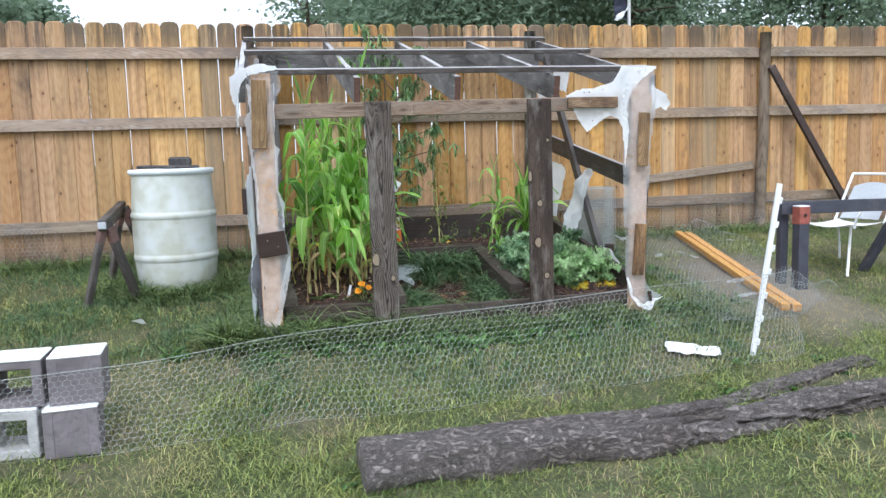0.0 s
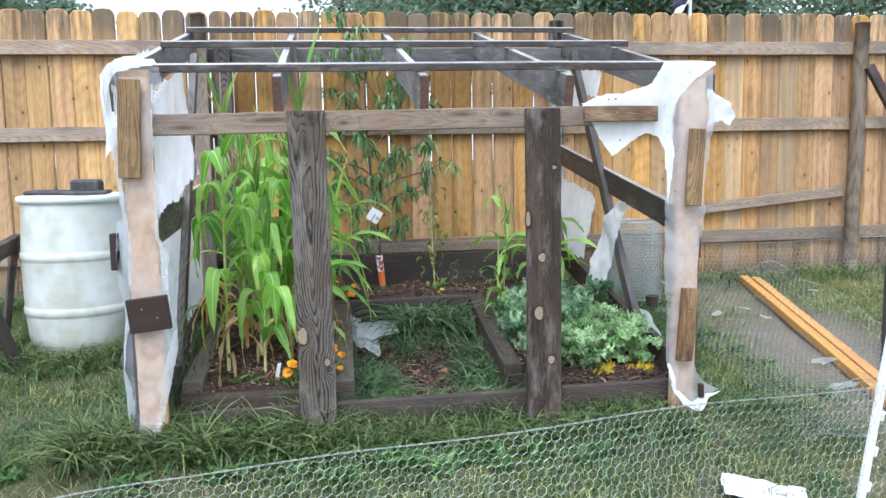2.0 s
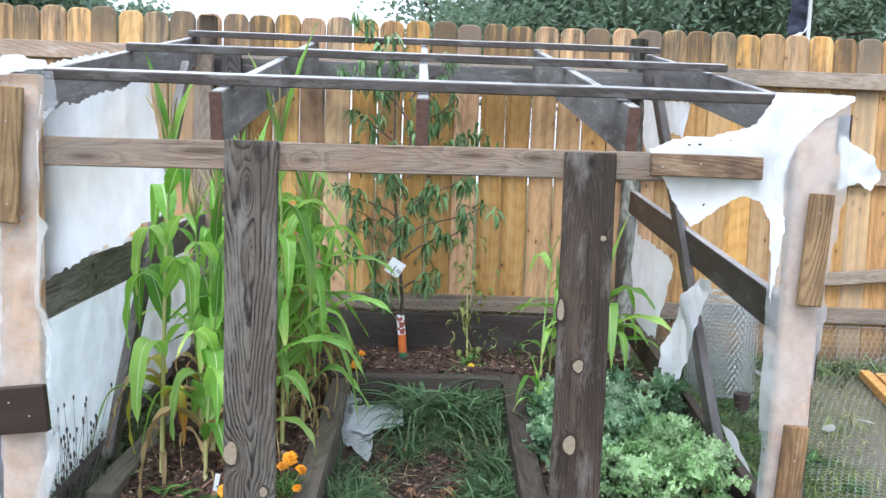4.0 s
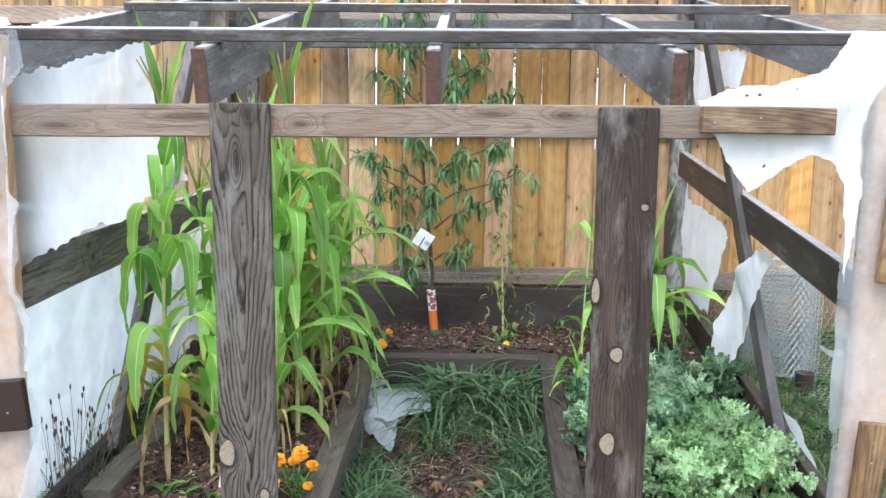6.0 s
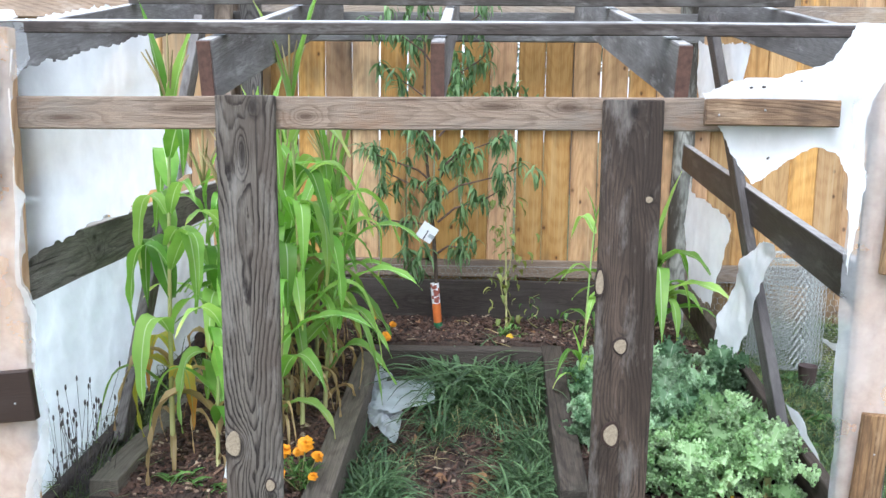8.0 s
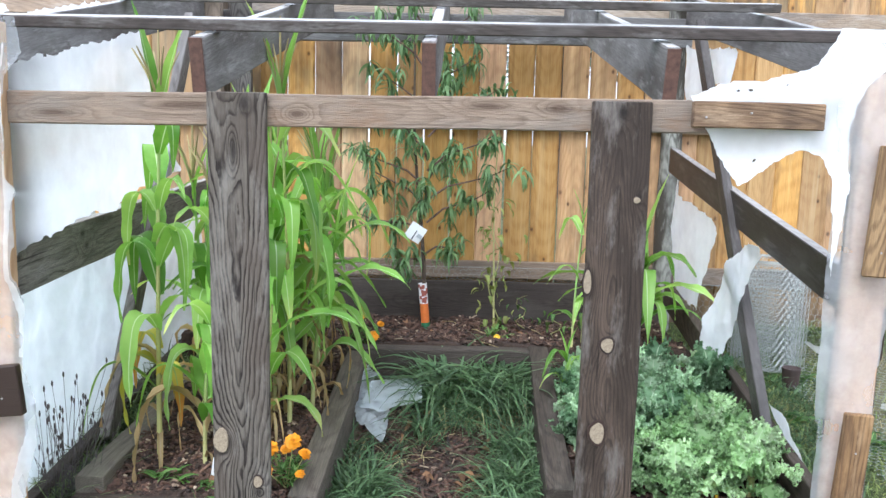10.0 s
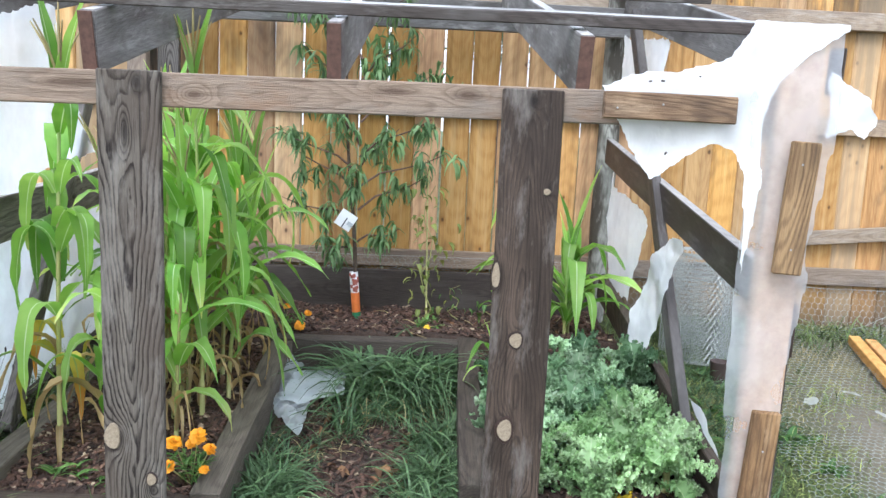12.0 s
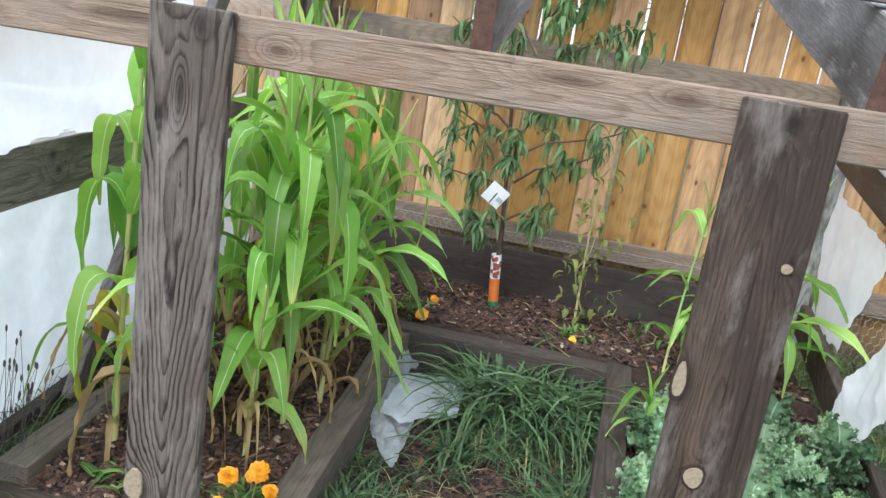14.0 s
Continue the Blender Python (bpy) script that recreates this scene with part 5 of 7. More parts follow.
# ---- concrete blocks ----
def cinder_block(at, turn, cores, label, material=None):
    ob = thing("concrete_block", at, label, "concrete block", "stacked concrete blocks", turn)
    base = PLACE[ob.name]
    bm = bmesh.new()
    h, L, D = 0.19, 0.39 if cores else 0.20, 0.20
    bars = [(-L / 2 + 0.02, 0, 0.04, D), (L / 2 - 0.02, 0, 0.04, D)] + ([(0, 0, 0.035, D)] if cores else [])
    for x, y, lx, ly in bars:
        bmesh.ops.create_cube(bm, size=1, matrix=Matrix.LocRotScale((x, y, h / 2), None, (lx, ly, h)))
    for s in (-1, 1):
        bmesh.ops.create_cube(bm, size=1, matrix=Matrix.LocRotScale((0, 0, h / 2 + s * (h / 2 - 0.018)), None, (L - 0.002, D - 0.004, 0.036)))
    if not cores:
        bmesh.ops.create_cube(bm, size=1, matrix=Matrix.LocRotScale((0, 0, h / 2), None, (L - 0.004, D - 0.006, h - 0.004)))
    bmesh.ops.bevel(bm, geom=bm.edges[:], offset=0.004, segments=1, affect="EDGES")
    part("body", bm, material or M_CONCRETE, ob, "", base)
    part("cap", box_bm(L * 0.995, D * 0.99, 0.010, 0.004, 0.008, 9), M_CAP, ob, "chalky white top face", base @ pose(0, 0, h + 0.003))


zb = -0.035
cinder_block((-1.745, 3.625, zb), 5, False, "rough grey concrete block on the lawn")
cinder_block((-1.722, 3.67, zb + 0.195), 3, False, "grey concrete block with white top, stacked on another")
cinder_block((-2.055, 3.66, zb), -1, True, "pale lime-stained hollow concrete block on the lawn", M_PALECONCRETE)
cinder_block((-2.033, 3.675, zb + 0.195), 1, True, "hollow concrete block with white top, stacked on another")

# ---- rotten log ----
log = thing("rotten_log", (0.6, 3.3, ground_z(0.6, 3.3)), "long half-rotten grey log lying in the grass", "log")


def log_piece(name, p0, p1, r0, r1, seed, flat, wear, lift):
    """Lies along its own x; split and hollowed by rot."""
    p0, p1 = Vector(p0), Vector(p1)
    m = along(p0, p1, (0, 0, 1))
    back = m.inverted()
    n, sides = 130, 30
    v, f = [], []
    for i in range(n + 1):
        t = i / n
        c = p0.lerp(p1, t)
        c.z = ground_z(c.x, c.y) + lift
        c = back @ c
        r = (r0 + (r1 - r0) * t) * (1 if 0 < i < n else 0.9)
        for k in range(sides):
            a = 2 * math.pi * k / sides
            q = Vector((math.cos(a), math.sin(a), 0))
            big = noise.noise(Vector((t * 5 + seed, q.x * 1.6, q.y * 1.6)))
            ridge = 1 - 2 * abs(noise.noise(Vector((t * 7 + seed, q.x * 5, q.y * 5))))
            chip_ = 1.5 * noise.noise(Vector((t * 55 + seed, q.x * 8, q.y * 8)))
            rr = r * (1 + 0.25 * big * min(1.0, 0.5 + wear) + 0.13 * ridge * wear + 0.07 * chip_ * wear)
            v.append((c.x, c.y + rr * q.x * 1.15, c.z + rr * q.y * flat))
    for i in range(n):
        for k in range(sides):
            k2 = (k + 1) % sides
            f.append((i * sides + k, i * sides + k2, (i + 1) * sides + k2, (i + 1) * sides + k))
    f += [tuple(range(sides)), tuple(reversed(range(n * sides, (n + 1) * sides)))]
    part(name, mesh_of(name, v, f), M_LOGWOOD, log, "", m)


log_piece("trunk_piece", (-0.665, 3.125, -0.08), (0.62, 3.125, -0.07), 0.110, 0.070, 1.0, 0.95, 0.5, 0.035)
log_piece("bark_slab", (-0.64, 3.205, -0.08), (0.85, 3.21, -0.07), 0.05, 0.05, 9.0, 0.8, 1.6, 0.075)
log_piece("rotten_piece", (0.38, 3.16, -0.05), (2.35, 3.36, -0.05), 0.075, 0.07, 4.0, 0.6, 3.2, 0.02)
log_piece("rotten_piece", (0.70, 3.32, -0.05), (2.02, 3.74, -0.05), 0.05, 0.045, 6.0, 0.5, 3.2, -0.002)

# ---- chicken wire ----
front_wire = tagged(thing("wire_fence", (-0.1, 3.82, 0.0), "low galvanised chicken wire fence across the lawn", "wire fence"))


def wire_surf(u, v):
    x = -2.05 + u
    near = min(1.0, max(0.0, (-0.75 - x) / 0.8))
    y = 3.80 + 0.05 * math.sin(x * 1.4) + 0.05 * max(0.0, x) - 0.09 * (1 - v / 0.42) ** 2
    y += (3.535 - 0.02 * math.sin(x * 6 + v * 7) - y) * near * near * (3 - 2 * near)
    top = 0.325 + 0.035 * (x + 1.6) - 0.004 * (x - 0.3) ** 2
    top -= 0.9 * max(0.0, x - 1.68) ** 1.5
    y += 1.4 * max(0.0, x - 1.5) ** 2
    z0 = ground_z(x, y)
    return (x + 0.01 * math.sin(v * 20), y + 0.015 * math.sin(x * 6 + v * 7), z0 + (top - z0) * v / 0.42)


hex_wire("mesh", wire_surf, 3.85, 0.42, M_WIRE, front_wire, cell=0.030, r=0.00075)
loose_wire = tagged(thing("loose_wire", (2.2, 5.4, 0.15), "loose length of chicken wire spread on the grass", "wire mesh"))


def loose_surf(u, v):
    x = 1.50 + 0.124 * v + u * min(1.0, 0.56 + 0.25 * v) + 0.05 * math.sin(v * 2)
    y = 4.10 + v
    lift = 0.34 * math.exp(-(v / 0.16) ** 2) * (0.5 + 0.5 * math.cos((u - 0.35) * 2.0))
    side = 0.10 * math.exp(-((u - 1.05) / 0.12) ** 2)
    return (x, y + 0.1 * math.exp(-(v / 0.1) ** 2) * math.sin(u * 3), ground_z(x, y) + 0.035 + 0.02 * noise.noise(Vector((u * 4, v * 4, 0))) + lift + side)


hex_wire("mesh", loose_surf, 1.1, 2.75, M_WIRE, loose_wire, cell=0.034, r=0.0008)
roll = tagged(thing("wire_roll", (1.72, 6.52, ground_z(1.72, 6.52)), "standing roll of galvanised chicken wire", "wire roll"))
rz = ground_z(1.72, 6.52)


def roll_surf(u, v):
    a = u / 0.135
    r = 0.105 + 0.0045 * a / 2
    return (1.70 + r * math.cos(a), 6.50 + r * math.sin(a), rz + v)


hex_wire("mesh", roll_surf, 4.2, 0.50, M_WIRE, roll, cell=0.024, r=0.0009)
back_wire = tagged(thing("bed_wire", (0.2, 6.88, 0.57), "strip of chicken wire along the back of the bed", "wire mesh"))
hex_wire("mesh", lambda u, v: (-0.9 + u, 6.885 + 0.01 * math.sin(u * 5), 0.55 + v), 2.1, 0.10, M_WIRE, back_wire, r=0.0006)

fence_wire = tagged(thing("fence_wire", (-2.0, 6.94, 0.35), "chicken wire stapled along the foot of the fence", "wire mesh"))
hex_wire("mesh", lambda u, v: (-3.6 + u, 6.95 - 0.05 * (1 - v / 0.3) + 0.012 * math.sin(u * 5), ground_z(-3.6 + u, 6.9) + v), 2.45, 0.30, M_WIRE, fence_wire, cell=0.034, r=0.0007)
hex_wire("mesh", lambda u, v: (1.45 + u, 6.93 - 0.08 * (1 - v / 0.24) + 0.015 * math.sin(u * 4), ground_z(1.45 + u, 6.9) + v), 2.9, 0.24, M_WIRE, fence_wire, cell=0.034, r=0.0007)

stake = thing("white_stake", (1.49, 3.96, 0.0), "chipped white wooden stake leaning in the lawn", "stake")
board("stake", (1.490, 3.95, -0.05), (1.640, 3.95, 0.893), 0.026, 0.02, M_WHITE, stake, rough=0.004)
for k in range(7):
    t = 0.1 + 0.13 * k
    part("notch", box_bm(0.035, 0.012, 0.014, 0.003), M_CAP, stake, "", along((1.490 + 0.150 * t + 0.022, 3.95, 0.943 * t - 0.05), (1.490 + 0.150 * (t + 0.05) + 0.022, 3.945, 0.943 * (t + 0.05) - 0.05)))

for i, (a, b) in enumerate((((2.10, 4.52, 0.11), (2.585, 6.72, 0.37)), ((2.165, 4.50, 0.12), (2.65, 6.68, 0.37)))):
    lum = thing("timber", (2.3, 5.5, ground_z(2.3, 5.5)), "fresh yellow pine timber lying on the grass", "timber", "loose pine timbers")
    board("timber", (a[0], a[1], ground_z(a[0], a[1]) + 0.045), (b[0], b[1], ground_z(b[0], b[1]) + 0.04), 0.054, 0.046, M_NEWPINE, lum, face=(0, 0, 1))


def crumple(name, x, y, z, sx, sy, hgt, turn, label, material=None, category="litter", res=18):
    v, f = [], []
    for j in range(res + 1):
        for i in range(res + 1):
            u, w = i / res * 2 - 1, j / res * 2 - 1
            k = 1 + 0.22 * noise.noise(Vector((u * 0.8 + x * 7, w * 0.8 + y * 7, 0)))
            px_, py_ = u * sx / 2 * k, w * sy / 2 * k
            fall = 0.11 * (px_ * math.sin(radians(turn)) + py_ * math.cos(radians(turn)))
            v.append((px_, py_, fall + 0.004 + hgt * (0.5 + noise.noise(Vector((u * 2.2 + x * 5, w * 2.2 + y * 3, 1))) + 0.35 * noise.noise(Vector((u * 6, w * 6, x))))))
    f = [(j * (res + 1) + i, j * (res + 1) + i + 1, (j + 1) * (res + 1) + i + 1, (j + 1) * (res + 1) + i) for j in range(res) for i in range(res)]
    ob = part(name, mesh_of(name, v, f, smooth=True), material or M_PAPER, None, "", pose(x, y, z, 0, 0, turn))
    return tagged(ob, label, category)


crumple("foam_sheet", 1.22, 4.07, ground_z(1.22, 4.07) + 0.012, 0.27, 0.15, 0.012, -32, "torn flat white foam sheet on the lawn", category="foam")
limp = thing("plastic_sheeting", (-0.05, 5.85, ground_z(-0.05, 5.85)), "limp translucent plastic sheeting lying on the grass path", "plastic sheet")
film("crumpled_end", [(-0.205, 6.10), (-0.15, 6.11), (-0.08, 6.04), (-0.10, 5.95), (-0.07, 5.83), (-0.01, 5.70), (-0.01, 5.47), (-0.055, 5.48), (-0.135, 5.61), (-0.175, 5.85)],
     lambda u, v, w: (u, v, 0.278 + 0.10 * (v - 5.8) + 0.8 * w + 0.02 * noise.noise(Vector((u * 30, v * 22, 3))) + 0.012 * noise.noise(Vector((u * 70, v * 60, 8))) + 0.07 * math.exp(-((u + 0.17) / 0.05) ** 2 - ((v - 6.0) / 0.14) ** 2)), M_LIMP, limp, cell=0.006, wave=0.035, ragged=0.006, seed=11.0)
film("flat_end", [(-0.115, 5.965), (0.0, 5.985), (0.096, 6.0), (0.112, 5.75), (0.02, 5.71), (-0.05, 5.645), (-0.13, 5.69)],
     lambda u, v, w: (u, v, 0.292 + 0.10 * (v - 5.8) + 0.3 * w + 0.006 * noise.noise(Vector((u * 18, v * 14, 6)))), M_CLOTH, limp, cell=0.006, wave=0.02, ragged=0.002, seed=12.0)
for x, y, s in ((2.218, 6.06, 0.14), (2.24, 5.82, 0.11), (2.14, 5.12, 0.16), (2.0, 5.93, 0.10), (1.99, 6.60, 0.16), (2.75, 5.3, 0.16), (-1.72, 5.13, 0.12), (2.05, 4.85, 0.2), (2.9, 6.4, 0.08)):
    spin0 = R.uniform(0, 6.28)
    rim = [(s * 0.5 * R.uniform(0.45, 1.1) * math.cos(spin0 + k * 0.7), s * 0.4 * R.uniform(0.45, 1.1) * math.sin(spin0 + k * 0.7)) for k in range(9)]
    scrap = film("plastic_scrap", rim, lambda u, v, w, x=x, y=y: (x + u, y + v, ground_z(x + u, y + v) + 0.04 + w), M_SCRAP, None, cell=0.008, wave=0.04, ragged=0.01, seed=x * 3 + y)
    tagged(scrap, "crumpled scrap of white plastic in the grass", "litter")
pot = thing("plant_pot", (1.72, 6.24, ground_z(1.72, 6.24)), "small dark brown plant pot on the grass", "pot")
lathe("pot", [(0.034, 0), (0.039, 0.09), (0.041, 0.096), (0.037, 0.097), (0.034, 0.02), (0.001, 0.02)], M_POT, pot, 20, m=pose(1.72, 6.24, ground_z(1.72, 6.24)), closed=False)

# ---- far flag ----
flag = thing("flag_pole", (4.64, 12.0, 0.4), "white flag pole with a dark hanging flag beyond the fence", "flag")
tube("pole", [(4.64, 12, 0.4), (4.64, 12, 2), (4.64, 12, 5.2)], [0.025] * 3, M_WHITE, flag)
film("flag_cloth", [(4.36, 3.05), (4.45, 4.3), (4.63, 4.5), (4.63, 3.0), (4.5, 3.12)], lambda u, v, w: (u, 12 + w * 6, v), M_FLAG, flag, cell=0.04, wave=0.02)
film("flag_stripe", [(4.36, 3.06), (4.42, 3.17), (4.56, 3.20), (4.63, 3.35), (4.63, 3.25), (4.56, 3.10), (4.45, 3.02)], lambda u, v, w: (u, 11.97 + w * 3, v), M_PAPER, flag, "white stripe of the flag", cell=0.03, wave=0.02)

# ---- corn ----
def leaf_mesh(name, material, **k):
    v, f, uv = blade(**k)
    me = mesh_of(name, v, f, uv, True)
    me.materials.append(material)
    return me


CORN_LEAVES = [leaf_mesh("corn_leaf", M_CORN, length=R.uniform(0.38, 0.54), width=R.uniform(0.070, 0.092), e0=R.uniform(0.88, 1.28), curl=R.uniform(2.0, 2.8), hook=R.uniform(0.34, 0.56), segs=16, sharp=2.3, fold=0.3, base_w=0.36, ripple=0.05, seed=k * 1.7, twist=R.uniform(-0.7, 0.7), across=2) for k in range(8)]
CORN_LEAVES += [leaf_mesh("corn_leaf", M_CORN, length=R.uniform(0.34, 0.5), width=R.uniform(0.055, 0.08), e0=R.uniform(0.85, 1.2), curl=R.uniform(1.5, 2.4), segs=14, sharp=2.1, fold=0.3, base_w=0.36, ripple=0.06, seed=k * 2.3, twist=R.uniform(-0.6, 0.6), across=2) for k in range(4)]
CORN_UP = [leaf_mesh("corn_leaf", M_CORN, length=R.uniform(0.26, 0.38), width=0.046, e0=1.42, curl=R.uniform(0.1, 0.5), segs=10, fold=0.5, ripple=0.04, seed=k * 2.1, across=2) for k in range(3)]
CORN_DRY = [leaf_mesh("dry_corn_leaf", M_CORNDRY, length=R.uniform(0.24, 0.46), width=R.uniform(0.016, 0.026), e0=R.uniform(0.9, 1.4), curl=R.uniform(2.3, 3.2), hook=R.uniform(0.2, 0.5), segs=14, fold=0.9, ripple=0.25, twist=R.uniform(-2.5, 2.5), sharp=1.6, seed=k) for k in range(6)]
CORN_YEL = [leaf_mesh("yellow_corn_leaf", M_CORNYEL, length=0.36, width=0.06, e0=1.1, curl=2.7, hook=0.3, segs=12, fold=0.3, ripple=0.06, seed=k * 3, across=2) for k in range(2)]


def corn(x, y, height, leaves, lean=0.0, crown=0.9, tassel=True, dry=2, yellow=0, group="corn in the raised bed", start=None, size=1.0, label="tall green sweetcorn plant with arching leaves and dry lower leaves"):
    z = bed_z(y) - 0.04
    ob = thing("corn_plant", (x, y, z), label, "corn plant", group)
    pts = [(x + lean * (k / 6) ** 2, y + 0.3 * lean * (k / 6) ** 2, z + height * k / 6) for k in range(7)]
    v, f = tube_verts(pts, [0.0088 * size - 0.0008 * size * k for k in range(7)], 7)
    uv = [(0.2, i / len(v)) for i in range(len(v))]
    part("stalk", mesh_of("stalk", v, f, uv, True), M_STALK, ob)
    dry += 3 if y > 5.35 and x < 0 else 0
    spin = R.uniform(0, 360) if start is None else start
    size *= 0.85 if x < -0.6 else 1.0
    at = lambda s: Vector(pts[0]).lerp(Vector(pts[-1]), s)
    for k in range(dry):
        part("dry_leaf", R.choice(CORN_DRY), M_CORNDRY, ob, "", Matrix.Translation(at(0.05 + 0.07 * k)) @ pose(0, 0, 0, 0, 0, spin + 180 * k + R.uniform(-50, 50)) @ Matrix.Scale(R.uniform(0.7, 1.1), 4))
    for k in range(leaves):
        s = 0.24 + 0.62 * k / max(1, leaves - 1)
        me = R.choice(CORN_YEL) if k < yellow else R.choice(CORN_LEAVES)
        part("leaf", me, M_CORN, ob, "", Matrix.Translation(at(s)) @ pose(0, 0, 0, 0, 0, spin + 176 * k + R.uniform(-35, 35) * (0.5 if x < -0.53 else 1.0)) @ Matrix.Scale(size * R.uniform(0.85, 1.12) * (1 - 0.35 * max(0.0, s - 0.5)), 4))
    for k in range(2):
        part("leaf", R.choice(CORN_UP), M_CORN, ob, "", Matrix.Translation(at(0.93)) @ pose(0, 0, 0, 0, 0, spin + 180 * k) @ Matrix.Scale(size * crown, 4))
    if tassel:
        tv, tf = [], []
        for k in range(6):
            a = k * 1.05
            l = 0.16 if k else 0.24
            top = Vector(pts[-1])
            q = [top, top + Vector((0.25 * l * math.cos(a) * (k > 0), 0.25 * l * math.sin(a) * (k > 0), l * 0.6)), top + Vector((0.5 * l * math.cos(a) * (k > 0), 0.5 * l * math.sin(a) * (k > 0), l))]
            a2, b2 = tube_verts(q, [0.003, 0.004, 0.002], 4)
            tf += [tuple(i + len(tv) for i in face) for face in b2]
            tv += a2
        part("tassel", mesh_of("tassel", tv, tf), M_STRAW, ob, "straw-coloured tassel")
    return ob


HANG = leaf_mesh("corn_leaf", M_CORN, length=0.40, width=0.078, e0=1.05, curl=2.75, hook=0.28, segs=18, sharp=2.6, fold=0.22, base_w=0.4, ripple=0.05, seed=2.0, across=2)
ARC = leaf_mesh("corn_leaf", M_CORN, length=0.52, width=0.046, e0=0.9, curl=2.35, hook=0.42, segs=18, sharp=2.2, fold=0.35, base_w=0.4, ripple=0.04, seed=4.0, twist=0.4, across=2)
YELLOWED = leaf_mesh("yellow_corn_leaf", M_CORNYEL, length=0.36, width=0.066, e0=0.9, curl=2.7, hook=0.26, segs=16, sharp=2.6, fold=0.2, base_w=0.4, ripple=0.06, seed=5.0, across=2)
BIG_DRY = leaf_mesh("dry_corn_leaf", M_CORNDRY, length=0.44, width=0.042, e0=0.95, curl=2.5, hook=0.36, segs=18, sharp=2.0, fold=0.7, base_w=0.5, ripple=0.16, seed=6.0, twist=0.5, across=2)


def added_leaf(ob, me, x, y, h, bearing, size=1.0, tilt=0.0):
    part("dry_leaf" if me is BIG_DRY else "leaf", me, M_CORN, ob, "yellowing hanging leaf" if me is YELLOWED else "", Matrix.Translation((x, y, bed_z(y) - 0.04 + h)) @ pose(0, 0, 0, 0, tilt, bearing) @ Matrix.Scale(size, 4))


front_corn = corn(-0.715, 5.22, 1.13, 9, 0.02, crown=1.25, dry=4, yellow=2, start=-20, size=1.05)
for me, h, bearing, size in ((HANG, 0.42, -110, 1.0), (YELLOWED, 0.30, 190, 1.0), (ARC, 0.22, 200, 0.85), (HANG, 0.64, 175, 0.95), (HANG, 0.70, -30, 0.95), (HANG, 0.80, 160, 0.85), (ARC, 0.52, 10, 0.9)):
    added_leaf(front_corn, me, -0.712, 5.22, h, bearing, size)
short_corn = corn(-0.55, 5.16, 0.62, 6, 0.03, tassel=False, dry=3, start=-66, size=0.85, label="shorter green sweetcorn plant with a dry hanging leaf")
for me, h, bearing, size in ((HANG, 0.34, -140, 0.9), (ARC, 0.24, 185, 0.8), (BIG_DRY, 0.17, 205, 1.1), (BIG_DRY, 0.20, 20, 0.6), (HANG, 0.42, -60, 0.85)):
    added_leaf(short_corn, me, -0.545, 5.16, h, bearing, size)
mid_corn = corn(-0.34, 5.44, 1.16, 9, -0.03, crown=1.4, dry=4, start=20)
for me, h, bearing, size in ((ARC, 0.40, 5, 1.05), (HANG, 0.62, -15, 1.15), (HANG, 0.74, -35, 1.0), (HANG, 0.52, 200, 0.9), (ARC, 0.30, -12, 1.1), (BIG_DRY, 0.16, 10, 0.7)):
    added_leaf(mid_corn, me, -0.345, 5.44, h, bearing, size)
corn(-0.385, 5.30, 0.56, 7, 0.02, tassel=False, dry=3, start=-30, size=0.85, label="shorter green sweetcorn plant with a dry hanging leaf")
corn(-0.46, 5.62, 0.86, 8, 0.02, dry=5)
corn(-0.66, 5.52, 0.84, 7, -0.03, dry=3, yellow=1, start=185)
corn(-0.36, 5.80, 0.84, 8, 0.05, dry=2)
corn(-0.68, 5.80, 0.84, 7, 0.0, dry=2, start=110)
corn(-0.52, 5.96, 0.95, 8, 0.04, dry=2)
corn(-0.38, 6.12, 0.75, 8, 0.06, dry=2)
corn(-0.68, 6.08, 0.78, 6, 0.0, dry=1, start=-60)
corn(-0.44, 5.46, 0.80, 7, 0.03, dry=4)
corn(-0.58, 5.38, 0.82, 7, 0.0, dry=5, start=-62)
corn(-0.29, 5.60, 0.66, 7, 0.08, dry=4, tassel=False, start=15)
for x, y, hgt in ((-0.42, 5.56, 0.9), (-0.55, 5.72, 0.92), (-0.33, 5.95, 0.8), (-0.60, 5.92, 0.9)):
    corn(x, y, hgt, 8, R.uniform(-0.05, 0.06), crown=1.1, dry=3, yellow=R.randrange(2))
corn(0.745, 6.24, 0.62, 5, 0.03, tassel=False, dry=0, group="corn in the back bed", start=170, size=0.62, label="young green corn plant with slender leaves")
corn(0.80, 6.32, 0.45, 4, 0.03, tassel=False, dry=0, group="corn in the back bed", start=60, size=0.6, label="young green corn plant with slender leaves")
corn(1.06, 6.38, 0.42, 11, 0.0, crown=1.0, tassel=False, dry=0, group="corn in the back bed", start=-40, size=1.2, label="young green corn plant with slender leaves")
corn(1.03, 6.30, 0.34, 9, 0.0, crown=0.9, tassel=False, dry=1, group="corn in the back bed", start=35, size=0.9, label="young green corn plant with slender leaves")
corn(0.66, 5.78, 0.16, 3, 0.0, tassel=False, dry=0, group="corn in the back bed", start=200, size=0.5, label="young corn seedling with bright arching leaves")

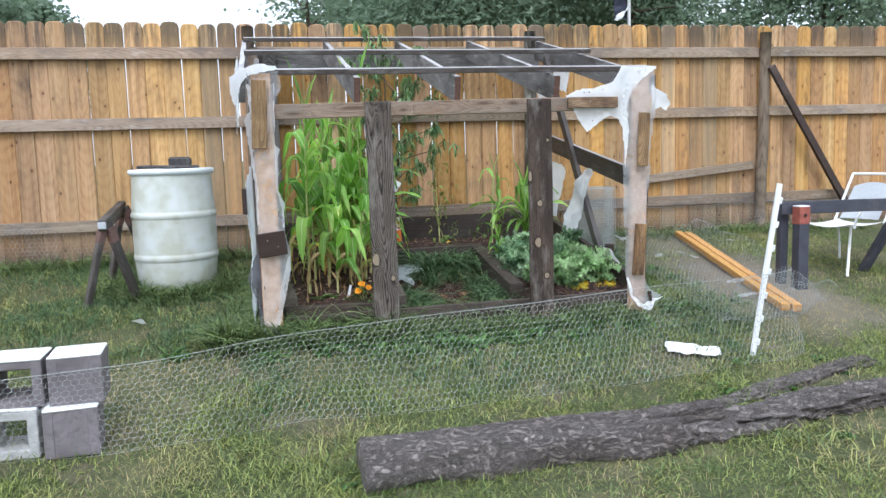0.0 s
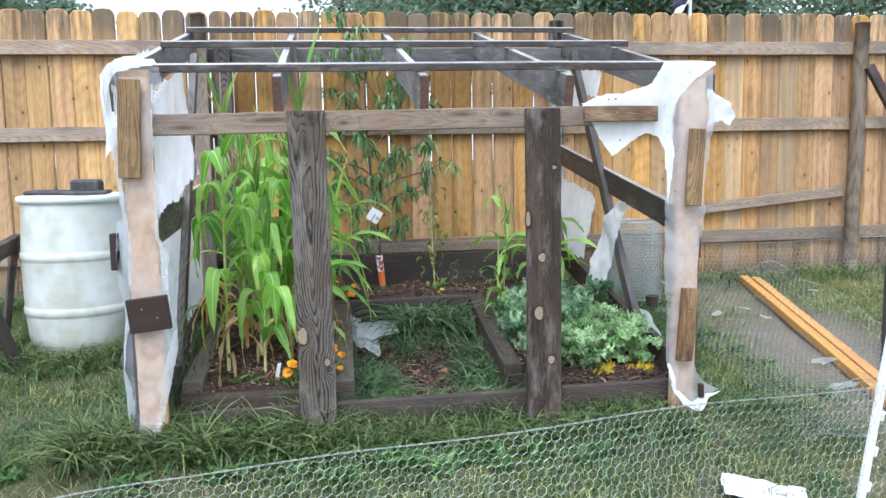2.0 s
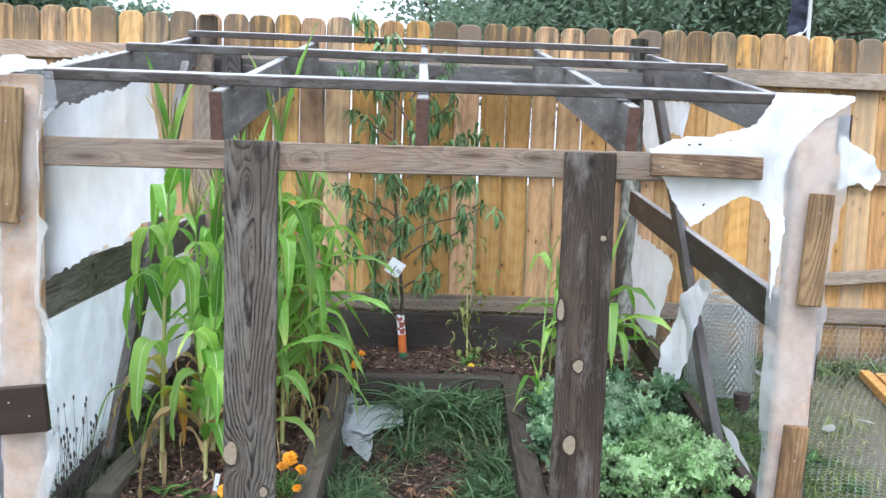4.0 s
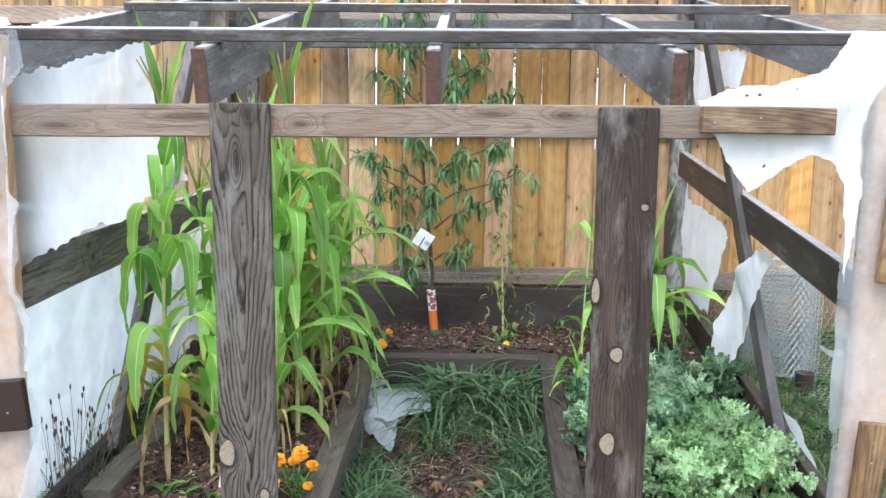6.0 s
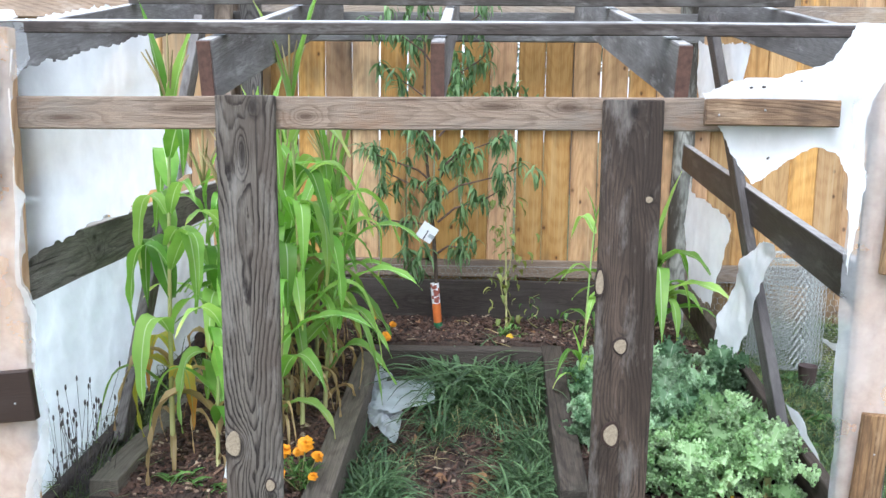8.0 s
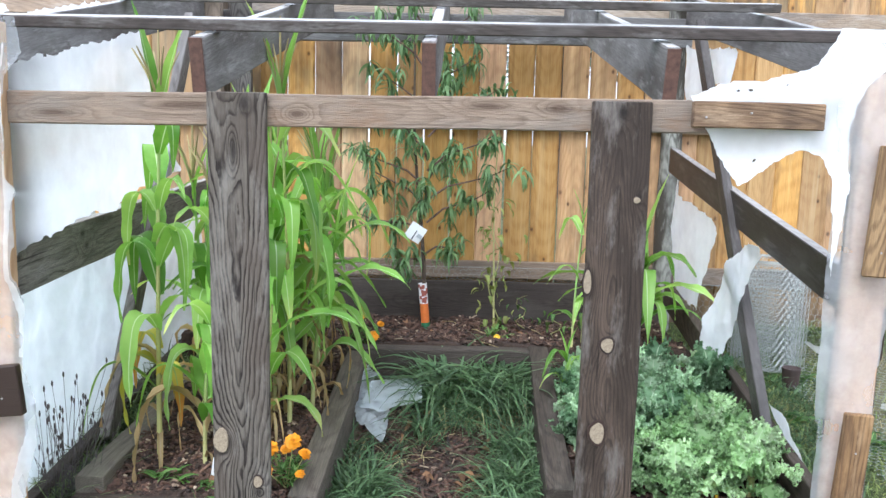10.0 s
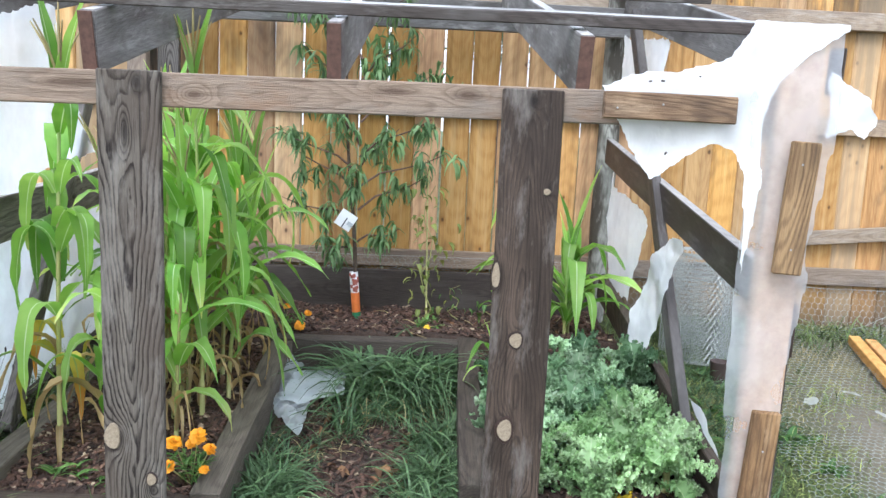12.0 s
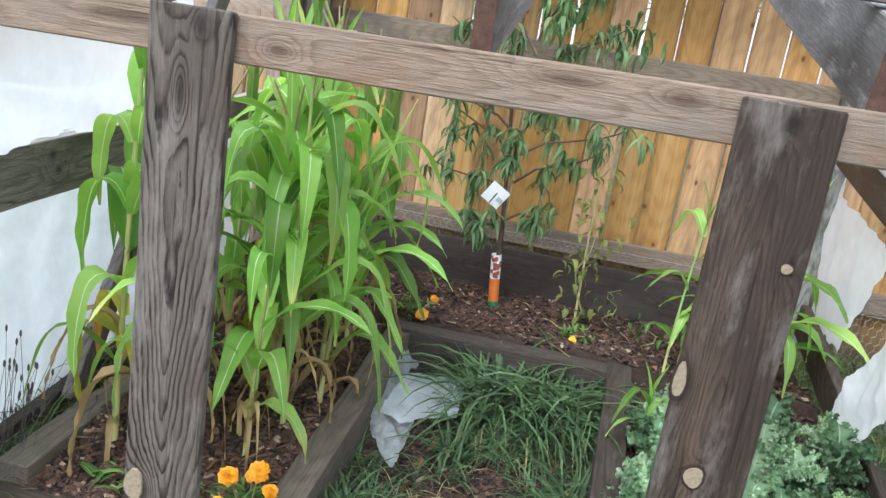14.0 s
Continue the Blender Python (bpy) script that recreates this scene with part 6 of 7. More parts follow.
# ---- peach sapling ----
px0, py0 = 0.075, 6.62
pz0 = bed_z(py0) - 0.03
peach = thing("peach_tree", (px0, py0, pz0), "slender peach sapling with drooping dark green leaves", "tree")
trunk_pts = [(px0 + 0.012 * math.sin(k * 0.9) - 0.01 * k, py0 + 0.01 * math.cos(k * 1.3), pz0 + 1.62 * k / 9) for k in range(10)]
tube("trunk", trunk_pts, [0.011 - 0.0008 * k for k in range(10)], M_BARK, peach, 7)
leaf_shapes = [blade(length=R.uniform(0.08, 0.115), width=R.uniform(0.013, 0.018), e0=R.uniform(-0.2, 0.5), curl=R.uniform(0.9, 1.9), segs=5, fold=0.35, base_w=0.25, sharp=2.2) for _ in range(6)]
spots = []
# each limb: height on the trunk, bearing, length, rise
BRANCHES = ((0.34, 205, 0.20, 0.35), (0.40, 335, 0.22, 0.35), (0.50, 190, 0.36, 0.30), (0.55, 20, 0.34, 0.55), (0.62, 150, 0.40, 0.62), (0.66, -20, 0.42, 0.45), (0.72, 200, 0.42, 0.55), (0.75, 60, 0.35, 0.6), (0.80, 330, 0.38, 0.55), (0.90, 165, 0.36, 0.75), (0.96, 10, 0.34, 0.8),
         (1.05, 210, 0.30, 0.9), (1.15, 30, 0.28, 0.9), (1.25, 175, 0.30, 1.0), (1.35, 340, 0.24, 1.0), (0.6, 270, 0.3, 0.5), (0.85, 250, 0.3, 0.6), (1.1, 290, 0.26, 0.8), (1.42, 190, 0.28, 1.2))
for h, bearing, ln, rise in BRANCHES:
    a = radians(bearing)
    base = Vector((px0, py0, pz0 + h))
    pts = [base + Vector((math.cos(a) * ln * t, math.sin(a) * ln * 0.55 * t, rise * ln * t * (1.25 - 0.4 * t) + 0.015 * math.sin(t * 7))) for t in (0, 0.25, 0.5, 0.75, 1.0)]
    tube("limb", pts, [0.0062, 0.005, 0.004, 0.003, 0.0016], M_TWIG, peach, 5)
    for k in range(7):
        # a drooping tuft of leaves at each bud
        t = 1.0 - 0.11 * k - R.uniform(0, 0.05)
        bud = pts[0].lerp(pts[-1], t) + Vector((R.gauss(0, 0.03), R.gauss(0, 0.03), R.gauss(0.01, 0.03)))
        for _ in range(10):
            p = bud + Vector((R.gauss(0, 0.008), R.gauss(0, 0.008), R.gauss(0, 0.012)))
            spots.append((R.randrange(6), Matrix.Translation(p) @ pose(0, 0, 0, R.uniform(-25, 25), R.uniform(5, 65), R.uniform(0, 360)) @ Matrix.Scale(R.uniform(0.7, 1.15), 4)))
for k in range(44):
    p = Vector((px0 - 0.08, py0, pz0 + 1.62)) + Vector((R.gauss(0, 0.05), R.gauss(0, 0.04), R.uniform(-0.3, 0.08)))
    spots.append((R.randrange(6), Matrix.Translation(p) @ pose(0, 0, 0, R.uniform(-25, 25), R.uniform(10, 60), R.uniform(0, 360))))
scatter("crown", leaf_shapes, spots, M_PEACH, peach, smooth=True)
tag = thing("plant_tag", (0.04, 6.50, 0.80), "white printed plant tag tied to the sapling", "tag")
part("card", box_bm(0.080, 0.002, 0.080, 0.0006), M_PAPER, tag, "", pose(0.032, 6.47, 0.867, 8, 32, 8))
part("print_bar", box_bm(0.075, 0.0012, 0.005, 0.0003), M_NAVY, tag, "", pose(0.032, 6.468, 0.867, 8, -58, 8))
for dx, dz in ((-0.020, 0.013), (0.018, -0.018)):
    part("print_bar", box_bm(0.025, 0.0012, 0.018, 0.0003), M_MESHGREY, tag, "", pose(0.032 + dx, 6.468, 0.867 + dz, 8, 32, 8))
wrap = thing("trunk_guard", (px0, py0, pz0), "printed cardboard trunk guard in white, orange and green", "guard")
for nm, z0, z1, mt in (("green_band", 0.0, 0.06, M_GREENBASE), ("orange_band", 0.06, 0.155, M_ORANGE), ("white_band", 0.155, 0.255, M_PAPER)):
    lathe(nm, [(0.0205, z0 - 0.01 if z0 else -0.02), (0.021, z1)], mt, wrap, 16, m=pose(px0 + 0.012, py0, pz0, 0, -5.5, 0), closed=False)
for k in range(18):
    a = -1.57 + R.uniform(-1.1, 1.1)
    z = R.uniform(0.165, 0.245)
    part("print_patch", box_bm(0.004, 0.013, 0.016, 0.001), M_REDCAP, wrap, "", pose(px0 + 0.012, py0, pz0, 0, -5.5, 0) @ pose(0, 0, 0, 0, 0, math.degrees(a)) @ pose(0.0205, 0, z))


# ---- vines and small plants at the back ----
def vine(x, y, height, n, label, material, spread=0.05, droop=True):
    z = bed_z(y) - 0.03
    ob = thing("vine_plant", (x, y, z), label, "plant")
    pts = [(x + 0.03 * math.sin(k * 1.7), y + 0.02 * math.cos(k), z + height * k / 8) for k in range(9)]
    tube("stem", pts, [0.004 - 0.0003 * k for k in range(9)], M_STALK, ob, 5)
    shapes = [blade(length=0.045, width=0.022, e0=0.3, curl=1.6, segs=4, base_w=0.6, sharp=1.8, fold=0.3) for _ in range(3)]
    sp = []
    for k in range(n):
        h = R.uniform(0.05, 1.0) * height
        p = Vector((x + 0.03 * math.sin(h / height * 8 * 1.7) + R.gauss(0, spread), y + R.gauss(0, spread * 0.7), z + h))
        sp.append((R.randrange(3), Matrix.Translation(p) @ pose(0, 0, 0, R.uniform(-20, 20), R.uniform(0, 50), R.uniform(0, 360)) @ Matrix.Scale(R.uniform(0.7, 1.4), 4)))
    scatter("foliage", shapes, sp, material, ob, smooth=True)


vine(0.41, 6.62, 0.68, 85, "thin yellowing vine climbing towards the fence", M_VINE)
vine(0.55, 6.66, 0.20, 16, "small bushy pepper plant in the mulch", M_WEED, 0.05)
vine(0.70, 6.45, 0.16, 12, "small leafy seedling in the mulch", M_WEED, 0.06)
vine(0.93, 6.55, 0.26, 20, "small leafy plant at the back of the bed", M_WEED, 0.07)
shoot = thing("peach_shoot", (0.42, 6.66, 0.5), "tall thin green shoot with a drooping leafy top", "plant")
tube("stem", [(0.42, 6.66, bed_z(6.66) - 0.03), (0.40, 6.68, 1.0), (0.42, 6.66, 1.55)], [0.005, 0.004, 0.002], M_STALK, shoot, 5)
scatter("foliage", leaf_shapes, [(R.randrange(6), Matrix.Translation((0.42 + R.gauss(0, 0.05), 6.66 + R.gauss(0, 0.03), R.uniform(1.45, 1.62))) @ pose(0, 0, 0, 0, R.uniform(10, 60), R.uniform(0, 360))) for _ in range(34)], M_PEACH, shoot, smooth=True)


# ---- kale ----
def kale_leaf(material, length, width, seed, e0, curl):
    """A stalk and a lobed blade whose margin is crimped into frills."""
    rr = random.Random(int(seed * 1000))
    v, f, uv, spine = [], [], [], []
    rows, half, x, z = 26, 4, 0.0, 0.0
    lobe = [rr.uniform(0, 6), rr.uniform(0, 6)]
    for i in range(rows + 1):
        s = i / rows
        ang = e0 - curl * s ** 1.3
        x += length / rows * math.cos(ang) * (i > 0)
        z += length / rows * math.sin(ang) * (i > 0)
        t = max(0.0, (s - 0.24) / 0.76)
        spine.append(Vector((x, 0, z)))
        for k in range(-half, half + 1):
            c = k / half
            w = 0.005 if t <= 0 else 0.005 + width * 0.5 * math.sin(math.pi * min(1.0, 0.1 + t * 0.86)) ** 0.6 * (0.8 + 0.34 * math.sin(t * 17 + lobe[k > 0]))
            crimp = 0.0 if t <= 0 else (0.012 * (1 if i % 2 else -1) * rr.uniform(0.3, 1.3) + 0.012 * math.sin(t * 9 + lobe[k > 0])) * abs(c)
            lift = 0.30 * w * abs(c) + crimp
            v.append((x - math.sin(ang) * lift + rr.gauss(0, 0.0015) * abs(c), c * w * (1 + 0.12 * rr.uniform(-1, 1) * abs(c)), z + math.cos(ang) * lift))
            uv.append((0.5 + 0.5 * c, 0.25 + 0.6 * abs(c) * (t > 0)))
    n = 2 * half + 1
    f = [(i * n + k, i * n + k + 1, (i + 1) * n + k + 1, (i + 1) * n + k) for i in range(rows) for k in range(n - 1)]
    # loose curls along the margin
    for k in range(190):
        i = rr.randrange(8, rows + 1)
        side = rr.choice((0, 0, 1, n - 2, n - 1, n - 1))
        m = Matrix.Translation(Vector(v[i * n + side]) + Vector((rr.gauss(0, 0.002), 0, rr.gauss(0.003, 0.004)))) @ pose(0, 0, 0, rr.uniform(-80, 80), rr.uniform(-80, 80), rr.uniform(0, 360))
        size, base, ph = rr.uniform(0.004, 0.008), len(v), rr.uniform(0, 6)
        for j in range(2):
            for q in range(4):
                v.append(m @ Vector(((q / 3 - 0.5) * 2 * size, (j - 0.5) * size * 1.2, size * 0.6 * math.sin(q * 2.1 + j * 1.9 + ph))))
                uv.append((0.2, rr.uniform(0.35, 0.95)))
        f += [(base + q, base + q + 1, base + 5 + q, base + 4 + q) for q in range(3)]
    me = mesh_of("kale_leaf", v, f, uv, True)
    me.materials.append(material)
    return me


def kale_set(material):
    return [kale_leaf(material, R.uniform(0.13, 0.18), R.uniform(0.08, 0.105), R.uniform(0, 9), R.uniform(0.7, 1.2), R.uniform(1.0, 1.9)) for _ in range(7)]


KALE_BLUE, KALE_GREEN = kale_set(M_KALE), kale_set(M_KALEGREEN)
KALE_YEL = kale_leaf(M_KALEYEL, 0.16, 0.11, 2.0, 0.5, 1.6)


def kale(x, y, n, meshes, size, label):
    z = bed_z(y) - 0.085
    ob = thing("kale_plant", (x, y, z), label, "kale plant", "kale in the raised bed")
    tube("stem", [(x, y, z), (x, y, z + 0.1 * size)], [0.014, 0.011], M_STALK, ob, 7)
    for k in range(n):
        me = R.choice(meshes)
        up = 0.02 + 0.13 * k / n
        part("leaf", me, M_KALE, ob, "", Matrix.Translation((x, y, z + up * size)) @ pose(0, 0, 0, 0, -28 * k / n, k * 137.5 + R.uniform(-25, 25)) @ Matrix.Scale(size * R.uniform(0.8, 1.1), 4))
    return ob


KALES = []
B_L, G_L = "bushy blue-green curly kale plant", "bushy bright green curly kale plant"
for j in range(6):
    for i in range(4):
        x, y = 0.70 + 0.155 * i + R.uniform(-0.04, 0.04) + 0.04 * (j % 2), 5.08 + 0.162 * j + R.uniform(-0.04, 0.04)
        bright = x - 0.95 + 0.5 * (5.4 - y) + R.uniform(-0.12, 0.12) > 0
        KALES.append(kale(x, y, 12, KALE_GREEN if bright else KALE_BLUE, R.uniform(0.68, 1.0), G_L if bright else B_L))
for x, y in ((0.99, 5.00), (1.16, 4.97)):
    near = min(KALES, key=lambda ob: (PLACE[ob.name].translation.xy - Vector((x, y + 0.08))).length)
    for k in range(2):
        part("leaf", KALE_YEL, M_KALEYEL, near, "yellowed curly leaf", Matrix.Translation((x + 0.02 * (k - 1), y + 0.07, 0.228 + 0.012 * k)) @ pose(0, 0, 0, R.uniform(-20, 20), 5 * k, -90 + 28 * (k - 1)) @ Matrix.Scale(0.58, 4))


# ---- marigolds ----
def marigold(x, y, z, heads, label, petals=None):
    ob = thing("marigold", (x, y, z), label, "flower", "marigolds")
    shapes = [blade(length=0.05, width=0.012, e0=0.6, curl=0.9, segs=3, base_w=0.4) for _ in range(3)]
    sp = [(R.randrange(3), Matrix.Translation((x + R.gauss(0, 0.03), y + R.gauss(0, 0.03), z + R.uniform(0, 0.09))) @ pose(0, 0, 0, 0, R.uniform(-40, 20), R.uniform(0, 360))) for _ in range(70)]
    scatter("foliage", shapes, sp, M_WEED, ob, smooth=True)
    petal = [blade(length=0.018, width=0.017, e0=0.35, curl=0.9, segs=3, base_w=0.45, sharp=7, ripple=0.12, fold=-0.2)]
    for dx, dy, dz, r in heads:
        tube("stem", [(x, y, z), (x + dx * 0.6, y + dy * 0.6, z + dz * 0.6), (x + dx, y + dy, z + dz)], [0.002] * 3, M_STALK, ob, 4)
        ps = []
        face_up = pose(0, 0, 0, R.uniform(5, 40), R.uniform(-25, 25), 0)
        for ringk, (cnt, tilt, sc) in enumerate(((9, 4, 1.0), (8, -12, 0.9), (8, -26, 0.75), (6, -40, 0.55), (4, -60, 0.4))):
            for k in range(cnt):
                ps.append((0, Matrix.Translation((x + dx, y + dy, z + dz)) @ face_up @ Matrix.Translation((0, 0, 0.0012 * ringk)) @ pose(0, 0, 0, R.uniform(-25, 25), tilt + R.uniform(-14, 14), 360 * k / cnt + R.uniform(-14, 14)) @ Matrix.Scale(1.08 * r / 0.018 * sc, 4)))
        scatter("flower_head", petal, ps, petals or M_PETAL, ob, smooth=True)
    return ob


marigold(-0.27, 5.06, bed_z(5.06) - 0.04, ((-0.04, -0.03, 0.14, 0.027), (0.02, 0.0, 0.15, 0.028), (0.06, -0.02, 0.12, 0.022), (-0.05, -0.06, 0.08, 0.022), (0.05, -0.05, 0.07, 0.016), (-0.01, 0.04, 0.11, 0.02)), "clump of orange marigolds at the edge of the bed")
marigold(-0.41, 5.01, bed_z(5.01) - 0.05, ((-0.012, -0.035, 0.125, 0.025), (-0.035, -0.03, 0.085, 0.024), (0.03, -0.02, 0.10, 0.022)), "small clump of orange marigolds behind the door post")
marigold(-0.20, 6.26, bed_z(6.26) - 0.04, ((0.07, -0.05, 0.07, 0.026), (0.0, 0.05, 0.13, 0.02), (0.09, 0.06, 0.10, 0.018)), "orange marigolds beside the sapling")
marigold(0.42, 6.36, bed_z(6.36) - 0.04, ((0.0, -0.02, 0.06, 0.017),), "single small yellow marigold in the mulch", M_PETALYEL)


# ---- weeds and seed heads ----
def low_weed(name, x, y, z, n, size, label, material, category="weed", width=0.028):
    shapes = [blade(length=0.10, width=width, e0=0.7, curl=1.2, segs=4, base_w=0.3, sharp=2.0, fold=0.3, ripple=0.05) for _ in range(4)]
    sp = [(R.randrange(4), Matrix.Translation((x + R.gauss(0, 0.03 * size), y + R.gauss(0, 0.03 * size), z)) @ pose(0, 0, 0, 0, R.uniform(-35, 25), R.uniform(0, 360)) @ Matrix.Scale(size * R.uniform(0.5, 1.1), 4)) for _ in range(n)]
    return shapes, sp


rosette = []
for x, y, n, size in ((-0.63, 5.08, 26, 0.8), (-0.50, 5.05, 16, 0.5)):
    shapes, sp = low_weed("", x, y, bed_z(y) - 0.03, n, size, "", None)
    rosette += sp
scatter("rosette_weed", shapes, rosette, M_WEED, None, "low rosettes of bright green weed leaves", "weed", "stuff", smooth=True)
weeds = []
for k in range(150):
    if k < 100:
        x, y = R.gauss(-0.12, 0.5), 4.60 + R.uniform(-0.2, 0.11)
    elif k < 120:
        x, y = R.uniform(1.38, 1.95), R.uniform(4.7, 6.6)
    elif k < 134:
        x, y = R.uniform(0.5, 2.1), R.uniform(3.32, 3.62)
    else:
        x, y = R.uniform(-2.4, 2.6), R.uniform(2.9, 4.5)
    shapes, sp = low_weed("", x, y, ground_z(x, y), 20, R.uniform(0.5, 1.1) * (1.0 if k < 120 else 0.6), "", None, width=0.036)
    weeds += sp
scatter("broadleaf_weed", shapes, weeds, M_BROADLEAF, None, "low broad-leaved weeds in the grass and along the sill", "weed", "stuff", smooth=True)
dry = thing("seed_plant", (-0.93, 5.05, 0.2), "dead wiry plant with dark seed heads against the plastic", "plant")
sv2, sf2, hv, hf = [], [], [], []
for k in range(80):
    x0, y0 = -0.93 + R.gauss(0, 0.03), 5.06 + R.gauss(0, 0.07)
    z0 = ground_z(x0, y0)
    tipp = Vector((x0 + R.gauss(0.0, 0.05), y0 + R.gauss(0, 0.12), z0 + R.uniform(0.16, 0.42)))
    v, f = tube_verts([(x0, y0, z0), Vector((x0, y0, z0)).lerp(tipp, 0.5) + Vector((0, 0, 0.02)), tipp], [0.0011, 0.0009, 0.0007], 3)
    sf2 += [tuple(i + len(sv2) for i in q) for q in f]
    sv2 += v
    v, f = tube_verts([tipp, tipp + Vector((0, 0, 0.006)), tipp + Vector((0, 0, 0.014)), tipp + Vector((0, 0, 0.019))], [0.0012, 0.0033, 0.0031, 0.0012], 6)
    hf += [tuple(i + len(hv) for i in q) for q in f]
    hv += v
tagged(part("stem_spray", mesh_of("stem_spray", sv2, sf2), M_SEED, dry), kind="stuff")
tagged(part("seed_spray", mesh_of("seed_spray", hv, hf, smooth=True), M_SEED, dry), kind="stuff")
marker = thing("plant_marker", (-0.49, 5.06, bed_z(5.06)), "white plastic plant marker stuck in the soil", "marker")
part("marker", box_bm(0.016, 0.003, 0.09, 0.001), M_PAPER, marker, "", pose(-0.49, 5.06, bed_z(5.06) + 0.01, 12, 10, 10))


# ---- grass ----
def grass_patch(name, n, where, height, width, material, label, lean=0.5, curl=(0.4, 1.4), segs=3, kind="stuff", clump=0):
    shapes = [blade(length=1.0, width=width / height, e0=R.uniform(0.6, 1.45), curl=R.uniform(*curl), segs=segs, fold=0.0, base_w=0.7, sharp=1.6, twist=R.uniform(-0.8, 0.8), across=0.5) for _ in range(8)]
    arrs = [(np.array(s[0]), s[1], np.array(s[2])) for s in shapes]
    V, F, U, base = [], [], [], 0
    k = 0
    while k < n:
        x, y, sc = where()
        for _ in range(max(1, clump)):
            xx, yy = (x + R.gauss(0, 0.018), y + R.gauss(0, 0.018)) if clump else (x, y)
            a = R.uniform(0, 6.283)
            h = height * sc * R.uniform(0.55, 1.25)
            ca, sa = math.cos(a) * h, math.sin(a) * h
            v, f, u = arrs[R.randrange(8)]
            p = np.empty_like(v)
            p[:, 0] = v[:, 0] * ca - v[:, 1] * sa + xx
            p[:, 1] = v[:, 0] * sa + v[:, 1] * ca + yy
            p[:, 2] = v[:, 2] * h + ground_z(xx, yy) - 0.004
            V.append(p)
            U.append(u)
            F += [tuple(i + base for i in q) for q in f]
            base += len(v)
            k += 1
    ob = part(name, mesh_of(name, np.concatenate(V).tolist(), F, np.concatenate(U)), material)
    return tagged(ob, label, "grass", kind=kind)


def not_bed(x, y):
    return not (-1.0 < x < 1.3 and 4.8 < y < 6.9)


def lawn_spot():
    while True:
        y = 1.3 + 5.7 * R.random() ** 1.15
        x = R.uniform(-3.9, 5.0) if y > 4 else R.uniform(-3.4, 3.6)
        if R.random() > min(1.0, (y - 1.2) / 1.1) * min(1.0, (3.9 - abs(x - (0.55 if y > 4 else 0.1))) / 1.0):
            continue
        thin = noise.noise(Vector((x * 1.5, y * 1.5, 11)))
        if not_bed(x, y) and R.random() < 0.55 + 1.7 * thin + 0.5 * noise.noise(Vector((x * 4.7, y * 4.7, 21))) - 1.5 * math.exp(-((x - 2.33) / 0.36) ** 2 - ((y - 5.3) / 0.9) ** 2):
            return x, y, 0.7 + 0.5 * (noise.noise(Vector((x * 2.3, y * 2.3, 5))) + 0.5)


def dry_spot():
    while True:
        y = 2.3 + 4.4 * R.random()
        x = R.uniform(-2.8, 3.8)
        if not_bed(x, y) and noise.noise(Vector((x * 1.5, y * 1.5, 11))) < R.uniform(-0.4, 0.2):
            return x, y, 1.0


def tall_spot():
    k = R.random()
    if k < 0.15:
        x, y = R.uniform(-3.0, -1.1), 6.9 - abs(R.gauss(0, 0.12))
    elif k < 0.36:
        a = R.uniform(3.1, 6.4)
        r = 0.30 + abs(R.gauss(0, 0.10))
        x, y = bx + r * math.cos(a), by + r * math.sin(a)
    elif k < 0.84:
        x, y = -1.25 + 2.5 * R.random() ** 1.5, 4.70 + R.gauss(0, 0.07)
    elif k < 0.9:
        x, y = -1.14 + R.gauss(0, 0.04), R.uniform(4.7, 6.4)
    else:
        x, y = R.uniform(1.5, 4.5), 6.9 - abs(R.gauss(0, 0.15))
    return x, y, R.uniform(0.7, 1.2) * ((1.35 if x < -0.2 else 0.85) if 0.36 < k < 0.84 else 1.0)


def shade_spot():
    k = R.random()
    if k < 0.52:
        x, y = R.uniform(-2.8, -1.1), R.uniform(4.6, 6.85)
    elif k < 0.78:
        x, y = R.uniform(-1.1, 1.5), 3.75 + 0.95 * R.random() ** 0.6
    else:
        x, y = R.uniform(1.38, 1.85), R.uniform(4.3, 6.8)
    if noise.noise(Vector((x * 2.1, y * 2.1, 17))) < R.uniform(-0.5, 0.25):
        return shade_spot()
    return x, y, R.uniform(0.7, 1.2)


def side_spot():
    k = R.random()
    if k < 0.6:
        return -0.94 + R.gauss(0, 0.035), R.uniform(4.78, 6.2), R.uniform(0.8, 1.3)
    if k < 0.85:
        return -0.92 + 1.4 * R.random() ** 1.5, 4.875 + R.gauss(0, 0.03), 1.0
    return R.uniform(0.66, 1.22), 4.87 + R.gauss(0, 0.03), 0.75


def path_spot():
    while True:
        x, y = R.uniform(-0.15, 0.51), R.uniform(4.90, 6.08)
        d = 0.9 * noise.noise(Vector((x * 3.3, y * 3.3, 2.2))) + 0.15 + 0.45 * (abs(x - 0.22) / 0.33) + 0.4 * (y - 5.5) - 0.95 * math.exp(-((x - 0.17) / 0.15) ** 2 - ((y - 5.25) / 0.30) ** 2)
        if d > R.uniform(0.02, 0.5) and not (-0.25 < x < 0.14 and 5.60 + 0.6 * max(0, x) < y):
            return x, y, R.uniform(0.7, 1.2) * (1.5 if y > 5.85 else 1.0)


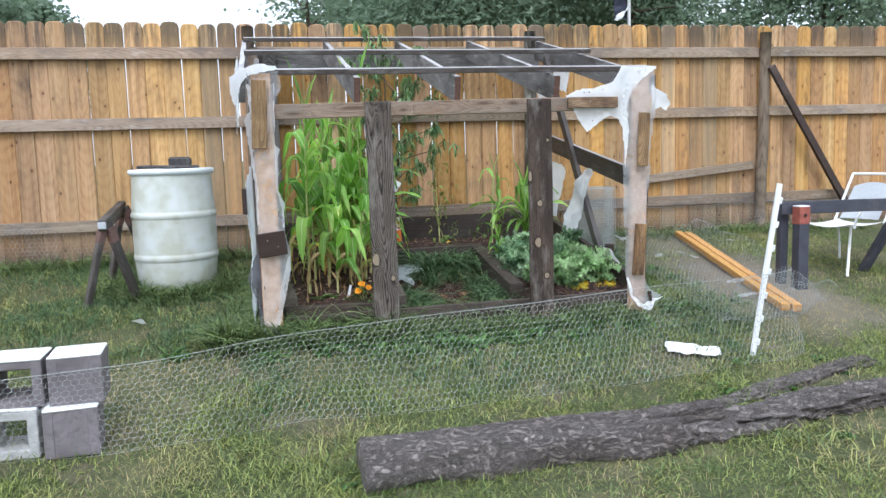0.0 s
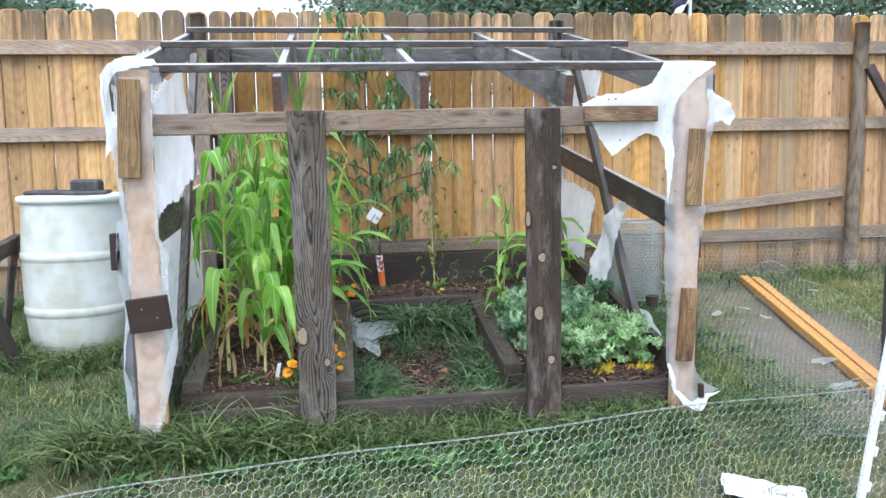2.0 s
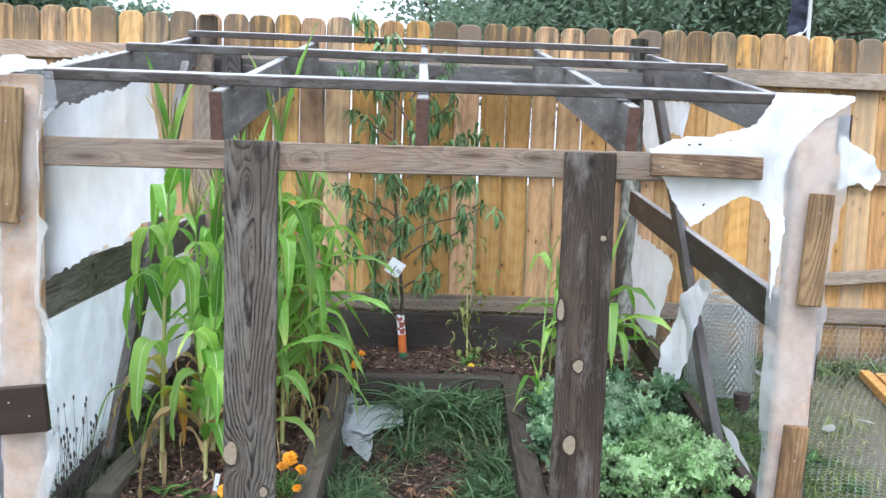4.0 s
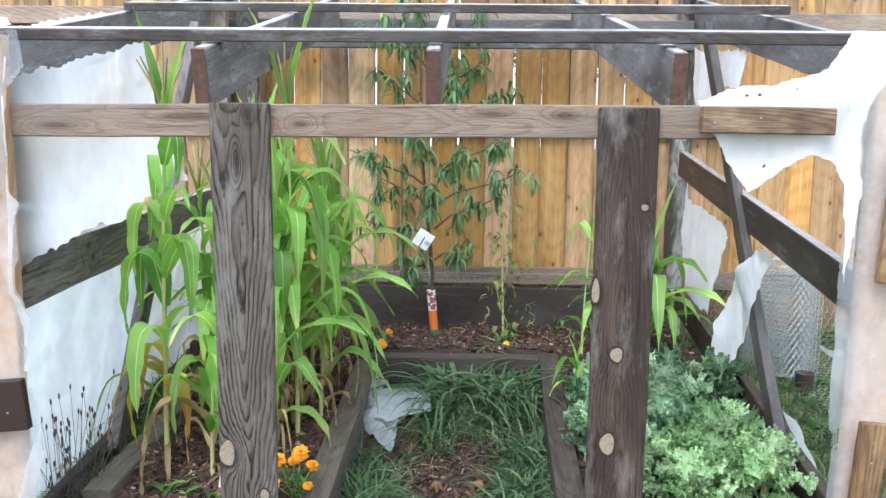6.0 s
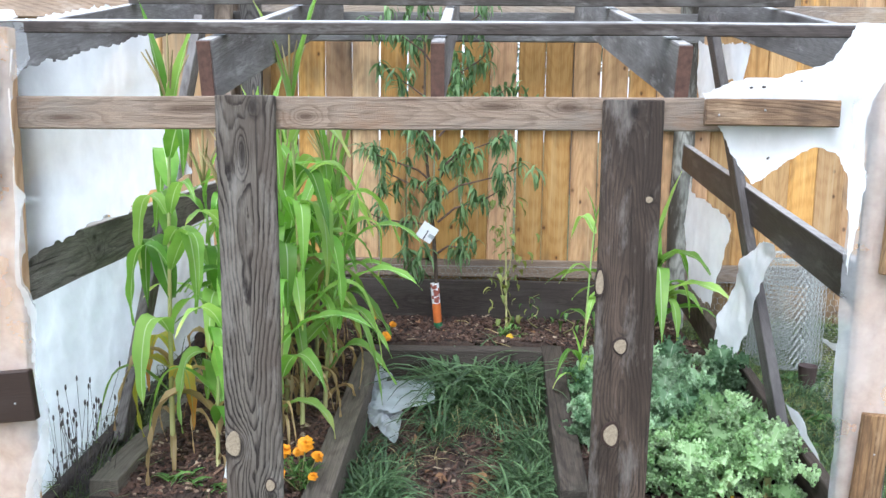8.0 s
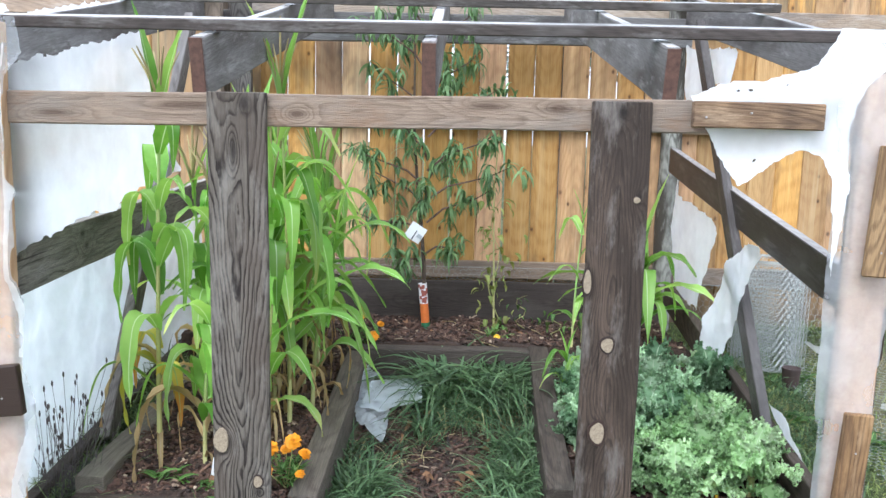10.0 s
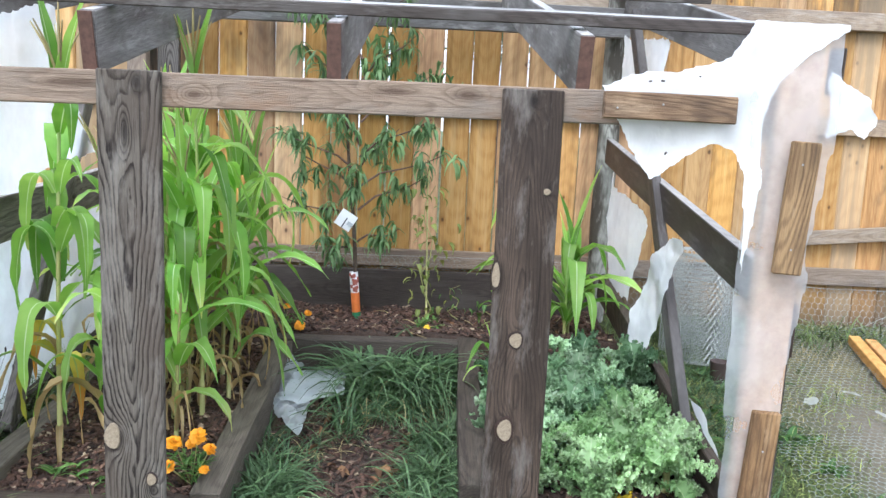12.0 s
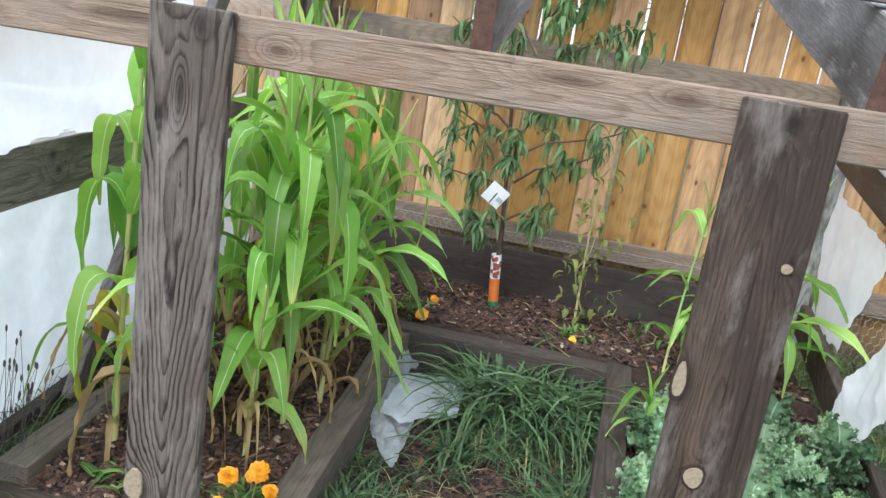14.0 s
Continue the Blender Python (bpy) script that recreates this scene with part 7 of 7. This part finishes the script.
grass_patch("lawn_grass", 140000, lawn_spot, 0.056, 0.0042, M_GRASS, "short uneven lawn grass with clover-green patches")
grass_patch("lawn_tufts", 16000, lawn_spot, 0.085, 0.005, M_TUFT, "darker tufts of longer grass in the lawn", segs=3, curl=(0.6, 1.8), clump=7)
grass_patch("dry_grass", 22000, dry_spot, 0.05, 0.0028, M_STRAW, "short dry straw-coloured grass in the lawn")
grass_patch("tall_grass", 15000, tall_spot, 0.16, 0.007, M_TUFT, "longer dark grass round the barrel, fence and frame", segs=4, curl=(0.6, 1.9), clump=6)
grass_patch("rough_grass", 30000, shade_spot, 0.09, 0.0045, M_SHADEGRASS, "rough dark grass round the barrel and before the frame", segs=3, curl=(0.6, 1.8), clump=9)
grass_patch("side_grass", 11000, side_spot, 0.20, 0.005, M_TUFT, "long grass beside the raised bed", segs=4, curl=(0.6, 1.9), clump=6)
grass_patch("path_straw", 900, path_spot, 0.16, 0.0035, M_STRAW, "dry straw lying among the path grass", segs=5, curl=(1.2, 2.8), clump=4)
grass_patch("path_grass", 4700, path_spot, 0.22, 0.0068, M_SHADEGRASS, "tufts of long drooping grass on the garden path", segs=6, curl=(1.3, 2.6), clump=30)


# ---- bark chips ----
def chip_spots(n, x0, x1, y0, y1, zf):
    out = []
    for _ in range(n):
        x, y = R.uniform(x0, x1), R.uniform(y0, y1)
        out.append((R.randrange(4), Matrix.Translation((x, y, zf(x, y))) @ pose(0, 0, 0, R.uniform(-35, 35), R.uniform(-35, 35), R.uniform(0, 360)) @ Matrix.Scale(R.uniform(0.5, 1.5), 4)))
    return out


def chip(lx, ly, lz):
    v = [(sx * lx / 2 * (0.8 if sz > 0 else 1), sy * ly / 2 * R.uniform(0.7, 1.1), sz * lz / 2) for sz in (-1, 1) for sx, sy in ((-1, -1), (1, -1), (1, 1), (-1, 1))]
    return v, [(3, 2, 1, 0), (4, 5, 6, 7), (0, 1, 5, 4), (1, 2, 6, 5), (2, 3, 7, 6), (3, 0, 4, 7)], None


chips = [chip(0.026, 0.010, 0.004), chip(0.018, 0.013, 0.005), chip(0.044, 0.006, 0.004), chip(0.013, 0.009, 0.005)]
soil_top = lambda d: (lambda x, y: bed_z(y) - d + 0.03 * noise.noise(Vector((x * 6, y * 6, 2))) + 0.004)
spots = chip_spots(6500, -0.81, -0.25, 4.99, 6.17, soil_top(0.033)) + chip_spots(7500, -0.97, 1.25, 6.22, 6.84, soil_top(-0.002)) + chip_spots(2000, 0.62, 1.25, 4.88, 6.2, soil_top(0.048))
CHIP_MESHES = [mesh_of("bark_chip", c[0], c[1]) for c in chips]
for which, m in chip_spots(280, -0.80, -0.26, 5.0, 5.55, soil_top(0.027)):
    part("bark_chip", CHIP_MESHES[which], M_LOOSECHIP, soil_left, "", m)
scatter("bark_mulch", chips, spots, M_CHIPS, None, "reddish-brown bark chips covering the beds", "mulch", "stuff")
scatter("path_bark", chips, chip_spots(2600, -0.12, 0.5, 4.9, 6.05, lambda x, y: ground_z(x, y) + 0.006), M_CHIPS, None, "scattered bark chips on the grass path", "mulch", "stuff")


# ---- fallen leaves and twigs ----
dead = [blade(length=0.05, width=0.026, e0=0.3, curl=1.5, segs=4, base_w=0.3, sharp=2.0, fold=0.6, ripple=0.12, seed=k) for k in range(3)]
litter = []
for k in range(110):
    if k < 45:
        x, y = R.uniform(-0.1, 0.48), R.uniform(4.92, 6.0)
        z = ground_z(x, y) + 0.03
    elif k < 80:
        x, y = R.uniform(-0.75, 1.2), R.uniform(6.25, 6.75)
        z = bed_z(y) + 0.005
    else:
        x, y = R.uniform(-0.78, -0.28), R.uniform(5.02, 6.1)
        z = bed_z(y) - 0.012
    litter.append((R.randrange(3), Matrix.Translation((x, y, z)) @ pose(0, 0, 0, R.uniform(-40, 40), R.uniform(-30, 30), R.uniform(0, 360)) @ Matrix.Scale(R.uniform(0.6, 1.3), 4)))
scatter("leaf_litter", dead, litter, M_DEADLEAF, None, "curled brown fallen leaves on the path and beds", "leaf litter", "stuff", smooth=True)
twig_v, twig_f = [], []
for k in range(24):
    x, y = R.uniform(-0.75, 1.2), R.uniform(6.25, 6.78)
    a, ln = R.uniform(0, 6.283), R.uniform(0.05, 0.16)
    p = Vector((x, y, bed_z(y) + 0.004))
    d = Vector((math.cos(a), math.sin(a), 0)) * ln
    tv, tf = tube_verts([p, p + d * 0.5 + Vector((0, 0, R.uniform(0, 0.012))), p + d], [0.0022, 0.0018, 0.0012], 4)
    twig_f += [tuple(i + len(twig_v) for i in q) for q in tf]
    twig_v += tv
tagged(part("twig_litter", mesh_of("twig_litter", twig_v, twig_f), M_STRAW), "thin straw-coloured twigs lying on the mulch", "twigs", kind="stuff")


# ---- trees beyond the fence ----
def far_tree(x, y, height, radius, n, low, label, conifer=False, leaf=0.08):
    z0 = ground_z(x, y)
    ob = thing("tree", (x, y, z0), label, "tree", "trees beyond the fence")
    tube("trunk", [(x, y, z0), (x + 0.1, y, z0 + height * 0.5), (x, y, z0 + height * 0.95)], [0.10, 0.06, 0.02], M_BARK, ob, 8)
    for k in range(9):
        a, h = k * 2.4, height * (low + (0.95 - low) * k / 9)
        rr = radius * (1.1 - k / 9 if conifer else 0.8)
        p, q = Vector((x, y, z0 + h)), Vector((x + rr * math.cos(a), y + rr * math.sin(a), z0 + h + (-.1 if conifer else 0.5) * rr))
        tube("limb", [p, p.lerp(q, 0.5), q], [0.05, 0.03, 0.01], M_BARK, ob, 5)
    clumps = []
    for k in range(60):
        h = R.uniform(low, 1.0)
        a = R.uniform(0, 6.283)
        edge = (1.05 - h) / (1.05 - low) if conifer else math.sqrt(max(0.05, 1 - ((h - (low + 1) / 2) / ((1 - low) / 2)) ** 2))
        r = radius * edge * math.sqrt(R.random())
        clumps.append((x + r * math.cos(a), y + r * math.sin(a), z0 + h * height, radius * R.uniform(0.14, 0.3)))
    count = int(n * 3.4)
    c = np.array(clumps)[np.arange(count) % 60]
    rng = np.random.default_rng(int(x * 10) + 500)
    p = c[:, :3] + rng.normal(size=(count, 3)) * c[:, 3:4] * (1, 1, 0.6)
    a = rng.normal(size=(count, 3)) * (1, 1, 0.7)
    a /= np.linalg.norm(a, axis=1, keepdims=True)
    b = np.cross(a, rng.normal(size=(count, 3)))
    b /= np.linalg.norm(b, axis=1, keepdims=True)
    size = 1.65 * leaf * rng.uniform(0.7, 1.3, (count, 1))
    a, b = a * size * 0.5, b * size * (0.16 if conifer else 0.3)
    verts = np.stack((p - a, p + b, p + a, p - b), axis=1).reshape(-1, 3)
    part("crown", mesh_of("crown", verts.tolist(), np.arange(4 * count).reshape(-1, 4).tolist()), M_TREELEAF, ob)


PINE, LEAFY = "dark green conifer behind the fence", "leafy green tree behind the fence"
NEAR_TREES = ((1.75, 15.5, 7.5, 1.5, 7140, 0.06, True), (2.8, 14.5, 7.0, 1.7, 7820, 0.08, True), (4.2, 17, 8.5, 2.2, 8160, 0.08, False), (6.3, 15.5, 7.5, 1.9, 7820, 0.08, True), (8.3, 17.5, 7.0, 2.0, 7140, 0.1, True))
FAR_TREES = ((11.8, 17, 7.0, 2.2, 7140, 0.1, False), (14.5, 18, 7.5, 2.4, 6460, 0.1, True), (0.2, 20, 5.6, 1.0, 300, 0.3, False), (-5.9, 16, 3.7, 1.3, 4420, 0.1, False), (-7.5, 15, 4.6, 1.8, 4420, 0.1, False), (-5.4, 19, 3.9, 0.9, 2550, 0.2, False),
                                   (17.5, 17, 7.0, 2.3, 5100, 0.1, False), (2.2, 22, 9.0, 2.4, 6000, 0.05, False), (5.2, 23, 9.5, 2.6, 6500, 0.05, False), (9.0, 24, 9.0, 2.4, 6000, 0.05, False), (-10.5, 17, 5.5, 2.0, 3400, 0.1, False))
for x, y, hh, rr, n, low, con in NEAR_TREES + FAR_TREES:
    far_tree(x, y, hh, rr, n, max(low, 0.3), PINE if con else LEAFY, con)


# ---- fence pickets ----
def picket_mesh(width, thick, height, seed):
    def outline(inset, zz):
        half, top, low = width / 2 - inset, height - inset, inset
        pts = [(-half, low), (half, low), (half, top - 0.045), (half * 0.86, top - 0.018), (half * 0.6, top - 0.003), (0, top), (-half * 0.6, top - 0.003), (-half * 0.86, top - 0.018), (-half, top - 0.045)]
        # the long side is x, so that the grain runs up the board
        return [(z - height / 2, -x, zz) for x, z in pts]
    v = outline(0.008, thick / 2) + outline(0.0, thick / 2 - 0.008) + outline(0.0, -thick / 2)
    n = 9
    f = [tuple(range(n)), tuple(reversed(range(2 * n, 3 * n)))]
    for r in (0, n):
        f += [(r + (i + 1) % n, r + i, r + n + i, r + n + (i + 1) % n) for i in range(n)]
    me = mesh_of("picket", v, f)
    me.materials.append(M_PICKET)
    return me


PICKETS = [picket_mesh(w, 0.018, h, k) for k, (w, h) in enumerate(((0.138, 1.955), (0.141, 1.965), (0.136, 1.95), (0.140, 1.96)))]
x = -8.3
while x < 10.6:
    gap = R.choice((0.001, 0.004, 0.005, 0.007)) if -1.3 < x < 1.4 else 0.0
    central = -2.4 < x < 1.4
    me = R.choice(PICKETS) if central else PICKETS[1]
    w = 0.14 if central else 0.1392
    base = Vector((x + (R.uniform(-0.004, 0.004) if central else 0.0), FENCE_Y, 0.24))
    topp = Vector((x + R.uniform(-0.005, 0.005) * (1.0 if central else 0.3), FENCE_Y + R.uniform(-0.003, 0.008), 2.17 + R.uniform(-0.012, 0.012)))
    part("picket", me, M_PICKET, fence, "", along(base, topp) @ pose(0, 0, 0, R.gauss(0, 2.4), 0, 0))
    x += w + gap
